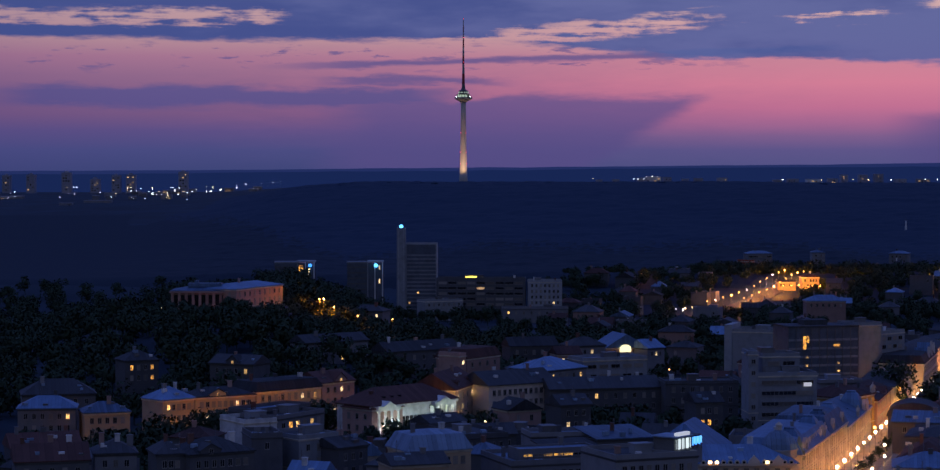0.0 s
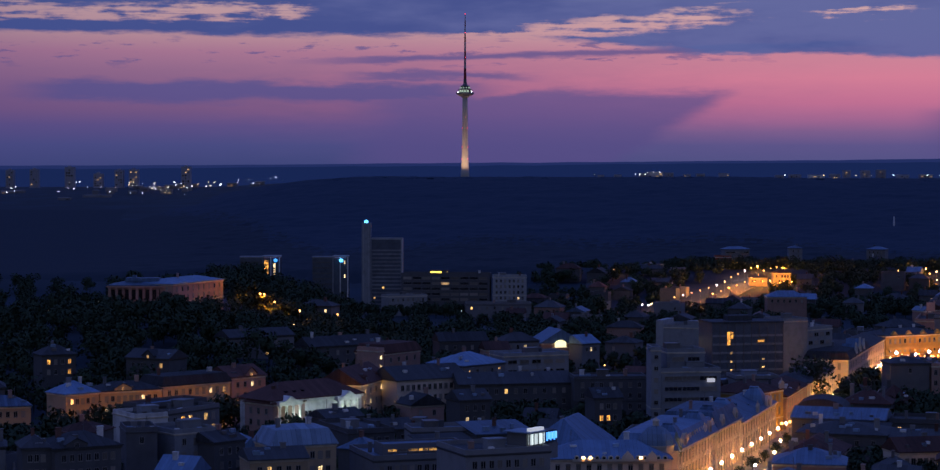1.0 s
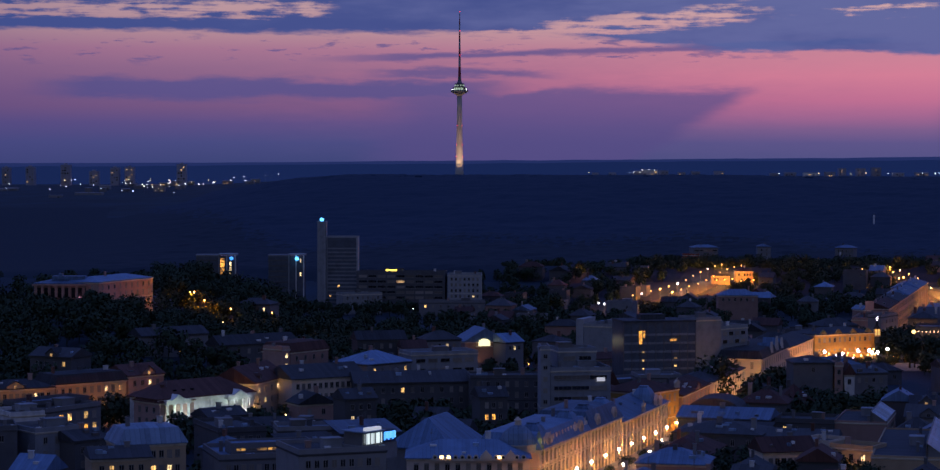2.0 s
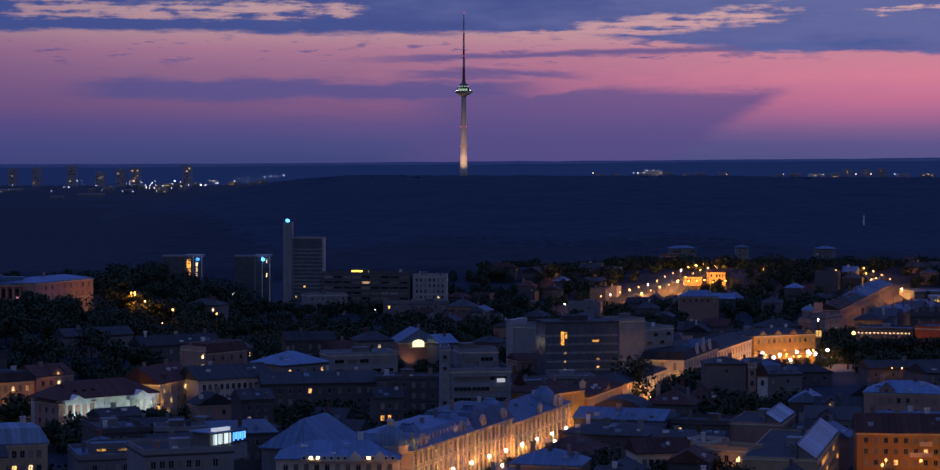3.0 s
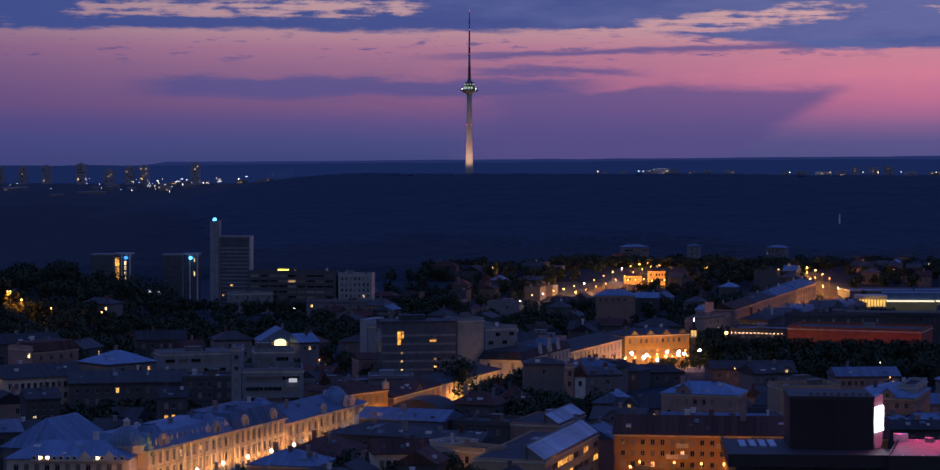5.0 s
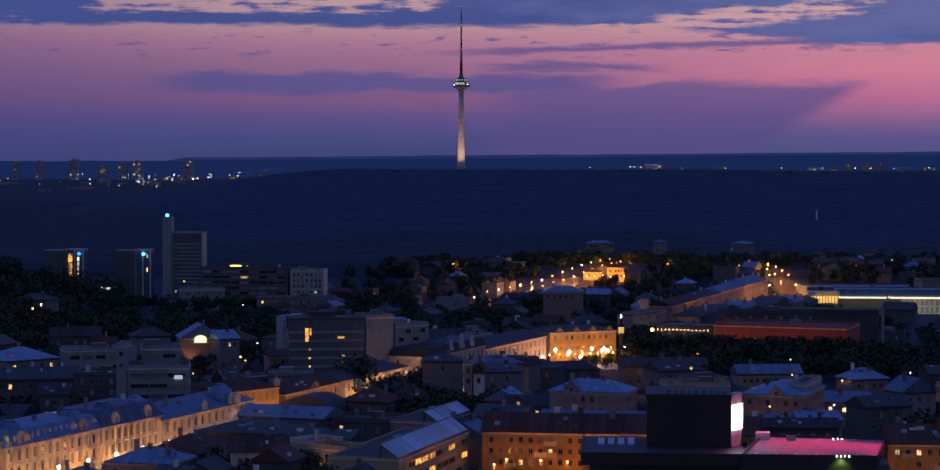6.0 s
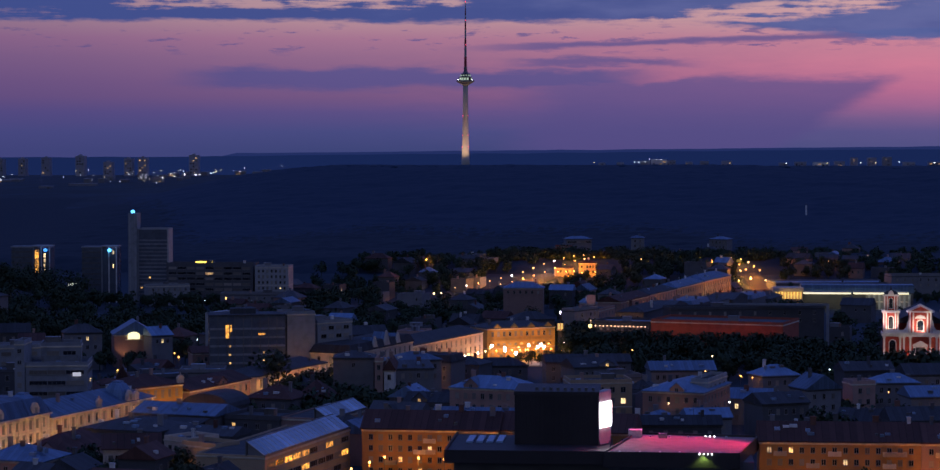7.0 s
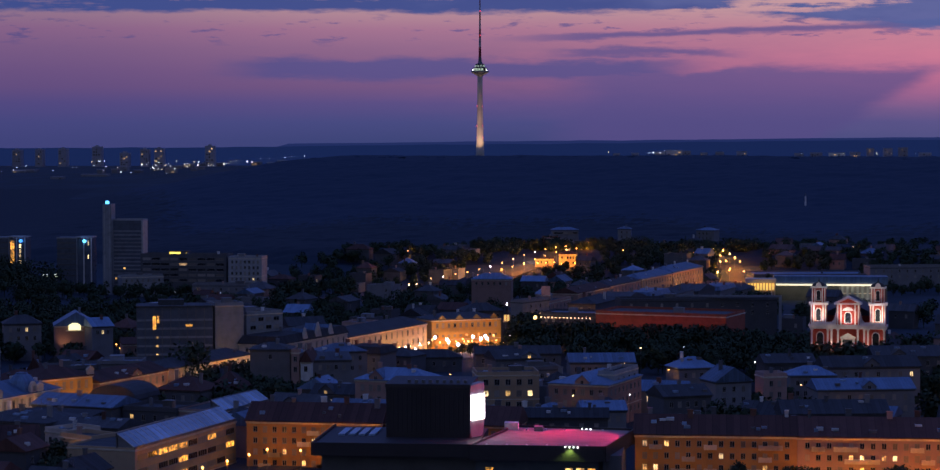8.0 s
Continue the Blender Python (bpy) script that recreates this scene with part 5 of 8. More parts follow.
def build_avenue_ornaments():
    """Dome, statue, turrets and balustrade of the palaces on the avenue."""
    ob = thing("dome", "zinc corner dome with a lantern above the palace", "dome", 71.8, 512.5, 13.2)
    part("drum", lathe([(4.3, 0), (4.3, 1.6), (4.6, 1.7), (4.6, 2.0)], 12), PLASTER_PALE, ob)
    part("shell", lathe([(4.4, 2.0), (4.1, 3.2), (3.3, 4.6), (2.0, 5.8), (0.8, 6.3)], 12), ROOF_PALE, ob, "ribbed zinc shell")
    part("lantern", lathe([(0.8, 6.3), (0.7, 7.3), (1.0, 7.4), (0.1, 8.2)], 8), PLASTER_PALE, ob)
    st = thing("statue", "dark bronze figure group on a pale plinth above the cornice", "statue", 76.7, 513.6, 13.4)
    sb = boxes((-1.2, 1.2, -1.0, 1.0, -1.0, 1.2))
    lathe([(0.9, 1.2), (0.6, 2.2), (0.75, 3.0), (0.35, 3.6), (0.32, 4.1), (0.1, 4.5)], 8, bm=sb)
    st_me = mesh_from("statue_mesh", sb, material("bronze", (0.25, 0.27, 0.2), 0.5, 0.6))
    piece("figure", st_me, st, Matrix())
    floodlight(78.2, 511.2, 13.6, (74.0, 512.6, 18.5), 260, (0.85, 1.0, 0.45), 100, 0.2)
    ax, ay = 0.2905, 0.9569
    bal = boxes((-0.2, 0.2, -0.2, 0.2, 0, 1.5), (-0.28, 0.28, -0.28, 0.28, 1.502, 1.7))
    lathe([(0.15, 1.7), (0.28, 2.0), (0.1, 2.4)], 8, bm=bal)
    me = mesh_from("finial", bal, PLASTER_PALE)
    for i in range(15):
        s = 1.5 + i * 2.6
        f = thing("finial", "small stone finial on the balustrade", "finial", 76.8 + ax * s, 512 + ay * s, 13.9, 0, "finials along the avenue")
        piece("stone", me, f, Matrix())
    bm = boxes((-1.2, 1.2, -0.3, 0.3, 0, 1.5))
    prism([(-1.4, 1.5), (1.4, 1.5), (0.8, 2.1), (0, 2.5), (-0.8, 2.1)], -0.4, 0.4, bm)
    lathe([(0.14, 2.45), (0.2, 2.8), (0.04, 3.3)], 8, bm=bm)
    me2 = mesh_from("turret", bm, PLASTER_PALE)
    for x, y, z in ((85.8, 540.5, 14.0), (88.5, 549.8, 14.0), (91.6, 561, 13.6), (94.5, 570, 13.6), (97.0, 579.3, 13.6), (112.0, 622.0, 12.6), (106.2, 603.5, 12.6), (79.5, 520.5, 14.0)):
        f = thing("turret", "ornate stone gable turret on the cornice", "turret", x, y, z - 0.2, 73.1, "turrets along the avenue")
        piece("stone", me2, f, Matrix())
    f = thing("turret", "ornate stone gable turret over the gold corner house", "turret", 118.6, 649.6, 14.2, 54, "turrets along the avenue")
    piece("stone", me2, f, Matrix())
    # arched parapet of the corner house, lit from below
    pa = thing("parapet", "stucco parapet of small arches lit from below", "parapet", 52.0, 500.6, 13.0, 2.3)
    part("rail", boxes((0, 22.4, -0.25, 0.15, -0.4, 0.1)), TRIM, pa)
    ar = prism([(-0.95, 0.1), (0.95, 0.1), (0.95, 0.9), (0.7, 1.35), (0.3, 1.6), (-0.3, 1.6), (-0.7, 1.35), (-0.95, 0.9)], -0.2, 0.1)
    prism([(-0.5, 0.25), (0.5, 0.25), (0.5, 0.8), (0.3, 1.1), (-0.3, 1.1), (-0.5, 0.8)], -0.26, -0.21, ar, 1)
    arch_me = mesh_from("arch", ar, [TRIM, GLASS])
    for i in range(14):
        piece("arch", arch_me, pa, pose(1.0 + i * 1.55, 0, 0) @ Matrix.Diagonal((0.62, 1, 0.62, 1)))
    for x in (12.6, 18.2):
        part("gable", prism([(x - 1.1, 0.1), (x + 1.1, 0.1), (x + 1.1, 0.9), (x + 0.5, 1.5), (x, 2.1), (x - 0.5, 1.5), (x - 1.1, 0.9)], -0.3, 0.2), TRIM, pa, "small stepped gable")
    for x in (2.5, 4.1, 15.6):
        part("lamp", boxes((x - 0.35, x + 0.35, -0.36, -0.28, 0.2, 0.75)), LAMP_GLOW, pa, "small lit attic window")
        floodlight(52.0 + x, 499.9 + x * 0.04, 12.8, (52.0 + x, 500.6 + x * 0.04, 14.0), 14, (1.0, 0.36, 0.08), 150, 0.1)
    # lit turret with a spire by the square
    sp = thing("spire", "lit yellow turret with a slim spire by the square", "turret", 218.6, 905.0, 4.0)
    part("shaft", boxes((-1.0, 1.0, -1.0, 1.0, -5, 5.6)), PLASTER_DARK, sp)
    part("gallery", boxes((-1.5, 1.5, -1.5, 1.5, 5.6, 6.1)), PLASTER_WARM, sp)
    part("lantern", boxes((-1.1, 1.1, -1.1, 1.1, 6.1, 8.6)), glowing("spire_glow", (1.0, 0.55, 0.10), 0.9), sp, "glowing lantern storey")
    for px in (-1.15, 0, 1.15):
        part("lantern_post", boxes((px - 0.16, px + 0.16, -1.3, -1.12, 6.1, 8.6)), PLASTER_WARM, sp)
    part("cap", lathe([(1.6, 8.6), (1.3, 9.2), (0.7, 10.0), (0.6, 11.0), (0.75, 11.1), (0.1, 12.2)], 8), ROOF_DARK, sp)
    part("finial", lathe([(0.1, 12.2), (0.2, 12.5), (0.2, 12.9), (0.05, 13.6)], 8), LAMP_COLD, sp, "small white light on the tip")


def build_office_glass():
    """Sloping glazed roof edges of the orange office and its rear wing."""
    for p1, p2, z, rise, back, lab in (((169.6, 504.6), (181.5, 557.5), 13.4, 2.9, 4.2, "sloping glazed roof of the orange office"),
                                       ((170.8, 594), (177.6, 620), 11.0, 2.4, 3.8, "sloping glazed roof of the rear wing")):
        w, a = frame_of(p1, p2)
        ob = thing("glass_roof", lab, "glass roof", *p1, z, a)
        n = int(w / 2.6)
        st = w / n
        me = mesh_from("pane", _shed(bmesh.new(), 0.14, st - 0.14, 0, back, 0.05, rise, 0.1), SKYLIGHT)
        bar = mesh_from("glazing_bar", _shed(bmesh.new(), -0.11, 0.11, -0.05, back + 0.05, 0.12, rise, 0.16), PLASTER_WHITE)
        for i in range(n):
            piece("pane", me, ob, pose(i * st, 0.15, 0.1))
            piece("glazing_bar", bar, ob, pose(i * st, 0.15, 0.12))
        part("cheek", loft([[(x, 0.2, -0.35), (x, back, -0.35), (x, back, rise - 0.06), (x, 0.2, -0.02)] for x in (0.02, w - 0.02)]), PLASTER_GREY, ob)
        part("frame", boxes((-0.1, w + 0.1, -0.1, 0.14, -0.3, 0.2), (-0.1, w + 0.1, back + 0.16, back + 0.5, -0.3, rise + 0.35)), STEEL, ob)
    ob = thing("hall_roof", "large zinc hipped hall roof with a row of skylights", "hall", 41.0, 518.0, 0.6, -17)
    w, d = 16.0, 23.0
    part("wall", boxes((0, w, 0, d, -4, 12.6)), PLASTER_GREY, ob)
    part("roof", loft([rect(-0.6, w + 0.6, -0.6, d + 0.6, 12.7), rect(-0.6, w + 0.6, -0.6, d + 0.6, 13.0), rect(w / 2 - 0.5, w / 2 + 0.5, 6.0, d - 3.0, 19.2), rect(w / 2 - 0.2, w / 2 + 0.2, 6.2, d - 3.2, 19.35)]), ROOF_BLUE, ob, "zinc roof")
    for i in range(11):
        part("skylight", boxes((w - 2.9, w - 1.7, 2.0 + i * 1.9, 2.9 + i * 1.9, 13.6, 14.7)), PLASTER_WHITE, ob, "small pale skylight")
    for i in range(7):
        part("seam", boxes((w - 6.0, w - 5.0, 5.0 + i * 2.4, 5.15 + i * 2.4, 15.4, 16.6)), ROOF_PALE, ob)


def build_glass_block():
    p1, p2 = (107.6, 746), (132.3, 752)
    w, a = frame_of(p1, p2)
    g = ground_z(120, 750)
    ob = thing("office_block", "dark glass office block with horizontal bands and a lit stair", "office", *p1, g - 1, a)
    FOOT.append((120, 756, 18))
    h = 26.4 - g + 1
    part("wall", boxes((0, w, 0.25, 14, -3, h)), GLASS_WALL, ob, "curtain wall")
    for i in range(8):
        part("floor_band", boxes((0, w, 0, 0.247, 2 + i * 2.9, 2.7 + i * 2.9)), CONCRETE, ob)
    for i in range(10):
        x = w * i / 9
        part("mullion", boxes((x - 0.1, x + 0.1, -0.12, -0.003, 1, h)), STEEL, ob)
    part("roof", boxes((-0.2, w + 0.2, -0.1, 14.2, h + 0.003, h + 0.6), (w * 0.28, w * 0.62, 4, 9, h + 0.61, h + 2.4)), ROOF_TAR, ob)
    for x, z, ww, hh, mt in ((5.9, h - 7.4, 1.3, 4.6, LIT_GOLD), (7.1, h - 5.2, 0.8, 2.4, LIT_GOLD), (6.8, h - 10.4, 0.8, 0.8, LIT_WARM), (6.8, h - 13.3, 0.8, 0.8, LIT_WARM),
                             (17.5, h - 6.5, 2.6, 0.9, LIT_GOLD), (18.3, h - 12.5, 1.0, 0.7, LIT_WARM), (18.3, h - 15.2, 1.0, 0.7, LIT_WARM), (6.8, h - 16.2, 0.8, 0.8, LIT_WARM)):
        piece("window", window_mesh(ww, hh, mt, "plain"), ob, pose(x, -0.13, z))
    # pale pylons at the ends of the concrete hall
    for x, y in ((94.6, 808.6), (114.8, 801.0)):
        py = thing("pylon", "pale concrete pylon at the end of the hall", "pylon", x, y, 0, -20)
        part("shaft", boxes((-1.4, 1.4, -0.4, 14, -3, 23.2)), CONCRETE_PALE, py)
    sg = thing("sign", "small white lit sign on the slab office", "sign", 93.6, 621.9, 18.7, 10)
    part("panel", boxes((0.4, 2.7, -0.5, -0.25, 0.2, 1.25)), glowing("sign_panel_glow", (0.75, 0.75, 0.85), 0.55), sg)


def build_square_lights():
    # red-lit store front and the strip of lamps on the cinema
    for i in range(6):
        x = 260 + i * 8.6
        floodlight(x, 883.5 - i * 2.64, 8.5, (x, 888 - i * 2.64, 14), 230 if i < 4 else 260, (1.0, 0.22, 0.10) if i > 1 else (1.0, 0.36, 0.13), 130, 0.3)
    bar = thing("lamp_row", "row of small lit bulbs under the cinema eaves", "lamps", 232, 894.2, 12.0, -13)
    me = mesh_from("bulb", lathe([(0.08, 0), (0.2, 0.12), (0.2, 0.32), (0.08, 0.42)], 8), glowing("bulb_glow", (1.0, 0.55, 0.3), 5.0))
    for i in range(14):
        piece("bulb", me, bar, pose(1.5 + i * 1.55, -1.2, 0.4))
    part("rail", boxes((0.5, 23, -1.4, -1.0, 0.0, 0.2)), STEEL, bar)
    disc = thing("clock", "round glowing lamp disc on a mast beside the cinema", "lamp", 231.0, 891, 3)
    part("disc", prism([(0.75 * math.cos(i * math.pi / 6), 9.6 + 0.75 * math.sin(i * math.pi / 6)) for i in range(12)], -0.3, 0.3), glowing("disc_glow", (1.0, 0.62, 0.2), 3.0), disc)
    part("mast", lathe([(0.15, -2), (0.1, 8.6)], 8), STEEL, disc)
    fr = thing("portal_frame", "tall pale portal frame beside the dark office", "frame", 329.5, 958, -2)
    part("post", boxes((-0.6, 0.6, 0, 1.2, -3, 18.5)), CONCRETE, fr)
    part("beam", boxes((-44, 0.6, 0, 1.2, 18.51, 19.3)), CONCRETE, fr)
    # library: lit colonnade and a long bright canopy
    lb = thing("library", "far library with a lit golden hall and bright canopy", "library", 321.0, 1230, ground_z(350, 1230) - 1)
    o = 1.0 - ground_z(350, 1230)
    FOOT.extend(((332, 1238, 14), (356, 1240, 16), (384, 1240, 18)))
    part("wall", boxes((0, 15.6, 0.5, 12, -3, 7.2 + o)), PLASTER_WARM, lb)
    part("long_wing", boxes((15.61, 76, 7, 18, -3, 4.2 + o)), PLASTER_DARK, lb)
    part("wing_roof", boxes((15.0, 76.4, 6.4, 18.4, 4.21 + o, 8.6 + o)), ROOF_BLUE, lb)
    part("glow_wall", boxes((0.4, 15.2, 0.2, 0.49, 1.2 + o, 5.2 + o)), glowing("library_glow", (1.0, 0.58, 0.10), 0.8), lb, "lit golden hall")
    for i in range(10):
        cb = bmesh.new()
        column(cb, 0.4 + i * 1.64, -0.4, -3 + o, 5.2 + o, 0.32, 8)
        part("column", cb, PLASTER_PALE, lb)
    part("roof", boxes((-0.6, 16.0, -1.0, 12, 5.22 + o, 7.4 + o)), CONCRETE_PALE, lb)
    floodlight(326.0, 1226, 3.4, (329, 1230, 6.4), 420, (1.0, 0.5, 0.08), 140, 0.3)
    floodlight(333.0, 1226, 3.4, (333, 1230, 6.4), 420, (1.0, 0.5, 0.08), 140, 0.3)
    cg = glowing("canopy_glow", (0.98, 0.86, 0.55), 1.25)
    for x0, x1 in ((16.1, 41.5), (43.2, 72.5)):
        part("canopy", boxes((x0, x1, -1.0, 5.0, 4.0 + o, 4.9 + o)), cg, lb, "long glowing canopy edge")
        part("canopy_top", boxes((x0 - 0.2, x1 + 0.2, -1.2, 5.2, 4.91 + o, 5.3 + o)), CONCRETE_PALE, lb)
    part("rear_wall", boxes((50, 73.5, 4.0, 5.0, -10 + o, 3.9 + o)), PLASTER_GREY, lb, "pale wall behind the colonnade")
    for i in range(9):
        part("column", boxes((51.0 + i * 2.7, 52.1 + i * 2.7, 0.2, 1.3, -9 + o, 3.4 + o), (50.8 + i * 2.7, 52.3 + i * 2.7, 0.0, 1.5, 3.4 + o, 3.95 + o)), CONCRETE_PALE, lb, "tall square column")
    for z in (-4.6, -0.6):
        part("gallery", boxes((50.2, 73.4, 3.0, 3.9, z + o, z + 0.4 + o)), PLASTER_PALE, lb)
    for i in range(5):
        floodlight(321 + 53 + i * 5, 1226, ground_z(350, 1230) + 0.6, (321 + 53 + i * 5, 1232, 1), 380, (1.0, 0.90, 0.68), 130, 0.4)


def build_roof_sign():
    """A long glazed roof pavilion with white panels and a blue sign, beside the near office's edge."""
    ob = thing("roof_sign", "lit roof pavilion with white screens and a blue sign", "sign", 41.3, 439.5, 23.8, 53)
    L = 9.6
    part("base", boxes((-0.6, L + 0.6, 0.3, 6, -3.2, 0.0)), CONCRETE, ob)
    part("back", boxes((-0.2, L + 0.2, 0.6, 5.4, 0.01, 2.6)), PLASTER_GREY, ob)
    for i in range(6):
        x = 0.1 + i * 0.9
        part("screen", boxes((x, x + 0.76, 0.1, 0.3, 0.25, 2.3)), glowing("screen_white_%d" % i, (0.80, 0.95, 0.97), 0.45 + 0.28 * ((i * 5) % 3)), ob, "white translucent screen")
    part("sign", boxes((5.6, 9.5, 0.0, 0.3, 0.3, 2.6)), material("sign_board", (0.02, 0.07, 0.2), 0.4), ob, "dark blue sign board")
    for i in range(6):
        part("sign_bar", boxes((5.75 + i * 0.62, 6.2 + i * 0.62, -0.12, -0.01, 0.6 + 0.3 * (i % 2), 2.3)), SIGN_CYAN if i % 2 else SIGN_BLUE, ob, "glowing blue sign bar")
    part("roof", boxes((-0.8, 5.5, -0.5, 6, 2.61, 2.85)), ROOF_PALE, ob, "thin pale roof slab")
    part("upper_light", boxes((0.8, 5.2, 0.2, 1.2, 2.86, 3.5)), glowing("upper_strip_glow", (0.85, 0.9, 1.0), 0.5), ob, "narrow lit strip above the screens")
    for i in range(7):
        part("post", boxes((-0.1 + i * 1.55, 0.05 + i * 1.55, -0.1, 0.05, 0.0, 2.6)), STEEL, ob)


def build_mast():
    ob = thing("radio_mast", "slim pale lattice mast rising from the woods", "mast", 386.5, 1960, ground_z(386, 1960))
    h = 34.5 - ground_z(386, 1960)
    part("shaft", lathe([(0.9, -3), (0.75, h * 0.5), (0.6, h)], 8), PLASTER_WHITE, ob)
    part("tip", lathe([(0.3, h), (0.1, h + 3)], 6), STEEL, ob)


def build_arch_window():
    ob = thing("arch_window", "bright lit fan window in the pink gable", "window", 59.0, 840.0, 10.0, 18)
    n = 10
    pts = [(2.3 * math.cos(math.pi * i / n), 1.9 + 1.4 * math.sin(math.pi * i / n)) for i in range(n + 1)]
    part("pane", prism([(-2.3, 0.6), (2.3, 0.6)] + pts[1:-1], -0.55, -0.3), glowing("fan_glow", (1.0, 0.88, 0.45), 1.5), ob)
    part("sill", boxes((-3.2, 3.2, -0.7, -0.2, 0.2, 0.55)), TRIM, ob)
    floodlight(55, 836, 4, (58, 841, 13), 420, (1.0, 0.5, 0.22), 120, 0.3)


build_white_palace()
build_hotel()
build_church()
build_theatre()
build_avenue_ornaments()
build_office_glass()
build_glass_block()
build_square_lights()
build_roof_sign()
build_mast()
build_arch_window()

# ==== houses ====

# the street below the wooded hill
house("ochre villa with a grey hipped metal roof", (-85.6, 615.0), (-77.8, 622.5), 10, 15.7, "hip", 3.2, PLASTER_WARM, ROOF_BLUE, 2, 5, lit=0.1, chimneys=2, hatches=3)
house("long ochre house, a few windows lit yellow", (-77.7, 624.0), (-61.6, 633.0), 11, 15.6, "hip", 2.2, PLASTER_WARM, ROOF_DARK, 2, 9, lit=0.32, chimneys=2, hatches=3)
house("old ochre town house with a dark mansard roof", (-61.3, 633.5), (-43.9, 650.0), 12, 16.2, "mansard", 3.2, PLASTER_WARM, ROOF_DARK, 3, 9, lit=0.14, chimneys=3, style='tall', hatches=3)
house("pink plaster house with lit attic windows", (-43.7, 652.0), (-34.7, 662.0), 12, 16.9, "gable", 3, PLASTER_PINK, ROOF_RED, 3, 4, lit=0.35, hatches=3)
house("low ochre house under a blue metal roof", (-104.6, 598.0), (-92.8, 602.0), 9, 14.0, "hip", 2.6, PLASTER_WARM, ROOF_BLUE, 2, 5, lit=0.05, hatches=3)
house("grey house under a blue metal roof", (-122.7, 598.0), (-107.3, 600.0), 10, 15.2, "hip", 3, PLASTER_GREY, ROOF_BLUE, 2, 6, hatches=3)
house("dark old house among the trees", (-129.9, 640.0), (-109.5, 645.0), 12, 14.6, "hip", 4, PLASTER_DARK, ROOF_DARK, 2, 6, hatches=3)
house("dark house in the trees with lit arched windows", (-107.8, 690.0), (-98.1, 695.0), 10, 20.2, "hip", 3, PLASTER_DARK, ROOF_DARK, 2, 4, lit=0.4, lit_mats=[LIT_GOLD], hatches=3)
house("grey house on the slope with one bright window", (-81.4, 690.0), (-67.2, 684.0), 11, 19.6, "gable", 2.5, PLASTER_DARK, ROOF_DARK, 2, 4, lit=0.22, hatches=3)
house("grey house half hidden on the slope", (-55.4, 745.0), (-35.1, 760.0), 10, 21.4, "gable", 2.5, PLASTER_GREY, ROOF_DARK, 2, 6, lit=0.12)
house("dark row house below the hill", (-27.4, 735.0), (-3.5, 752.0), 10, 19.2, "gable", 3, PLASTER_DARK, ROOF_DARK, 2, 7, lit=0.1, chimneys=3, hatches=3)
house("dark house behind the row", (14.4, 790.0), (31.6, 795.0), 10, 16.7, "gable", 3, PLASTER_DARK, ROOF_DARK, 2, 5, lit=0.05)
house("small house under dark tiles beside the park", (37.7, 820.0), (50.6, 825.0), 10, 14.4, "hip", 3, PLASTER_GREY, ROOF_DARK, 2, 4)

# near roofs south of the avenue
house("modern flat-roofed house with a pale rendered wall", (-56.9, 557.0), (-49.2, 562.0), 14, 16.1, "flat", 0, PLASTER_WHITE, ROOF_TAR, 1, 0, chimneys=0, hatches=4)
house("wing of the flat-roofed house with a lit ground floor", (-49.1, 562.5), (-38.3, 580.0), 12, 16.5, "flat", 0, PLASTER_GREY, ROOF_TAR, 2, 6, lit=0.55, lit_mats=[LIT_GOLD, LIT_WARM], win=(1.6, 1.9), chimneys=1, hatches=4)
house("dark penthouse storey with a flat roof", (-55.9, 569.0), (-42.4, 586.0), 9, 17.4, "flat", 0, PLASTER_DARK, ROOF_BLUE, 1, 5, chimneys=1, hatches=4)
house("grey concrete block with a blind gable", (-49.5, 500.0), (-42.7, 502.0), 12, 19.5, "flat", 0, PLASTER_DARK, ROOF_TAR, 1, 1, lit=0.0, chimneys=2, hatches=4)
house("grey rendered block with a small lit window", (-39.2, 505.0), (-30.5, 512.0), 14, 18.4, "flat", 0, CONCRETE, ROOF_TAR, 3, 3, lit=0.1, chimneys=2, hatches=4)
house("low house under a dark metal roof", (-66.8, 470.0), (-61.0, 472.0), 10, 19.3, "hip", 2.4, PLASTER_DARK, ROOF_DARK, 2, 3, hatches=3)
house("long low house under a dark metal roof with roof hatches", (-59.7, 470.0), (-46.9, 478.0), 12, 19.2, "hip", 2.8, PLASTER_DARK, ROOF_TAR, 2, 7, chimneys=2, hatches=3)
house("old house under a broad dark red roof", (-97.0, 470.0), (-82.0, 474.0), 12, 17.6, "gable", 3.2, PLASTER_DARK, ROOF_RED, 2, 5, lit=0.1, chimneys=3, hatches=3)
house("narrow house with a dark hipped roof and tall chimneys", (-81.4, 478.0), (-72.6, 480.0), 10, 18.4, "hip", 2.6, PLASTER_GREY, ROOF_DARK, 2, 3, lit=0.2, chimneys=3, hatches=2)
house("low shed with a patched felt roof", (-92.0, 496.0), (-80.0, 499.0), 8, 14.8, "shed", 1.4, PLASTER_DARK, ROOF_TAR, 1, 3, hatches=2)
house("dark house under old red tiles", (-108.1, 520.0), (-92.8, 526.0), 11, 14.2, "gable", 3, PLASTER_DARK, ROOF_RED, 2, 5, chimneys=3, hatches=3)
house("small pale gabled house", (-25.8, 520.0), (-21.0, 522.0), 9, 12.5, "cross", 3, PLASTER_PALE, ROOF_BLUE, 2, 2, hatches=3)
house("grey shed behind the gabled house", (-15.9, 452.0), (-4.4, 456.0), 10, 19.3, "gable", 2, PLASTER_WARM, ROOF_DARK, 2, 5, lit=0.12, hatches=3)
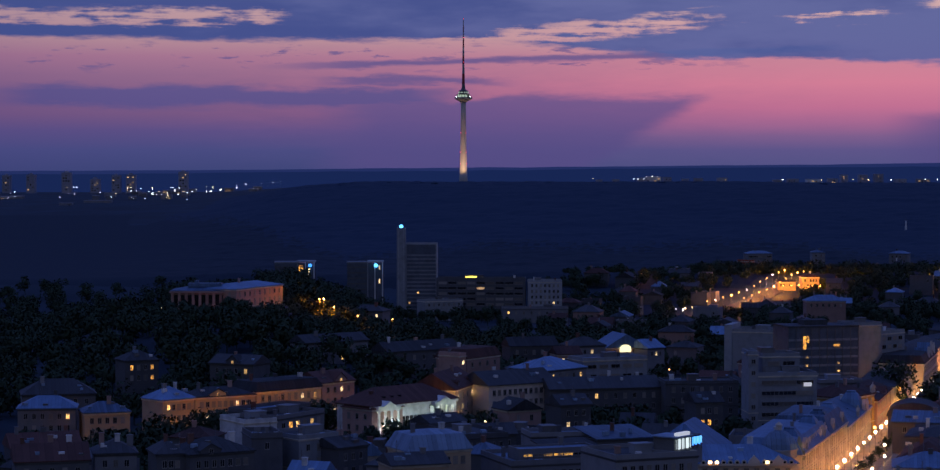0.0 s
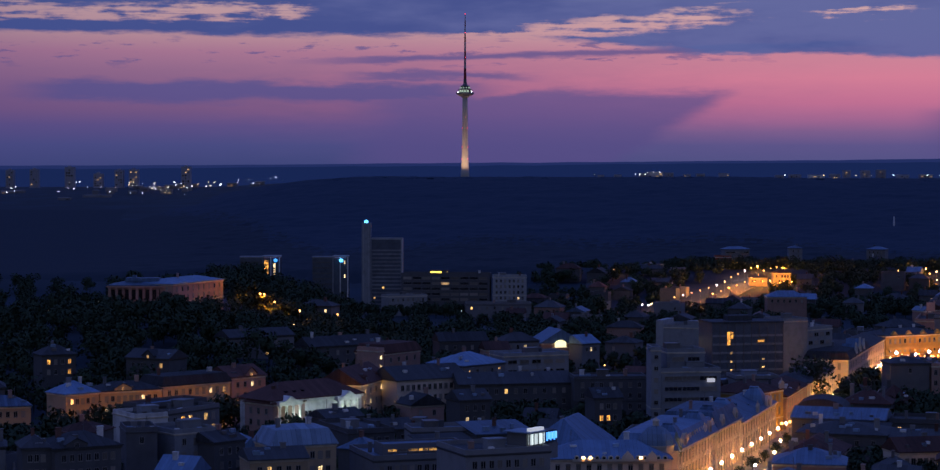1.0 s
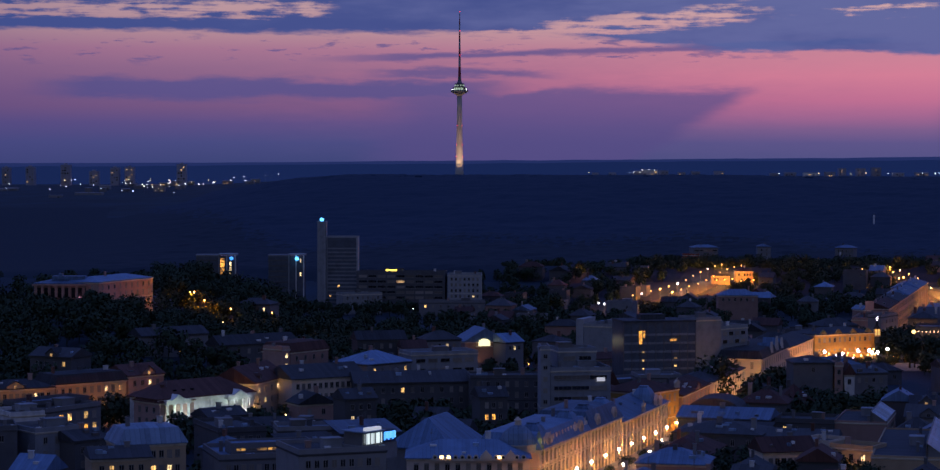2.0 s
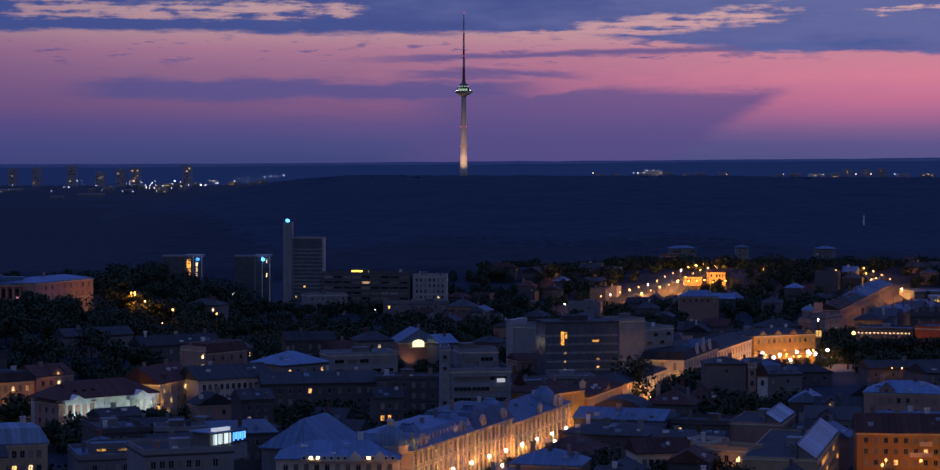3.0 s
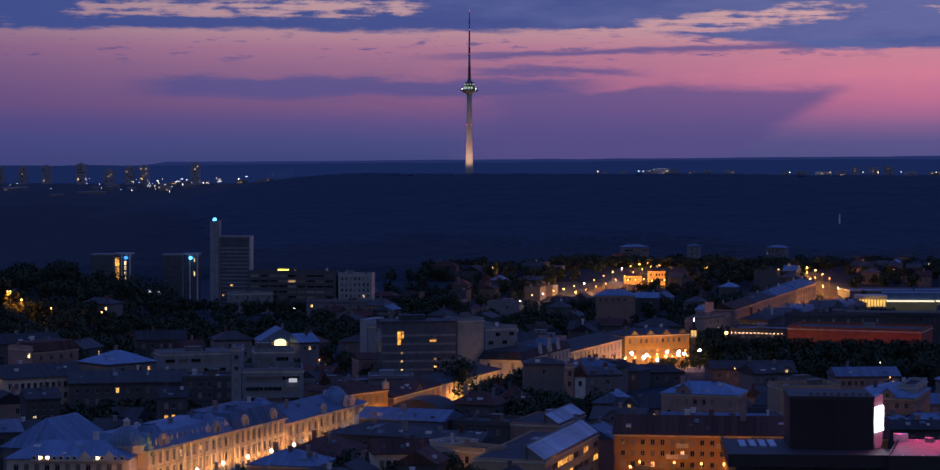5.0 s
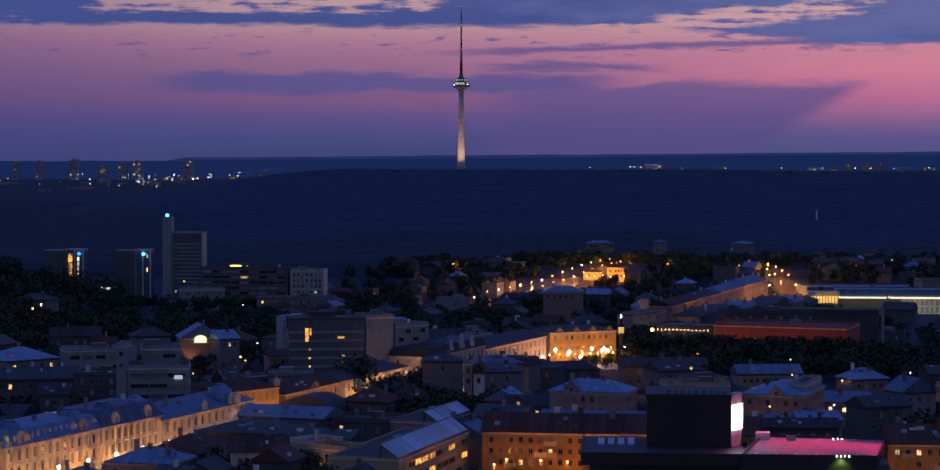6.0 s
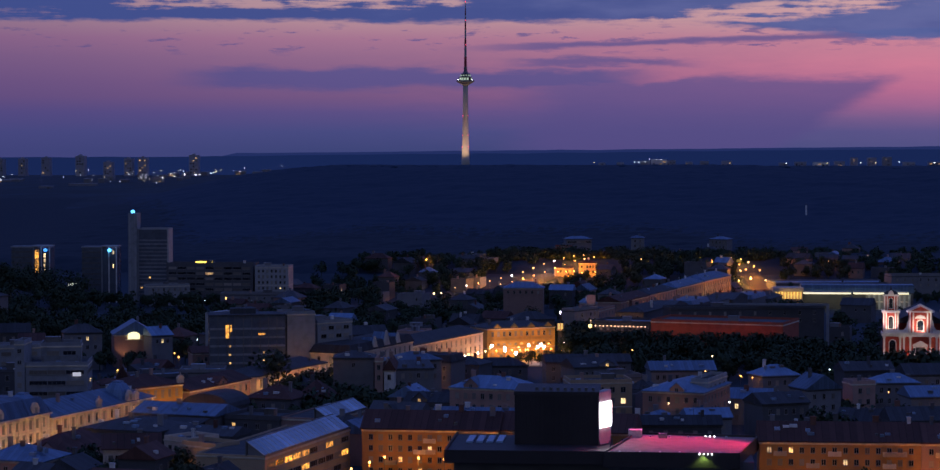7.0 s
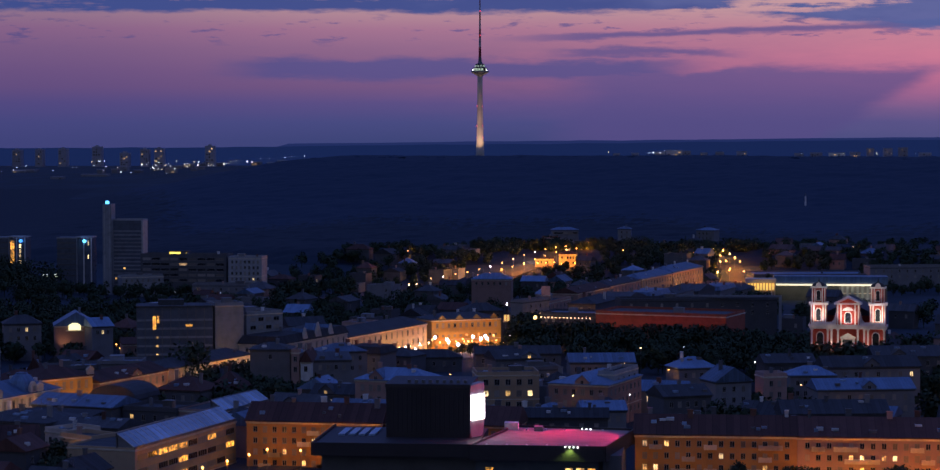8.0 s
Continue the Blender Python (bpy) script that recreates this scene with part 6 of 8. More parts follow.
house("ochre house with a low grey mansard roof", (-12.9, 468.0), (0.2, 474.0), 12, 20.1, "mansard", 4, PLASTER_WARM, ROOF_PALE, 2, 7, lit=0.16, dormers=4, chimneys=2, hatches=3)
house("grey flat-roofed yard building", (-1.7, 540.0), (9.5, 545.0), 22, 14.4, "flat", 0, PLASTER_DARK, ROOF_TAR, 2, 5, chimneys=3, hatches=4)
house("long flat-roofed hall with a lit clerestory", (8.8, 465.0), (29.5, 472.0), 20, 17.8, "flat", 0, PLASTER_GREY, ROOF_BLUE, 2, 12, lit=0.06, chimneys=4, hatches=4)
house("upper storey of the hall with a pale parapet", (14.5, 525.0), (28.4, 528.0), 10, 16.6, "flat", 0, PLASTER_GREY, ROOF_PALE, 1, 6, chimneys=1, hatches=4)
house("raised clerestory of the hall with a dim golden strip", (10.4, 471.0), (27.6, 476.8), 7, 20.0, "flat", 0, PLASTER_GREY, ROOF_BLUE, 1, 7, lit=0.7, lit_mats=[LIT_DIM], win=(2.1, 0.6), style="strip", chimneys=0, storey=1.1, cornice=False, parapet=0.2)
house("narrow dark house with a white chimney", (-0.7, 578.0), (12.2, 581.0), 10, 10.4, "gable", 2.5, PLASTER_DARK, ROOF_DARK, 2, 5, chimneys=2, hatches=3)
house("grey office block with two bright windows", (28.7, 433.0), (45.5, 440.0), 16, 23.2, "flat", 0, PLASTER_GREY, ROOF_TAR, 3, 9, lit=0.16, lit_mats=[LIT_WHITE], side=6, chimneys=3, storey=3.4, hatches=4)
house("dark yard house with a metal roof", (30.1, 520.0), (43.8, 525.0), 14, 16.4, "shed", 1.5, PLASTER_DARK, ROOF_BLUE, 2, 5, hatches=3)
house("dark shed roofs behind the office", (18.1, 505.0), (29.9, 510.0), 9, 15.9, "shed", 1.2, PLASTER_DARK, ROOF_DARK, 1, 4, hatches=3)
house("grey yard house under dark tiles", (-30.1, 505.0), (-23.8, 512.0), 10, 16.2, "gable", 2, PLASTER_DARK, ROOF_DARK, 2, 3, hatches=3)
house("dark house with a tarred roof", (-10.4, 585.0), (-1.1, 592.0), 9, 12.6, "gable", 2, PLASTER_DARK, ROOF_TAR, 1, 3, hatches=3)

# round the white palace
house("red hipped wing of the white palace", (-35.6, 615.0), (-27.0, 607.0), 12, 14.0, "hip", 3.5, PLASTER_PINK, ROOF_RED, 2, 3, lit=0.1, hatches=3)
house("tall pale house with a gabled red roof and lit stairs", (-4.3, 637.0), (2.8, 661.0), 14, 16.4, "gable", 4.5, PLASTER_PALE, ROOF_RED, 4, 5, lit=0.16, side=3, sides='lr', chimneys=2, dormers=2, hatches=3)
house("long pale convent range under a dark slate roof", (5.5, 647.0), (26.0, 661.0), 15, 16.6, "gable", 3.6, PLASTER_PALE, ROOF_DARK, 3, 12, lit=0.02, chimneys=2, hatches=3)
house("long dark range with white chimneys", (23.7, 652.0), (57.3, 660.0), 13, 15.0, "gable", 3.0, PLASTER_DARK, ROOF_DARK, 3, 11, lit=0.03, chimneys=4, hatches=3)
house("dark flat range joined to the slab office", (57.8, 652.0), (79.6, 654.0), 12, 17.2, "flat", 0, PLASTER_DARK, ROOF_TAR, 3, 7, lit=0.03, chimneys=2, hatches=3, parapet=0.3)
house("low dark outbuilding with a lit window", (10.8, 615.0), (20.0, 620.0), 9, 12.8, "cross", 3, PLASTER_PINK, ROOF_DARK, 1, 2, lit=0.3, lit_mats=[LIT_GOLD], hatches=3)
house("dark house under trees with two lit windows", (24.8, 600.0), (33.1, 604.0), 9, 15.9, "gable", 2.5, PLASTER_DARK, ROOF_DARK, 2, 3, lit=0.3, hatches=3)
house("dark garden house with an orange window", (61.5, 600.0), (69.0, 602.0), 9, 16.6, "gable", 2.5, PLASTER_DARK, ROOF_DARK, 2, 3, lit=0.4, lit_mats=[LIT_GOLD], hatches=3)
house("pink mansard house with lit attic", (-1.0, 705.7), (9.8, 721.5), 12, 19.6, "mansard", 3.4, PLASTER_PINK, ROOF_RED, 3, 4, lit=0.22, dormers=2, side=3, hatches=3)
house("narrow pink stair house beside the mansard", (-3.2, 703.0), (-1.2, 705.4), 9, 20.8, "flat", 0, PLASTER_PINK, ROOF_TAR, 3, 1, lit=0.3, hatches=4)
house("small pink house with two lit windows", (31.0, 783.0), (39.6, 785.0), 10, 14.4, "gable", 2.6, PLASTER_PINK, ROOF_RED, 2, 3, lit=0.35, lit_mats=[LIT_WHITE])
house("pale concrete institute with bands of windows", (37.1, 722.0), (58.7, 731.0), 12, 17.6, "flat", 0, CONCRETE, ROOF_BLUE, 3, 5, lit=0.07, win=(3.2, 1.2), style='strip', side=3, hatches=4)
house("hall under a broad blue metal roof", (24.5, 698.0), (37.5, 712.0), 16, 16.4, "hip", 3.5, PLASTER_GREY, ROOF_BLUE, 1, 5, hatches=3)
house("pink gabled house with a big lit arch window", (51.8, 838.0), (67.3, 843.0), 14, 12.4, "cross", 5, PLASTER_PINK, ROOF_BLUE, 1, 0, chimneys=1)
house("low house under red tiles beside the arch", (67.3, 835.0), (74.0, 840.0), 12, 12.4, "gable", 3, PLASTER_GREY, ROOF_BLUE, 1, 3)

# office blocks
house("slab office with long window bands", (81.0, 620.0), (98.0, 623.0), 16, 22.2, "flat", 0, CONCRETE, ROOF_TAR, 5, 3, win=(5.0, 1.15), style='strip', side=3, lit=0.03, chimneys=2, storey=3.0, hatches=4)
house("dark upper storey of the slab office", (83.3, 628.0), (94.2, 630.5), 10, 27.0, "flat", 0, CONCRETE, ROOF_TAR, 1, 2, win=(3.6, 1.2), style='strip', lit=0, chimneys=1, hatches=4)
house("narrow concrete stair tower of the office", (78.2, 619.0), (80.9, 619.2), 10, 28.4, "flat", 0, CONCRETE, ROOF_TAR, 6, 1, win=(1.2, 1.2), lit=0, chimneys=0, hatches=4)
house("windowless concrete hall with a ribbed front", (96.0, 808.0), (113.4, 801.5), 14, 21.0, "flat", 0, CONCRETE_PALE, ROOF_TAR, 1, 0, chimneys=1)
house("plain concrete stair block without windows", (132.6, 754.0), (141.5, 758.5), 12, 27.0, "flat", 0, CONCRETE, ROOF_TAR, 1, 0, chimneys=1, hatches=4)
house("concrete slab block with window bands", (141.6, 763.0), (152.2, 773.0), 13, 23.4, "flat", 0, CONCRETE_PALE, ROOF_TAR, 7, 4, win=(2.2, 1.3), style='strip', side=3, lit=0.02, storey=2.8)
house("low metal-roofed hall between the offices", (109.5, 690.0), (123.3, 692.0), 12, 13.5, "flat", 0, PLASTER_GREY, ROOF_BLUE, 1, 5, chimneys=1, hatches=4)
house("low annexe with a blue flat roof", (94.0, 690.0), (116.3, 705.0), 12, 11.4, "flat", 0, PLASTER_GREY, ROOF_PALE, 1, 6, hatches=4)
house("pink low house beneath the concrete hall", (97.7, 765.0), (111.0, 770.0), 10, 12.4, "gable", 2, PLASTER_PINK, ROOF_RED, 2, 5, lit=0.1)

# houses along the north-lit side of the avenue
house("corner house with an arched parapet and low zinc roof", (46.5, 501.0), (74.6, 502.0), 15, 13.2, "hip", 3.4, PLASTER_PALE, ROOF_BLUE, 3, 11, lit=0.05, chimneys=1, style='tall', hatches=3)
ornate = [house("ornate palace on the avenue with a balustrade", (76.8, 512.0), (89.6, 551.3), 15, 13.9, "mansard", 4.2, PLASTER_PALE, ROOF_BLUE, 3, 12, lit=0.05, side=3, sides='l', chimneys=3, style='tall', win=(1.05, 1.95), storey=3.7, hatches=3),
house("ornate house on the avenue with tall gables", (89.9, 552.0), (98.9, 580.0), 15, 13.9, "mansard", 5, PLASTER_PALE, ROOF_BLUE, 3, 9, lit=0.06, chimneys=2, style='tall', win=(1.05, 1.95), storey=3.7, side=3, sides='l', hatches=3),
house("long plain house on the avenue under a blue roof", (99.2, 580.6), (114.6, 632.0), 15, 12.4, "hip", 3.4, PLASTER_PALE, ROOF_BLUE, 3, 13, lit=0.04, chimneys=2, style='tall', win=(1.05, 1.95), storey=3.7, hatches=3)]
# pilasters, storey mouldings and pavilion roofs of the three palaces
for ob, n, pavilions in zip(ornate, (13, 10, 14), ((7.0, 34.0), (7.0, 23.0), (40.5,))):
    e = {0: 13.9, 1: 13.9, 2: 12.4}[ornate.index(ob)] - ob.matrix_basis.translation.z
    w = {0: 41.3, 1: 29.4, 2: 53.6}[ornate.index(ob)]
    for i in range(n):
        x = 0.5 + (w - 1.0) * i / (n - 1)
        part("pilaster", boxes((x - 0.28, x + 0.28, -0.3, -0.01, 0, e - 1.0), (x - 0.4, x + 0.4, -0.42, -0.01, e - 1.0, e - 0.76)), TRIM, ob)
    part("string_course", ring(w, 15, e - 4.7, e - 4.35, 0.26), TRIM, ob)
    part("cornice_shelf", boxes((-0.5, w + 0.5, -0.75, -0.22, e - 0.5, e - 0.2)), TRIM, ob)
    for x in pavilions:
        top = loft([rect(x - k, x + k, 0.6 + 3.2 - k, 0.6 + 3.2 + k, e + z) for k, z in ((3.2, 0.0), (3.0, 1.6), (2.5, 3.2), (1.7, 4.6), (1.2, 5.0), (1.2, 5.4))])
        part("pavilion_roof", top, ROOF_BLUE, ob, "steep zinc pavilion roof")
        gable = prism([(x - 1.6, e - 0.2), (x + 1.6, e - 0.2), (x + 1.6, e + 1.6), (x + 1.1, e + 2.3), (x + 0.5, e + 2.9), (x, e + 3.1), (x - 0.5, e + 2.9), (x - 1.1, e + 2.3), (x - 1.6, e + 1.6)], -0.3, 0.55)
        part("gable", gable, PLASTER_PALE, ob, "curved stucco gable")
        piece("window", window_mesh(1.1, 1.3, CURTAIN, "plain"), ob, pose(x, -0.31, e + 0.5))
house("dark house beside the gold corner house", (86.5, 648.5), (103.0, 643.0), 14, 12.2, "hip", 3, PLASTER_DARK, ROOF_RED, 2, 5, lit=0.03, hatches=3)
house("corner house lit gold under red tiles", (108.6, 635.2), (119.2, 650.0), 15, 14.2, "hip", 3.0, OCHRE, ROOF_RED, 3, 6, lit=0.06, chimneys=2, style='tall', win=(1.05, 1.95), storey=3.7)
house("brown house on the avenue", (120.6, 653.0), (131.8, 690.0), 14, 11.6, "gable", 2.6, PLASTER_PINK, ROOF_RED, 3, 10, lit=0.04, side=3, sides='l', style='tall', win=(1.05, 1.95), storey=3.7, hatches=3)
house("pale house on the avenue under a low roof", (133.2, 693.0), (147.9, 741.5), 13, 11.8, "hip", 2.4, PLASTER_PALE, ROOF_DARK, 3, 12, lit=0.04, style='tall', win=(1.05, 1.95), storey=3.7, side=3, sides='l', hatches=3)
cream_house = house("cream house on the avenue with steep gables on its roof", (154.6, 752.0), (170.0, 803.0), 15, 13.9, "mansard", 3.2, PLASTER_PALE, ROOF_DARK, 3, 12, lit=0.05, style='tall', win=(1.05, 1.95), storey=3.7, side=3, sides='l', hatches=3)
for x, w in ((20.0, 2.0), (30.0, 2.6), (40.0, 2.0)):
    e = 13.9 - cream_house.matrix_basis.translation.z
    part("gable", prism([(x - w, e - 0.3), (x + w, e - 0.3), (x + w * 0.8, e + 1.0), (x, e + 2.1 * w), (x - w * 0.8, e + 1.0)], -0.25, 0.5), PLASTER_PALE, cream_house, "steep stucco gable")
    part("gable_roof", prism([(x - w, e + 0.2), (x + w, e + 0.2), (x, e + 1.9 * w)], 0.51, 5.0), ROOF_BLUE, cream_house)
house("long pale palace at the square", (165.6, 806.0), (189.2, 880.0), 14, 11.0, "hip", 3, PLASTER_PALE, ROOF_DARK, 3, 16, lit=0.05, style='tall', win=(1.05, 1.95), storey=3.7, side=3, sides='l')
square_house = house("golden corner house on the square with long balconies", (190.6, 884.8), (216.6, 899.6), 16, 11.8, "hip", 2.2, OCHRE, ROOF_DARK, 3, 11, lit=0.3, lit_mats=[LIT_GOLD, LIT_WARM], style='tall', chimneys=3, storey=3.6)
for z in (1.0, 4.6, 8.2):
    part("balcony", boxes((0.5, 29.4, -1.1, -0.21, z - 0.25, z + 0.05), (0.5, 29.4, -1.1, -1.0, z + 0.06, z + 0.95)), OCHRE, square_house, "long stucco balcony")
for i in range(4):
    part("gable", prism([(3.0 + i * 7.5, 12.9), (6.0 + i * 7.5, 12.9), (6.0 + i * 7.5, 14.2), (4.5 + i * 7.5, 15.6), (3.0 + i * 7.5, 14.2)], -0.1, 1.0), OCHRE, square_house)
house("pale corner house behind the lit turret", (223.4, 923.6), (233.0, 940.3), 6, 16.4, "flat", 0, PLASTER_GREY, ROOF_TAR, 3, 5, lit=0.08, chimneys=1)
house("brown flat-roofed house that carries a pale sign", (227.6, 960.0), (238.6, 1002.0), 11, 12.6, "flat", 0, PLASTER_PINK, ROOF_TAR, 3, 8, lit=0.05, chimneys=2)
house("rose house on the far avenue", (241.2, 1012.0), (253.6, 1058.0), 12, 14.0, "gable", 2.4, PLASTER_PINK, ROOF_RED, 4, 9, lit=0.06, style='tall', win=(1.1, 1.9), storey=3.9, side=3, sides='l', chimneys=3, hatches=2)
house("brown house on the far avenue", (253.9, 1059.2), (266.8, 1107.0), 12, 14.3, "hip", 2.2, PLASTER_PINK, ROOF_DARK, 4, 9, lit=0.08, style='tall', win=(1.1, 1.9), storey=3.9, side=3, sides='l', chimneys=3, hatches=2)
house("golden house on the far avenue", (267.2, 1108.4), (281.6, 1162.0), 12, 14.5, "hip", 2.4, PLASTER_WARM, ROOF_BLUE, 4, 11, lit=0.06, style='tall', win=(1.1, 1.9), storey=3.9, side=3, sides='l', chimneys=3, hatches=2)
far_front = house("long golden house at the end of the avenue", (281.9, 1163.2), (297.2, 1219.6), 14, 14.8, "hip", 2.8, PLASTER_WARM, ROOF_BLUE, 4, 11, lit=0.06, style='tall', win=(1.1, 1.9), storey=3.9, side=3, sides='l', chimneys=3, hatches=2)
for i in range(12):
    x = 0.5 + i * 5.2
    part("pilaster", boxes((x - 0.35, x + 0.35, -0.35, -0.01, 0, 17.0)), PLASTER_PALE, far_front)
house("small pale house standing end-on above the roofs", (226.6, 994.0), (230.6, 996.0), 8, 14.6, "cross", 1.8, PLASTER_PINK, ROOF_PALE, 1, 1, lit=0)
house("small gabled house glowing by the avenue", (97.6, 655.0), (102.2, 656.0), 8, 13.6, "cross", 5, PLASTER_WARM, ROOF_RED, 2, 2, lit=0.1, hatches=3)

# yards between the avenue and the offices
house("broad grey house with a blind rendered front", (157.8, 690.0), (170.2, 691.0), 11, 18.2, "hip", 1.8, PLASTER_GREY, ROOF_DARK, 1, 3, lit=0.0, skip=0.5, hatches=3)
house("narrow rose house beside the grey front", (170.7, 690.0), (173.2, 690.0), 9, 17.6, "flat", 0, PLASTER_PINK, ROOF_RED, 2, 1, lit=0.0, hatches=1)
house("small pale gabled house with a red roof", (173.6, 690.0), (176.8, 690.0), 12, 14.6, "cross", 3.4, PLASTER_WHITE, ROOF_RED, 1, 1, lit=0.0, hatches=1)
house("house under a low blue hipped roof", (172.5, 735.0), (186.5, 741.0), 11, 13.2, "hip", 2.4, PLASTER_GREY, ROOF_BLUE, 2, 5, hatches=3)
house("long grey shed with a tarred roof", (176.8, 694.0), (188.2, 697.0), 12, 14.6, "shed", 1.5, PLASTER_GREY, ROOF_TAR, 1, 4, lit=0.0, hatches=3)
house("dark house behind the avenue", (146.0, 818.0), (158.5, 824.0), 11, 14.6, "gable", 3, PLASTER_GREY, ROOF_DARK, 2, 4, lit=0.06)

# north of the avenue
house("house under a steep old red roof", (103.8, 536.0), (117.0, 532.0), 24, 9.6, "hip", 3.8, PLASTER_PINK, ROOF_RED, 2, 6, chimneys=2, hatches=3)
house("low house with a chimney beside the avenue", (99.5, 517.0), (116.0, 514.0), 14, 10.2, "hip", 3, PLASTER_PINK, ROOF_BLUE, 2, 6, chimneys=3, hatches=3)
house("house under a patched blue roof beside the avenue", (91.8, 486.0), (104.0, 483.0), 15, 9.8, "hip", 2.8, PLASTER_DARK, ROOF_BLUE, 2, 4, chimneys=2, hatches=3)
house("pale three-storey house under red tiles", (129.3, 517.0), (142.1, 520.0), 10, 12.8, "gable", 3, PLASTER_PALE, ROOF_RED, 3, 7, lit=0.03, hatches=3)
house("cream house lit by a yard lamp", (146.0, 526.0), (155.3, 520.0), 8, 13.2, "flat", 0, PLASTER_WARM, ROOF_TAR, 2, 3, lit=0.05, hatches=4)
house("grey blind side building", (139.7, 535.0), (146.6, 530.0), 10, 13.2, "flat", 0, PLASTER_PALE, ROOF_TAR, 2, 3, hatches=4)
house("orange office block with ribbons of windows", (169.6, 504.6), (181.5, 557.5), 17, 13.2, "flat", 0, PLASTER_WARM, ROOF_TAR, 4, 10, win=(4.7, 1.4), style='strip', lit=0.3, lit_mats=[LIT_GOLD], storey=3.2, chimneys=3, parapet=0.2, hatches=4)
house("rear wing of the office under a glass slope", (170.8, 594.0), (177.6, 620.0), 14, 10.8, "flat", 0, PLASTER_PINK, ROOF_TAR, 2, 6, win=(3.2, 1.4), style='strip', lit=0.1, chimneys=2, parapet=0.2, hatches=4)
house("orange apartment house of five storeys under red tiles", (185.3, 552.0), (219.0, 550.0), 13, 13.9, "gable", 4.0, APARTMENT, ROOF_RED, 5, 13, lit=0.1, chimneys=5, storey=2.75, win=(1.1, 1.4), balconies=14, hatches=5)
house("orange apartment house continuing the row", (219.6, 552.0), (252.0, 548.0), 13, 13.8, "gable", 4.0, APARTMENT, ROOF_RED, 5, 10, lit=0.08, chimneys=3, storey=2.75, win=(1.1, 1.4), balconies=5, hatches=4)
house("long apartment house of five storeys with balconies", (281.2, 526.0), (318.0, 526.0), 13, 15.2, "gable", 3.9, APARTMENT, ROOF_RED, 5, 14, lit=0.14, chimneys=5, storey=2.75, win=(1.1, 1.4), balconies=24, hatches=8)
house("rose apartment house of five storeys with balconies", (318.1, 526.0), (357.0, 526.0), 13, 15.1, "gable", 3.9, PLASTER_PINK, ROOF_RED, 5, 15, lit=0.15, chimneys=5, storey=2.75, win=(1.1, 1.4), balconies=24, hatches=7)
house("pale house under a wide blue hipped roof", (199.0, 636.5), (220.5, 631.0), 13, 15.2, "hip", 3, PLASTER_PINK, ROOF_BLUE, 3, 8, lit=0.02, chimneys=2, side=4, hatches=3)
house("low wing under a blue metal roof", (197.9, 600.0), (225.5, 597.0), 10, 11.8, "gable", 1.6, PLASTER_DARK, ROOF_BLUE, 1, 9, chimneys=2, hatches=3)
house("dark house with three lit windows", (185.6, 641.0), (199.2, 639.0), 10, 10.4, "gable", 2.5, PLASTER_DARK, ROOF_DARK, 2, 6, lit=0.3, lit_mats=[LIT_WHITE], hatches=3)
house("ochre house with large lit windows", (233.0, 642.0), (250.5, 645.5), 13, 16.2, "flat", 0, PLASTER_WARM, ROOF_TAR, 3, 5, lit=0.2, win=(1.5, 1.7), chimneys=2, hatches=4)
house("ochre corner house with a tall parapet", (253.5, 641.0), (270.5, 636.0), 30, 14.2, "hip", 2.6, PLASTER_PINK, ROOF_BLUE, 3, 6, lit=0.03, side=8, chimneys=2, hatches=3)
house("pale rooftop pavilion on the corner house", (272.0, 644.0), (278.0, 664.0), 5, 16.6, "flat", 0, CONCRETE_PALE, ROOF_TAR, 1, 4, lit=0.0, chimneys=0)
house("grey house under a blue roof behind the corner house", (255.8, 705.0), (275.8, 708.0), 12, 13.6, "gable", 2.4, PLASTER_GREY, ROOF_BLUE, 2, 9, lit=0.04, hatches=3)
house("grey upper range in the yards", (231.3, 720.0), (244.9, 726.0), 12, 12.8, "gable", 2.6, PLASTER_GREY, ROOF_DARK, 2, 6, hatches=3)
house("small blue hipped roof in the yard", (255.0, 575.0), (264.7, 578.0), 9, 13.4, "hip", 2.4, PLASTER_DARK, ROOF_BLUE, 1, 4, hatches=3)
house("low yard house under a blue roof", (265.8, 590.0), (277.0, 592.0), 10, 12.7, "gable", 2, PLASTER_GREY, ROOF_BLUE, 1, 4, hatches=3)
house("dark range of roofs behind the apartments", (249.7, 560.0), (273.5, 562.0), 8, 14.4, "gable", 2, PLASTER_DARK, ROOF_DARK, 1, 6, chimneys=3, hatches=3)
house("grey gabled house with a metal roof", (300.6, 655.0), (310.7, 660.0), 10, 13.4, "cross", 4, PLASTER_GREY, ROOF_BLUE, 2, 3, hatches=3)
house("orange rendered block in the yards", (314.3, 662.0), (321.0, 664.0), 8, 14.5, "flat", 0, PLASTER_PINK, ROOF_BLUE, 2, 2, lit=0.05, hatches=4)
house("low house with a blue metal roof", (323.0, 688.0), (336.7, 690.0), 10, 12.0, "hip", 2.5, PLASTER_GREY, ROOF_BLUE, 2, 5, lit=0.08, hatches=3)
house("house under a long blue roof", (328.6, 640.0), (355.7, 646.0), 11, 13.1, "gable", 2.6, PLASTER_GREY, ROOF_BLUE, 2, 8, lit=0.04, hatches=3)
house("dark courtyard house under old tiles", (286.3, 618.0), (299.1, 624.0), 11, 13.2, "gable", 2.6, PLASTER_DARK, ROOF_DARK, 2, 5, hatches=3)
house("dark courtyard house with a white yard light", (316.9, 580.0), (343.5, 584.0), 11, 13.6, "gable", 3, PLASTER_DARK, ROOF_DARK, 1, 8, chimneys=3, hatches=3)
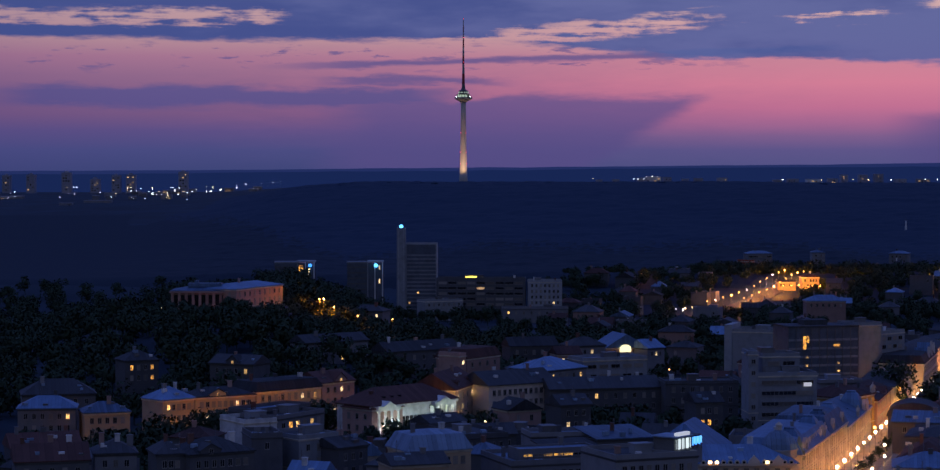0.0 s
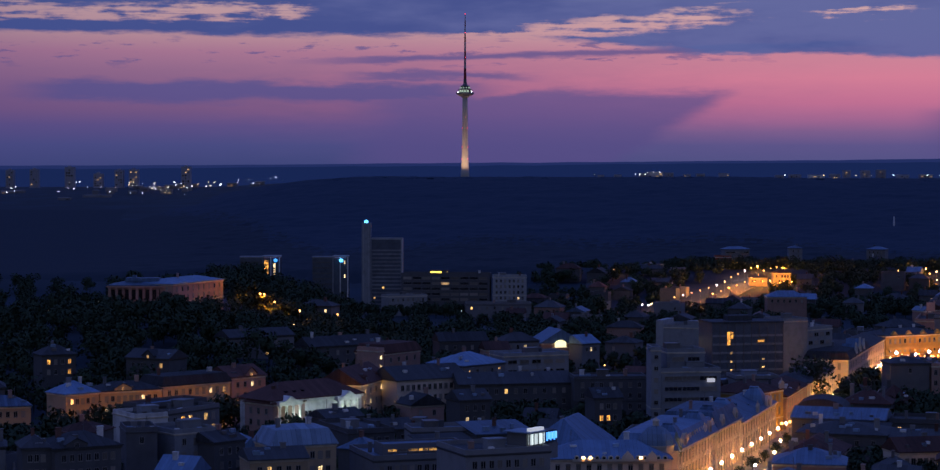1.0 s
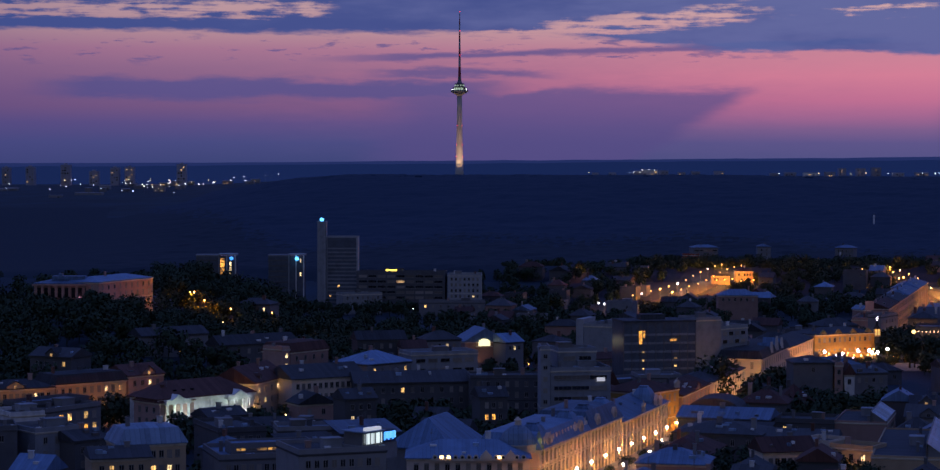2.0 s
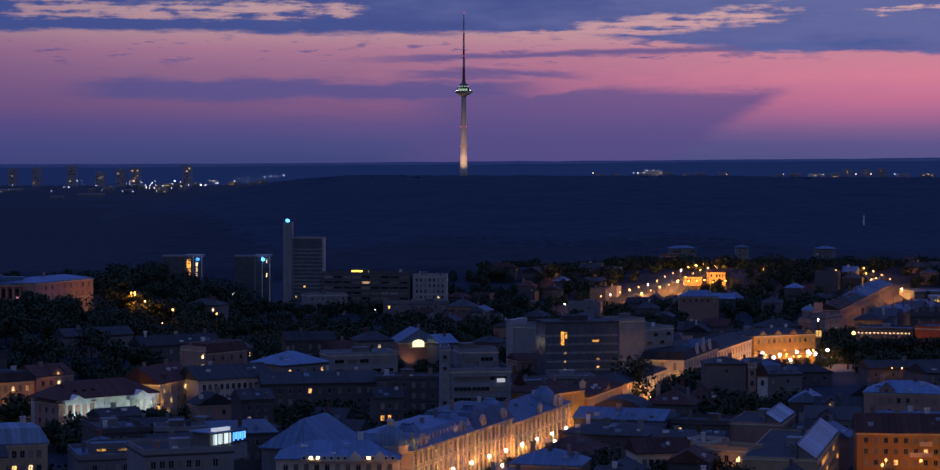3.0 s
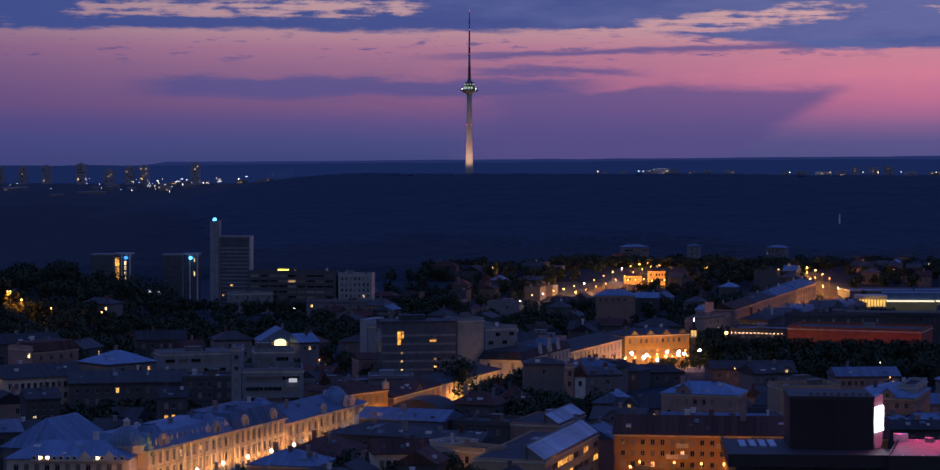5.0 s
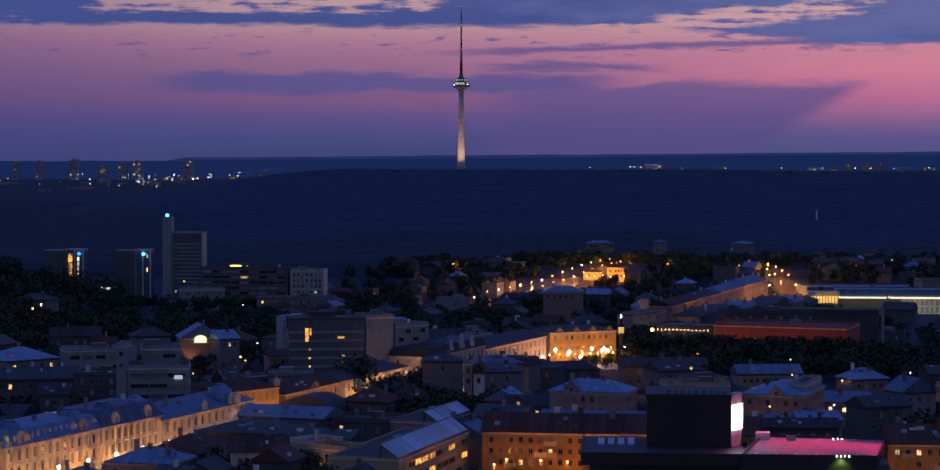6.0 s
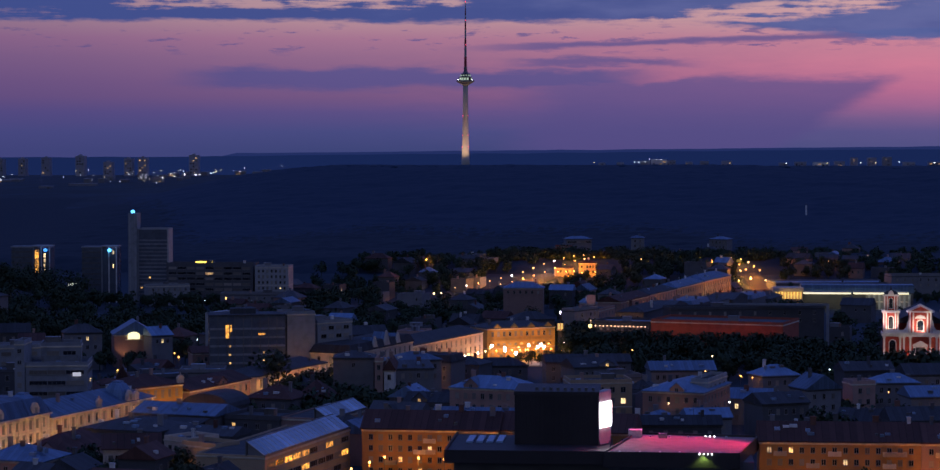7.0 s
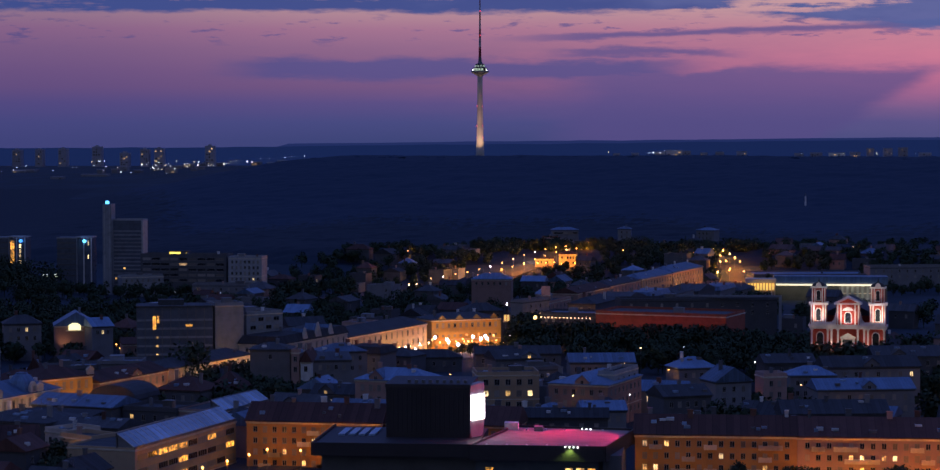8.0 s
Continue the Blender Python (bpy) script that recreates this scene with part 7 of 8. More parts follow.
house("dark house in front of the church", (316.1, 712.0), (331.9, 716.0), 10, 13.2, "gable", 2.5, PLASTER_DARK, ROOF_DARK, 2, 5, lit=0.05, hatches=3)
house("dark house with one bright window", (333.8, 698.0), (362.9, 704.0), 11, 13.5, "gable", 3, PLASTER_GREY, ROOF_DARK, 2, 8, lit=0.08, lit_mats=[LIT_WHITE], hatches=3)
house("dark house at the churchyard", (351.1, 730.0), (374.4, 735.0), 11, 13.8, "gable", 3, PLASTER_DARK, ROOF_DARK, 2, 6, lit=0.05, hatches=3)
house("small grey house in the yards", (289.6, 690.0), (301.0, 695.0), 10, 13.6, "hip", 3, PLASTER_GREY, ROOF_BLUE, 2, 4, hatches=3)
house("dark flat-roofed workshop with grey walls", (241.8, 700.0), (252.8, 704.0), 12, 11.9, "flat", 0, PLASTER_GREY, ROOF_TAR, 2, 5, hatches=4)
house("long dark school block behind the trees", (219.7, 770.0), (248.6, 775.0), 12, 9.6, "gable", 2.3, PLASTER_DARK, ROOF_DARK, 2, 9, lit=0.03)

# behind the avenue to the north
house("broad dark hall roof beside the avenue", (111.5, 564.0), (133.0, 557.5), 18, 11.8, "hip", 2.4, PLASTER_DARK, ROOF_DARK, 1, 5, chimneys=3, hatches=6)
house("low dark range with a ridged felt roof", (134.5, 560.0), (152.0, 556.0), 12, 11.0, "gable", 1.8, PLASTER_DARK, ROOF_TAR, 1, 4, chimneys=2, hatches=4)
house("dark shed roof stepping down to the yard", (117.5, 583.0), (137.0, 577.5), 10, 10.2, "shed", 1.4, PLASTER_DARK, ROOF_DARK, 1, 4, chimneys=1, hatches=3)
house("long hall under a blue metal roof", (115.5, 603.0), (139.5, 596.0), 15, 11.2, "gable", 2.4, PLASTER_DARK, ROOF_BLUE, 1, 5, chimneys=1, hatches=5)
house("hall under a rounded metal vault", (121.3, 640.0), (135.4, 636.5), 14, 8.6, "vault", 3.9, PLASTER_DARK, ROOF_DARK, 1, 0, chimneys=0, cornice=False)
house("dark felt-roofed store between the halls", (141.5, 600.0), (157.0, 596.0), 14, 10.6, "flat", 0, PLASTER_DARK, ROOF_TAR, 1, 4, chimneys=2, hatches=6)
house("dark house under old red tiles beside the vault", (137.0, 655.0), (151.0, 651.0), 13, 9.6, "hip", 3.6, PLASTER_DARK, ROOF_RED, 2, 4, chimneys=3, hatches=3)
house("dark house hiding the foot of the avenue fronts", (140.5, 692.0), (151.0, 689.0), 10, 9.0, "hip", 2.8, PLASTER_DARK, ROOF_DARK, 2, 3, chimneys=2, hatches=2)
house("dark house under a mansard roof on the avenue", (174.0, 772.0), (187.0, 768.0), 13, 9.6, "mansard", 2.8, PLASTER_GREY, ROOF_DARK, 2, 4, chimneys=3)
house("low house with a dark hipped roof near the square", (183.0, 792.0), (195.0, 788.0), 12, 6.8, "hip", 2.6, PLASTER_DARK, ROOF_DARK, 1, 4, chimneys=2)
house("old house under a tall dark red roof", (149.0, 664.0), (162.0, 664.0), 14, 8.0, "hip", 5.5, PLASTER_DARK, ROOF_RED, 1, 3, hatches=3)

sign = thing("billboard", "pale pink roof sign on two thin posts", "sign", 226.6, 987.0, 12.6, 8)
for x in (0.5, 3.4):
    part("post", boxes((x - 0.12, x + 0.12, 0.1, 0.34, 0.0, 3.0)), STEEL, sign)
part("panel", boxes((0, 3.9, -0.12, 0.08, 2.2, 6.2)), PLASTER_PINK, sign, "plain pale pink panel")
# added spot without a fixture brightens the pink panel
floodlight(229, 981, 14.5, (228.5, 987, 17), 260, (1.0, 0.62, 0.62), 80, 0.2)

# the square and beyond
house("dark house behind the square under slate", (199.0, 926.0), (215.0, 932.0), 12, 12.2, "hip", 3, PLASTER_DARK, ROOF_DARK, 2, 5, lit=0.05)
house("dark low house before the square", (191.6, 800.0), (211.3, 804.0), 10, 5.2, "hip", 2.5, PLASTER_DARK, ROOF_DARK, 1, 5)
house("red-lit department store with a long front", (255.1, 889.6), (306.0, 874.0), 26, 15.0, "flat", 0, BRICK_RED, ROOF_TAR, 1, 0, chimneys=0)
house("dark cinema with a row of lamps under its eaves", (232.7, 897.0), (254.8, 891.0), 18, 13.8, "flat", 0, PLASTER_DARK, ROOF_BLUE, 1, 7, lit=0.03, chimneys=0)
house("dark office with a pale frame behind the store", (263.0, 950.0), (328.5, 965.0), 14, 15.4, "flat", 0, PLASTER_DARK, ROOF_BLUE, 2, 10, lit=0.01, chimneys=2)
house("grey flat hall far behind the church", (327.5, 1330.0), (395.1, 1340.0), 30, 3.5, "flat", 0, PLASTER_GREY, ROOF_BLUE, 1, 10, lit=0.02)
house("long grey institute far behind the church", (395.0, 1330.0), (461.3, 1342.0), 16, 8.4, "flat", 0, PLASTER_GREY, ROOF_TAR, 2, 14, lit=0.03)
villa = house("pale long villa on the hill", (-115.1, 850.0), (-90.0, 850.0), 14, 33.4, "hip", 1.6, PLASTER_PINK, ROOF_BLUE, 1, 0, style='tall', lit=0.04, win=(1.5, 4.6), storey=6.0)
e = 33.4 - villa.matrix_basis.translation.z
for i in range(10):
    x = 0.6 + i * 2.655
    part("pilaster", boxes((x - 0.42, x + 0.42, -0.75, -0.06, 0.5, e - 1.3), (x - 0.6, x + 0.6, -0.85, -0.06, e - 1.3, e - 0.9)), PLASTER_PINK, villa)
    if i < 9:
        # thin dark sheet stands in for the shaded recess between columns
        part("window", boxes((x + 0.62, x + 2.03, -0.05, -0.01, e - 5.6, e - 1.7)), GLASS, villa, "dark sheet for the shaded gap between the pilasters")
part("cornice_shelf", boxes((-0.6, 25.7, -1.1, -0.24, e - 0.85, e - 0.3)), PLASTER_PINK, villa)
part("roof_lantern", boxes((6, 19, 4, 9, e + 1.2, e + 2.6), (8.5, 10, 5, 7, e + 2.6, e + 3.6)), ROOF_BLUE, villa)
house("rose wing of the villa on the hill", (-89.8, 848.0), (-75.2, 887.0), 16, 34.0, "hip", 1.8, PLASTER_PINK, ROOF_BLUE, 3, 9, lit=0.03, side=4, sides='l', style='tall')

# westward, round the tall hotel
house("long office with a lit top floor", (-19.0, 1243.0), (31.0, 1240.0), 14, 18.4, "flat", 0, PLASTER_DARK, ROOF_TAR, 5, 9, lit=0.04, chimneys=3, lit_mats=[LIT_FAR], win=(4.6, 1.4), style="strip", storey=3.0, cornice=False)
house("pale concrete annexe of the office", (32.6, 1238.0), (51.6, 1238.0), 16, 17.2, "flat", 0, CONCRETE_PALE, ROOF_TAR, 4, 7, lit=0.02, chimneys=2)
house("low pale pavilion with lit posts", (-25.0, 1225.0), (-4.0, 1236.0), 10, 7.0, "flat", 0, CONCRETE_PALE, ROOF_PALE, 1, 7, lit=0.1)
house("low hall with a blue flat roof", (18.0, 1212.0), (54.0, 1214.0), 12, 3.5, "flat", 0, PLASTER_GREY, ROOF_PALE, 1, 8, lit=0.06)
house("dark pavilion with a curved roof on the slope", (-54.6, 990.0), (-39.0, 985.0), 10, 16.8, "hip", 2.5, PLASTER_GREY, ROOF_DARK, 1, 4)


# houses beyond the square
house("broad house under a blue hipped roof below the climbing road", (177.4, 1164.0), (198.1, 1164.0), 12, 10.7, "hip", 3, PLASTER_PINK, ROOF_BLUE, 1, 6, lit=0.0, chimneys=2)
house("gold-lit house of three storeys by the climbing road", (208.7, 1388.0), (219.5, 1388.0), 12, 12.5, "hip", 2, PLASTER_WARM, ROOF_RED, 3, 5, lit=0.3, lit_mats=[LIT_GOLD])
house("gold-lit garden wall house by the climbing road", (193.8, 1390.0), (205.0, 1390.0), 8, 9.5, "gable", 1.5, PLASTER_WARM, ROOF_DARK, 1, 5, lit=0.2, lit_mats=[LIT_GOLD])
house("rose house on the slope lit by a lamp", (254.3, 1440.0), (262.4, 1440.0), 9, 8.2, "hip", 2, PLASTER_PINK, ROOF_RED, 2, 4, lit=0.1)
house("ochre house on the slope lit by a lamp", (274.2, 1420.0), (282.5, 1420.0), 9, 7.0, "hip", 2, PLASTER_WARM, ROOF_RED, 2, 4, lit=0.1)
house("rose house above the end of the avenue", (287.2, 1425.0), (298.6, 1425.0), 9, 8.0, "gable", 2, PLASTER_PINK, ROOF_DARK, 2, 5, lit=0.1)
house("tall rose house at the top of the lamp-lit street", (302.4, 1462.0), (311.8, 1462.0), 10, 11.6, "hip", 2, PLASTER_WARM, ROOF_RED, 3, 4, lit=0.15)
house("long grey institute at the foot of the forest", (194.5, 1545.0), (212.0, 1549.0), 10, 21.2, "hip", 1.8, PLASTER_GREY, ROOF_BLUE, 1, 5, lit=0.05, win=(3.6, 1.0), style="strip")
house("brick-red hall at the foot of the forest", (187.0, 1540.0), (198.2, 1540.0), 8, 16.2, "flat", 0, BRICK_RED, ROOF_RED, 1, 3, lit=0.0)
house("grey tower house at the foot of the forest", (239.2, 1545.0), (248.3, 1545.0), 10, 22.0, "hip", 1.8, PLASTER_GREY, ROOF_BLUE, 2, 2, lit=0.05)
house("grey block against the forest", (293.0, 1545.0), (305.0, 1540.0), 10, 21.4, "hip", 1.8, PLASTER_GREY, ROOF_BLUE, 2, 4, lit=0.05)
house("rose gabled house against the forest", (345.4, 1478.0), (355.6, 1478.0), 10, 16.2, "gable", 2.4, PLASTER_PINK, ROOF_RED, 3, 4, lit=0.0)
house("dark house on the shaded side of the far avenue", (240, 955.0), (252, 952.0), 34, 13.6, "hip", 2.6, PLASTER_DARK, ROOF_DARK, 1, 3, lit=0.03, chimneys=3, cornice=False)
house("slate-roofed house on the shaded side of the far avenue", (251, 995.0), (263, 992.0), 34, 12.4, "gable", 2.6, PLASTER_GREY, ROOF_TAR, 1, 3, lit=0.03, chimneys=3, cornice=False)
house("dark house with low dormers across from the lit fronts", (261.5, 1035.0), (273.5, 1032.0), 34, 11.1, "mansard", 2.6, PLASTER_DARK, ROOF_BLUE, 1, 3, lit=0.03, chimneys=3, cornice=False)
house("dark house on the shaded side of the far avenue", (272.5, 1075.0), (284.5, 1072.0), 34, 9.8, "hip", 2.6, PLASTER_GREY, ROOF_DARK, 1, 3, lit=0.03, chimneys=3, cornice=False)
house("slate-roofed house on the shaded side of the far avenue", (283, 1115.0), (295, 1112.0), 34, 8.5, "gable", 2.6, PLASTER_DARK, ROOF_TAR, 1, 3, lit=0.03, chimneys=3, cornice=False)
house("dark house with low dormers across from the lit fronts", (294, 1155.0), (306, 1152.0), 34, 6.1, "mansard", 2.6, PLASTER_GREY, ROOF_BLUE, 1, 3, lit=0.03, chimneys=3, cornice=False)
house("dark house on the shaded side of the far avenue", (305, 1195.0), (317, 1192.0), 34, 3.6, "hip", 2.6, PLASTER_DARK, ROOF_DARK, 1, 3, lit=0.03, chimneys=3, cornice=False)


# ==== streets ====
def strip(name, pts, width, mat, lift, label, category):
    """A road that follows the land along a line of points."""
    bm = bmesh.new()
    rows = []
    for i, (x, y) in enumerate(pts):
        a, b = pts[max(i - 1, 0)], pts[min(i + 1, len(pts) - 1)]
        d = Vector((b[0] - a[0], b[1] - a[1])).normalized()
        row = []
        for s in (-0.5, 0.5):
            px, py = x + d.y * s * width, y - d.x * s * width
            row.append((bm.verts.new((px, py, ground_z(px, py) + lift)), bm.verts.new((px, py, ground_z(px, py) - 0.6))))
        rows.append(row)
    for a, b in zip(rows, rows[1:]):
        bm.faces.new((a[0][0], a[1][0], b[1][0], b[0][0]))
        bm.faces.new((a[0][1], a[0][0], b[0][0], b[0][1]))
        bm.faces.new((a[1][0], a[1][1], b[1][1], b[1][0]))
    tagged(new(name, mesh_from(name, bm, mat)), label, category, kind="structure")


def along(p, q, n):
    return [(p[0] + (q[0] - p[0]) * i / n, p[1] + (q[1] - p[1]) * i / n) for i in range(n + 1)]


AX, AY = 0.2905, 0.9569


def far_avenue(y):
    """The middle of the avenue beyond the square."""
    return 200 + (y - 890) * 0.8 if y < 940 else 240 + (y - 940) * 0.248 if y < 1218 else 309 + (y - 1218) * 0.077


near = along((81.5, 500), (198.0, 884), 30)
avenue = near + along((200, 890), (240, 940), 5)[1:] + along((240, 940), (309, 1218), 24)[1:] + along((309, 1218), (322, 1386), 14)[1:]
strip("pavement", near, 19, PAVING, 0.25, "paved footways of the lit avenue", "pavement")
strip("road", near, 6.0, SETTS, 0.30, "granite-paved carriageway of the lit avenue", "road")
strip("road", avenue[30:], 10, ASPHALT, 0.30, "asphalt carriageway running west from the square", "road")
hill_road = along((112, 1230), (150, 1312), 8) + along((150, 1312), (178, 1362), 10)[1:] + along((178, 1362), (216, 1450), 12)[1:]
strip("road", hill_road, 14, ASPHALT, 0.3, "wide road climbing westward under street lamps", "road")
strip("road", along((186, 500), (196, 560), 8), 9, ASPHALT, 0.3, "street beside the orange office", "road")
strip("road", along((150, 538), (345, 512), 20), 10, ASPHALT, 0.25, "street before the apartment houses", "road")
strip("road", along((-115, 590), (-8, 640), 16), 8, ASPHALT, 0.25, "street below the hill", "road")
strip("road", along((300, 1395), (420, 1330), 12), 10, ASPHALT, 0.25, "cross street beyond the avenue", "road")
strip("pavement", along((196, 872), (236, 884), 6), 34, PAVING, 0.35, "paved square at the avenue", "pavement")

# lamps of the avenue, two rows
for i in range(29):
    y = 500 + i * 13.0
    x = 77 + (y - 514.5) * 0.3036 + 5.4
    street_lamp(x, y, 4.6, "pale", 1750 if y < 590 else 1100 if y < 688 else 3500 if y < 800 else 900, 0.42)
    if i % 2 == 1:
        street_lamp(x + (7.6 if y < 570 else 4.6), y - 5, 4.6, "pale", 4000 if y < 570 else 0 if y < 690 else 4400 if y < 800 else 1600, 0.38, down=True)
for i in range(16):
    y = 948 + i * 18.0
    street_lamp(far_avenue(y) + RNG.uniform(-3, 1), y, 5.4, "orange" if i % 3 else "warm", (3600 if y < 1100 else 6500) if i % 2 == 0 else 1200, 0.26)
street_lamp(231, 926, 5.0, "warm", 1500, 0.3)
# the square, brightest spot of the town
for i in range(20):
    x, y = 194 + (i % 7) * 4.2 + RNG.uniform(-1.5, 1.5), 862 + (i // 7) * 14 + (i % 7) * 2.2 + RNG.uniform(-2, 2)
    street_lamp(x, y, RNG.choice((4.6, 5.6, 6.6)), ("orange", "violet", "violet")[i % 3], 1100 if i % 2 == 0 else 0, 0.6 if i % 3 else 0.34)
for i in range(8):
    street_lamp(194.5 + i * 3.0, 879.5 + i * 1.7, 4.4, "orange", 700, 0.3)
for y in (838, 848, 857, 866, 874):
    street_lamp(77 + (y - 514.5) * 0.3036 + 4.5, y, 4.6, "warm", 900, 0.36)
# the climbing road: a string of lamps on each side, denser at the top
for i in range(13):
    k = i / 12
    x, y = (146 + 72 * k, 1300 + 128 * k) if k < 0.5 else (182 + 68 * (k - 0.5), 1364 + 84 * (k * 2 - 1))
    street_lamp(x - 6.5, y + RNG.uniform(-2, 2), 7.5, "violet" if i % 4 == 1 else "orange", 9000 if i % 2 else 0, 0.36)
    if i > 1:
        street_lamp(x + 6.5, y + 4 + RNG.uniform(-2, 2), 6.5, "orange", 17000 if i % 2 == 0 else 0, 0.34)
for x, y in ((196, 1381), (201, 1382), (206, 1384), (214, 1380), (219, 1381), (211, 1378)):
    street_lamp(x, y, 4.5, "orange", 2600, 0.36)
for x, y in ((118, 1262), (124, 1272), (129, 1281), (121, 1255), (133, 1284)):
    street_lamp(x, y, 5.0, "white" if y < 1270 else "warm", 500 if y > 1270 else 0, 0.45)
# two rows of lamps where the avenue ends and a street climbs on
for i, (x, y) in enumerate(((321.8, 1342), (319.9, 1375), (317.0, 1390), (314.1, 1405), (310.1, 1420), (306.1, 1440), (306.1, 1340), (313.2, 1346), (313.5, 1352), (308.1, 1374), (311.6, 1378), (308.1, 1396), (304.2, 1425), (301.7, 1410))):
    street_lamp(x, y, 7.0, "orange" if i % 3 else "warm", 9000 if i % 2 == 0 else 0, 0.42)
strip("road", along((321, 1338), (309, 1470), 10), 12, ASPHALT, 0.3, "street climbing on beyond the avenue", "road")
for x, y in ((268, 1430), (284, 1412), (292, 1417), (247, 1428), (365, 1420), (395, 1480), (420, 1440), (185, 1480), (150, 1460), (110, 1420)):
    street_lamp(x, y, 6.0, "orange", 3000, 0.36)
# lamps on the hill and in the park
for x, y, c, pw in ((-46, 880, "warm", 500), (-40, 830, "warm", 150), (-60, 815, "warm", 0),
                    (-115, 842, "white", 0), (-118, 846, "warm", 0), (-155, 930, "warm", 0), (-149, 925, "white", 0), (-30, 862, "warm", 0), (-92, 878, "orange", 0),
                    (16, 1180, "white", 0), (42, 1175, "white", 0), (60, 1160, "white", 0), (70, 905, "white", 0), (84, 930, "white", 0), (38, 960, "white", 0), (118, 1000, "orange", 0),
                    (300, 860, "white", 0), (276, 868, "white", 600), (316, 880, "white", 0), (262, 872, "orange", 500), (248, 868, "orange", 500), (290, 846, "white", 0), (366.5, 738, "orange", 2600), (329, 730, "white", 300)):
    street_lamp(x, y, 6.0, c, pw, 0.2 if c == "white" else 0.3)
# tall lamps in the hill park
for x, y, h, pw in ((-59, 890, 13, 5500), (-61, 893, 12, 1500), (-55, 892, 11, 3500), (-33, 940, 11, 900), (-46, 905, 10, 900)):
    street_lamp(x, y, h, "orange", pw, 0.34)
street_lamp(4.5, 640, 5.0, "warm", 1800, 0.25)
street_lamp(9.0, 652, 5.0, "warm", 600, 0.25)
# street before the orange houses
for x, y, pw in ((183.4, 512, 900), (186.5, 524, 900), (189.2, 536, 900), (191.6, 546, 800), (200, 545, 900), (206.5, 543, 1100), (212, 543.4, 1300), (219, 541, 1000), (226, 541, 800), (285, 516, 1500), (296, 515, 1500), (307, 514.5, 1500),
                 (168, 520, 0), (160, 521, 500)):
    street_lamp(x, y, 5.0, "orange", pw * 0.55, 0.3)
# extra spots without fixtures, added to make warm pools low on the fronts
for x in (193.0, 203.5, 212.5):
    floodlight(x, 546.5, 1.6, (x, 550.8, 6.0), 330, (1.0, 0.42, 0.04), 140, 0.2)
for x in (287.0, 297.5, 308.0):
    floodlight(x, 520.5, 2.8, (x, 525.8, 7.5), 300, (1.0, 0.36, 0.05), 140, 0.2)
for x in (322, 333, 345, 355):
    street_lamp(x, 519, 4.6, "orange", 1700, 0.3)
# rose light on the wing of the villa
floodlight(-70, 845, 29, (-80, 868, 32), 650, (1.0, 0.40, 0.60), 110, 0.4)
floodlight(-100, 838, 27, (-102, 850, 30), 200, (1.0, 0.40, 0.62), 120, 0.4)
# added red spots of unknown source tint the rose apartment front
floodlight(352, 500, 3.5, (356, 526, 11), 3200, (1.0, 0.16, 0.05), 140, 1.0)
floodlight(330, 500, 3.5, (334, 526, 11), 1700, (1.0, 0.24, 0.08), 140, 1.0)
# small lamps in the yards
for x, y, c, pw in ((262, 690, "orange", 500), (286, 655, "warm", 300), (312, 668, "orange", 500), (338, 640, "warm", 250), (300, 612, "white", 120), (366, 668, "warm", 300), (352, 602, "white", 100), (240, 706, "warm", 300),
                    (214, 742, "orange", 400), (192, 700, "warm", 250), (228, 676, "orange", 400), (258, 744, "warm", 250), (286, 772, "orange", 500), (384, 706, "orange", 700), (372, 690, "warm", 300), (170, 655, "warm", 250),
                    (62, 700, "warm", 250), (30, 742, "orange", 300), (70, 770, "orange", 300), (16, 702, "warm", 200), (100, 700, "warm", 250), (-30, 690, "orange", 300), (-68, 668, "warm", 300)):
    street_lamp(x, y, 5.0, c, pw, 0.18)
# single small lights among the northern yards
yard = random.Random(77)
for i in range(22):
    street_lamp(yard.uniform(225, 400), yard.uniform(600, 770), yard.uniform(9.5, 12.5), yard.choice(("orange", "warm", "white", "orange")), 160 if i % 3 == 0 else 0, 0.2)
# street below the hill
for x, y in ((-96, 594), (-80, 604), (-66, 614), (-52, 627), (-38, 640), (-104, 588)):
    street_lamp(x, y, 5.0, "orange", 1600 if x > -90 else 450, 0.3)
for x, y in ((117.6, 640.5), (114.6, 637.0), (120.5, 645.0)):
    street_lamp(x, y, 3.4, "orange", 120, 0.4)
    floodlight(x - 0.3, y + 0.2, 3.6, (x - 3.4, y + 2.6, 7.0), 700, (1.0, 0.40, 0.05), 140, 0.3)
street_lamp(148.5, 516, 5.0, "warm", 700, 0.25)
street_lamp(14.8, 594, 5.5, "white", 0, 0.3)
street_lamp(73, 848, 5, "orange", 260, 0.25)
street_lamp(76, 842, 4, "orange", 200, 0.25)

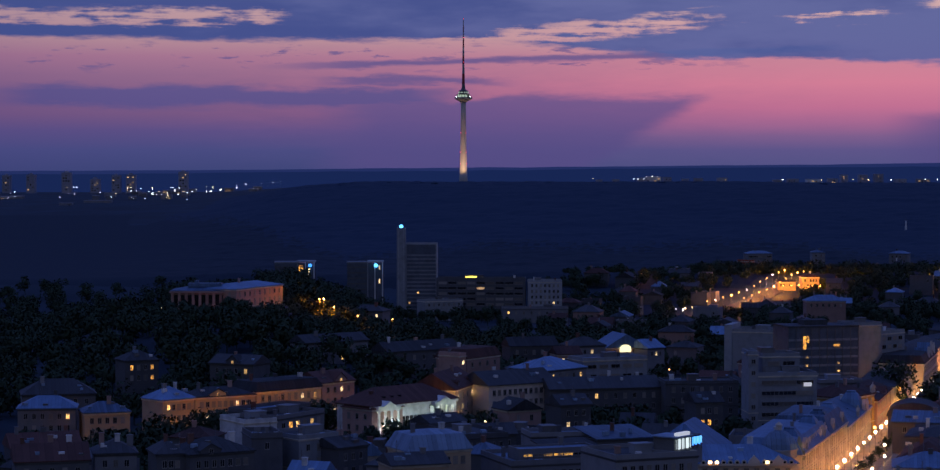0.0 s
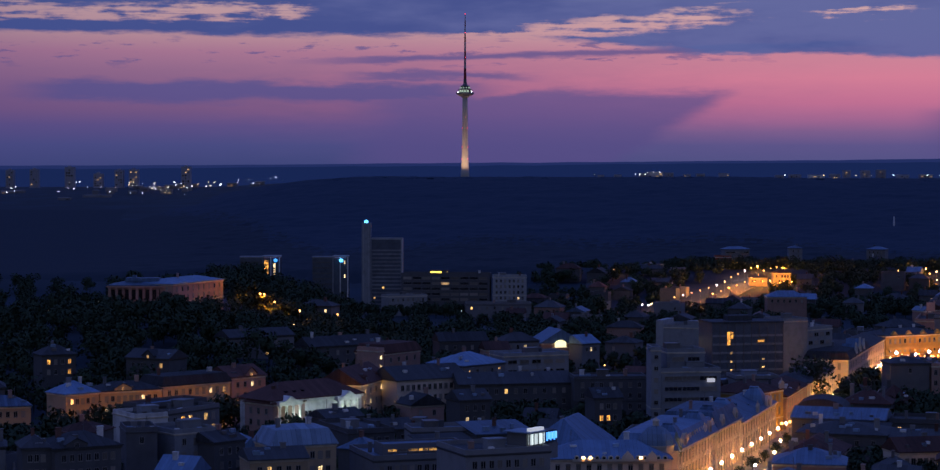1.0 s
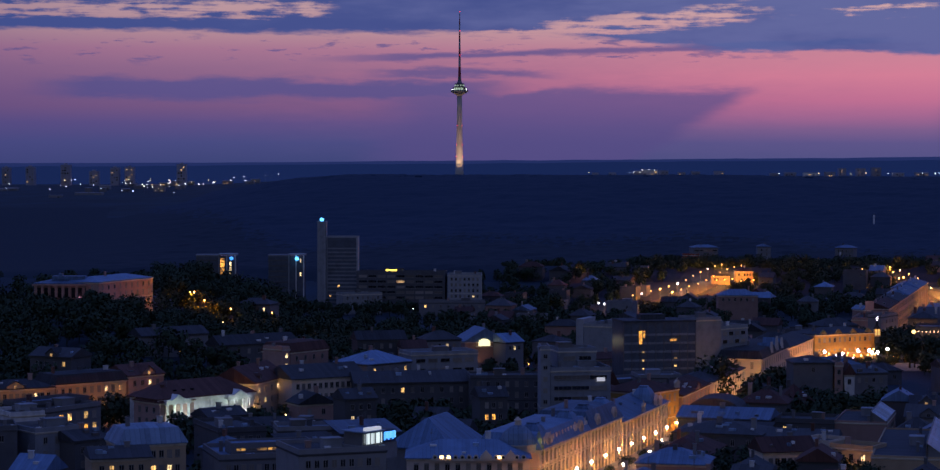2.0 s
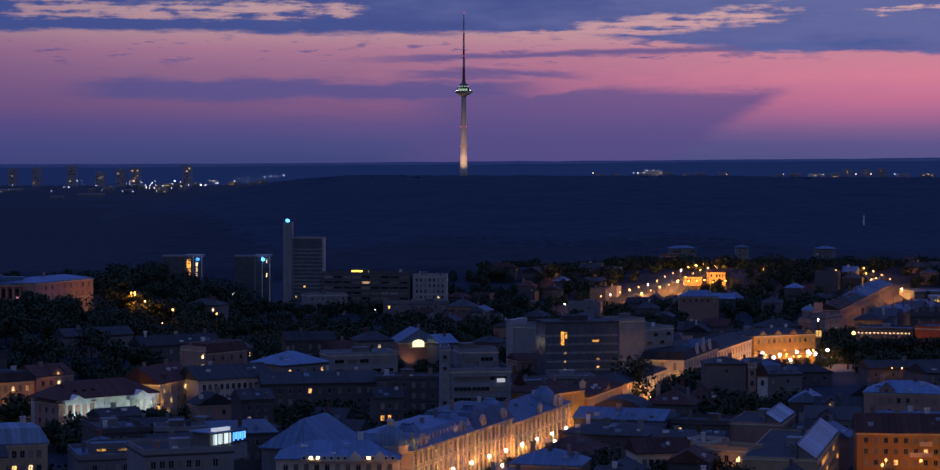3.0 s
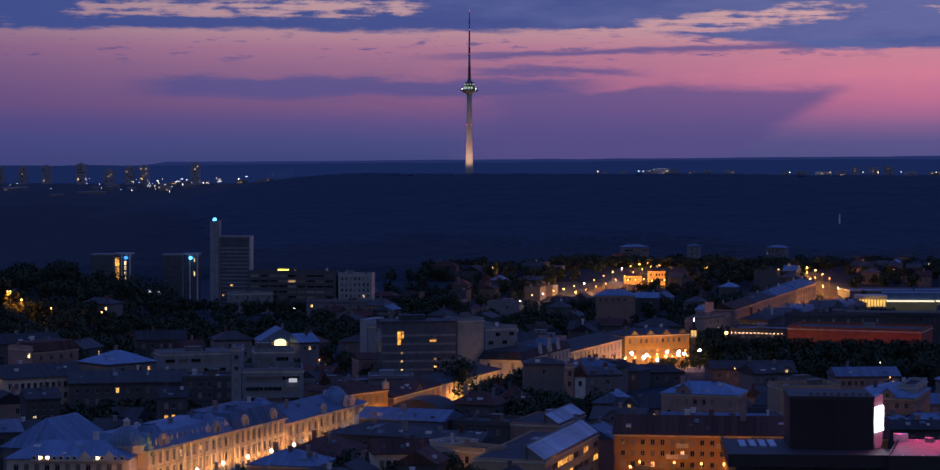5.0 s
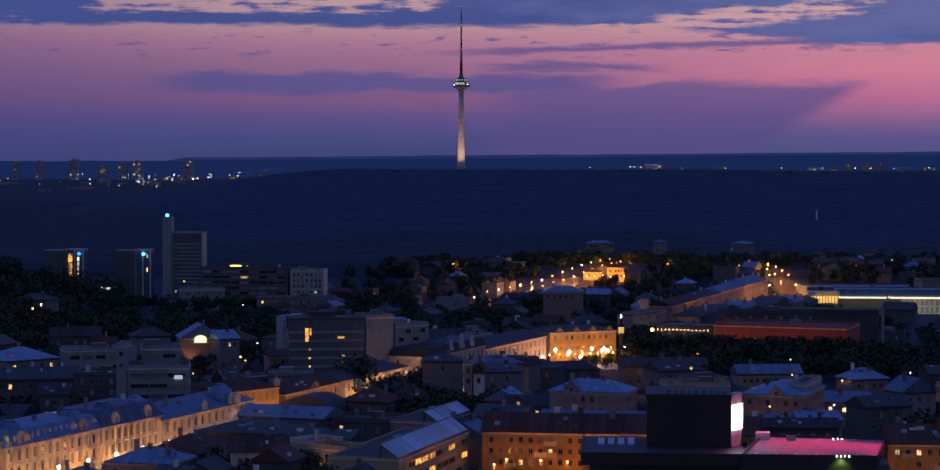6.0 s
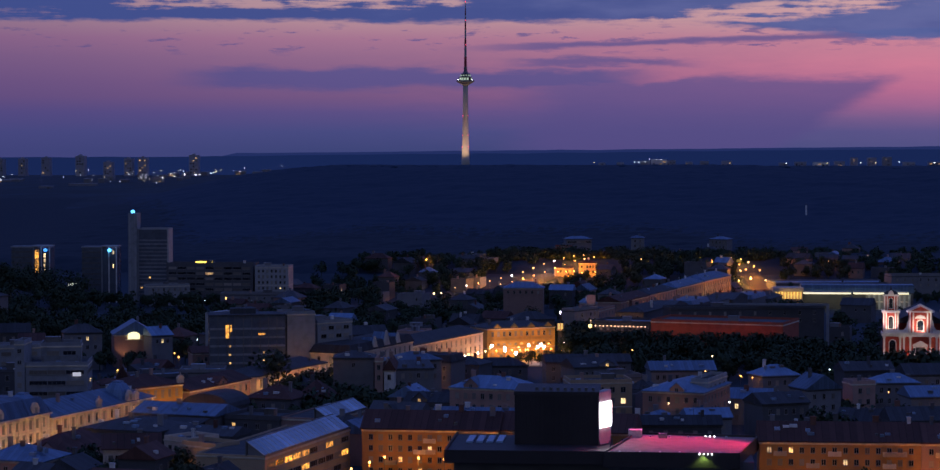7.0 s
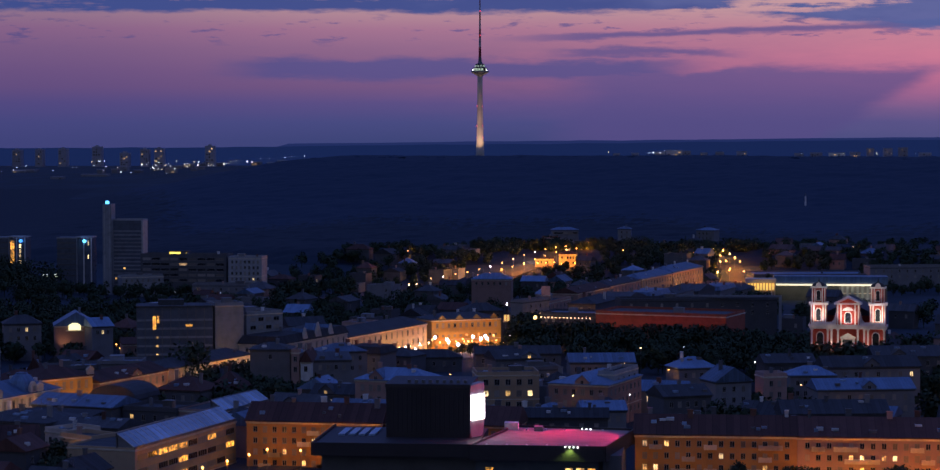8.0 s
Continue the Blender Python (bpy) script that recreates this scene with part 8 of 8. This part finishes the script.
# ==== filling houses ====
def scatter(n, xr, yr, seed, walls, tops, size=(8, 16), eave=(7, 11), lit=0.06, label="", clear=None, extra=2.0):
    rng = random.Random(seed)
    made = tries = 0
    while made < n and tries < n * 40:
        tries += 1
        x, y = rng.uniform(*xr), rng.uniform(*yr)
        w, d = rng.uniform(*size), rng.uniform(8, 12)
        r = 0.5 * math.hypot(w, d)
        if clear and clear(x, y):
            continue
        if any((x - a) ** 2 + (y - b) ** 2 < ((r + c) * 0.78 + extra) ** 2 for a, b, c in FOOT):
            continue
        a = rng.choice((-14, -14, 76)) + rng.uniform(-6, 6)
        ca, sa = math.cos(radians(a)), math.sin(radians(a))
        p1 = (x - ca * w / 2 + sa * d / 2, y - sa * w / 2 - ca * d / 2)
        p2 = (p1[0] + ca * w, p1[1] + sa * w)
        h = rng.uniform(*eave)
        house(label, p1, p2, d, ground_z(x, y) + h, rng.choice(("hip", "gable", "gable", "flat")), rng.uniform(2.2, 3.6), rng.choice(walls), rng.choice(tops),
              2 if y < 760 else 1, max(2, int(w / 4.4)), lit=lit, chimneys=1, cornice=False, group="town houses", hatches=rng.choice((0, 1, 2)) if y < 760 else 0, skip=0.0 if y < 760 else 0.5)
        made += 1


def near_avenue(x, y):
    s = (y - 500) / AY
    return -26 < (x - (82.0 + AX * s)) * AY < 29 and y < 900 or (y >= 880 and abs(x - far_avenue(y) + 4) < 24 and y < 1225 or y >= 1225 and abs(x - far_avenue(y)) < 13) or -26 < x - (148 + (y - 1300) * 0.48) < 30 and y > 1210


DIM = (PLASTER_GREY, PLASTER_DARK, PLASTER_DARK, PLASTER_DARK, PLASTER_DARK, PLASTER_PINK)
TOPS = (ROOF_BLUE, ROOF_DARK, ROOF_RED, ROOF_TAR, ROOF_DARK, ROOF_TAR)
scatter(20, (60, 200), (850, 1120), 1, DIM, TOPS, label="plain town house under a worn metal roof", clear=near_avenue, lit=0.12)
scatter(17, (150, 330), (990, 1420), 2, DIM, TOPS, label="plain town house on the western slope", clear=near_avenue, lit=0.13)
scatter(13, (90, 330), (1290, 1470), 12, DIM, TOPS, size=(7, 13), eave=(4, 7), label="small house beside the climbing road", clear=near_avenue, lit=0.12)
scatter(12, (330, 470), (1340, 1480), 13, DIM, TOPS, size=(7, 14), eave=(4, 7), label="small house on the northern slope", clear=near_avenue, lit=0.12)
scatter(13, (40, 170), (1120, 1420), 3, DIM, TOPS, label="dark house at the edge of the woods", clear=near_avenue, lit=0.11)
scatter(16, (330, 460), (770, 1180), 4, DIM, TOPS, label="dark house north of the square", clear=near_avenue, lit=0.10)
scatter(20, (120, 300), (560, 700), 5, DIM, TOPS, label="dark yard house between the streets", clear=near_avenue, lit=0.10, eave=(6, 9))
scatter(16, (-10, 110), (560, 800), 6, DIM, TOPS, label="dark yard house below the offices", clear=near_avenue, lit=0.10, eave=(6, 9))
scatter(12, (280, 400), (560, 720), 7, DIM, TOPS, label="dark yard house behind the apartments", clear=near_avenue, lit=0.12, eave=(6, 9))
scatter(8, (200, 460), (1420, 1560), 8, (PLASTER_GREY, PLASTER_PINK, PLASTER_GREY), TOPS, size=(8, 16), eave=(6, 9), label="pale house at the foot of the forest", lit=0.12, clear=near_avenue)
scatter(10, (-120, 20), (470, 560), 9, DIM, TOPS, label="old house in the southern yards", lit=0.11, eave=(8, 12))
scatter(8, (110, 170), (440, 520), 10, DIM, TOPS, label="old house in the near yards", lit=0.11, eave=(7, 10), clear=near_avenue)

# ==== trees ====
def wood(n, xr, yr, seed, h=(7, 11), shape=None, gap=3.2, mass=False):
    rng = random.Random(seed)
    made = tries = 0
    spots = []
    while made < n and tries < n * 30:
        tries += 1
        x, y = rng.uniform(*xr), rng.uniform(*yr)
        if shape and not shape(x, y):
            continue
        if any((x - a) ** 2 + (y - b) ** 2 < (c * 0.72 + 1.5) ** 2 for a, b, c in FOOT):
            continue
        if any((x - a) ** 2 + (y - b) ** 2 < gap * gap for a, b in spots):
            continue
        spots.append((x, y))
        if mass and -80 < x < -44 and 866 < y < 906:
            continue
        if mass:
            GROVE.append((x, y, rng.uniform(*h)))
        else:
            tree(x, y, rng.uniform(*h))
        made += 1


wood(230, (-215, -30), (655, 900), 21, (8, 13), lambda x, y: x < -52 + (y - 655) * 0.16 and not (-118 < x < -70 and 820 < y < 862), mass=True)
wood(110, (-95, 40), (650, 860), 22, (8, 11), lambda x, y: y > 672 + x * 0.3, mass=True)
wood(150, (-60, 60), (820, 1010), 41, (8, 12), mass=True, gap=4)
wood(190, (20, 170), (840, 1120), 42, (7, 11), lambda x, y: not near_avenue(x, y), mass=True, gap=4)
wood(190, (-200, -36), (980, 1190), 43, (9, 12.5), mass=True, gap=4)
wood(170, (220, 480), (1370, 1570), 48, (6, 9), lambda x, y: not near_avenue(x, y), mass=True, gap=4.5)
wood(80, (330, 470), (1280, 1480), 47, (6, 9), lambda x, y: not near_avenue(x, y), mass=True, gap=4)
wood(60, (-20, 110), (640, 830), 44, (7, 10), lambda x, y: not near_avenue(x, y), mass=True)
wood(210, (60, 330), (1220, 1480), 46, (7, 10), lambda x, y: not near_avenue(x, y), mass=True, gap=4)
wood(130, (40, 330), (1060, 1400), 45, (7, 10.5), lambda x, y: not near_avenue(x, y), mass=True)
wood(60, (-120, 20), (900, 1200), 23, (8, 12), mass=True)
wood(50, (10, 120), (860, 1060), 24, (7, 10), mass=True)
wood(60, (225, 345), (790, 862), 25, (8, 11), mass=True)
wood(120, (150, 350), (1440, 1475), 56, (9, 13), mass=True, gap=3.5)
wood(46, (300, 336), (742, 860), 51, (9, 13), mass=True)
wood(46, (358, 420), (742, 880), 52, (9, 13), mass=True)
wood(210, (-340, -165), (930, 1385), 53, (9, 13), mass=True, gap=5)
wood(26, (146, 192), (660, 682), 54, (8, 10.5), mass=True)
wood(26, (-98, -66), (540, 585), 55, (8, 11), mass=True)
wood(22, (322, 372), (722, 748), 26, (8, 10.5), mass=True)
wood(34, (300, 420), (560, 740), 27, (7, 10), mass=True)
wood(26, (30, 80), (575, 640), 28, (7, 10), mass=True)
wood(16, (-60, 0), (590, 622), 29, (6, 8), lambda x, y: y < 604 + (x + 27) * 0.85)
wood(20, (135, 175), (640, 690), 30, (6, 9), mass=True)
wood(18, (120, 165), (500, 545), 31, (7, 9))
wood(40, (330, 470), (760, 1100), 32, (8, 11), mass=True)
wood(44, (-120, 10), (500, 600), 33, (7, 10), mass=True)
wood(40, (60, 330), (1000, 1400), 34, (7, 11), lambda x, y: not near_avenue(x, y), mass=True)
wood(14, (296, 330), (596, 640), 35, (8, 11), mass=True)
wood(10, (285, 345), (505, 516), 36, (5, 7.5))
for i in range(19):
    s = 6 + i * 17.5
    tree(78 + 9.6 + AX * s, 518 + AY * s, RNG.uniform(3.2, 4.2), label="small lime tree beside the avenue lamps")
for i in range(9):
    tree(200 + i * 2.5 + RNG.uniform(-1, 1), 866 + RNG.uniform(-6, 8), RNG.uniform(4, 5.5), label="small lamp-lit tree on the square")
for x, y, h in ((-66, 900, 15), (-57, 899, 14), (-72, 897, 14), (-61, 896, 12), (-50, 898, 12)):
    tree(x, y, h, label="tree lit yellow by a park lamp")
tree(136.3, 707.0, 17, label="tall dark tree in a gap of the avenue's houses")
tree(368, 741, 8, label="tree lit yellow by the churchyard lamp")
for i in range(24):
    GROVE.append((12 + i * 1.75 + RNG.uniform(-1, 1), 636 + i * 0.4 + RNG.uniform(-4, 3), RNG.uniform(7, 10)))
for i in range(9):
    GROVE.append((205 + i * 2.3, 925 + i * 4 + RNG.uniform(-4, 4), RNG.uniform(9, 12)))
for i in range(11):
    GROVE.append((-27.4 + 7.7 + i * 2.1, 607.6 - 8.5 + i * 2.1 + RNG.uniform(-1, 1), RNG.uniform(9.0, 10.4)))
for i in range(16):
    GROVE.append((206 + i * 1.5 + RNG.uniform(-2, 2), 945 + i * 6 + RNG.uniform(-3, 3), RNG.uniform(8, 11)))
# trees on the shaded footway of the avenue
for i in range(7):
    tree(145.0 + i * 2.7, 690.0 + i * 8.6, 11.0 + (i * 5 % 3) * 0.6)
# trees on the square beside the turret
for x, y, h in ((222.5, 902, 12), (226.5, 905, 14), (231, 908, 14.5), (236, 911, 14), (229.0, 900, 12), (225.0, 898, 12)):
    tree(x, y, h)
# bushes and trees before the row below the hill
for i in range(17):
    GROVE.append((-90 + i * 3.4, 586 + i * 2.55 + RNG.uniform(-2, 2), RNG.uniform(11, 13.5)))
for i in range(26):
    GROVE.append((-118 + i * 2.3, 838 + RNG.uniform(-6, 2), RNG.uniform(6, 8.5)))
for i in range(30):
    GROVE.append((-118 + i * 4.6, 1215 + RNG.uniform(-10, 10), RNG.uniform(17, 20.5) if i < 13 else RNG.uniform(6, 9)))
build_grove()
for i in range(26):
    x = 226 + i * 3.6 + RNG.uniform(-1, 1)
    tree(x, 874 - max(0.0, x - 248) * 0.31 + RNG.uniform(-3, 2), RNG.uniform(11.6, 13.4))
for i in range(9):
    tree(331 + i * 3.0, 741 + RNG.uniform(-2, 2), RNG.uniform(14.2, 16.2))
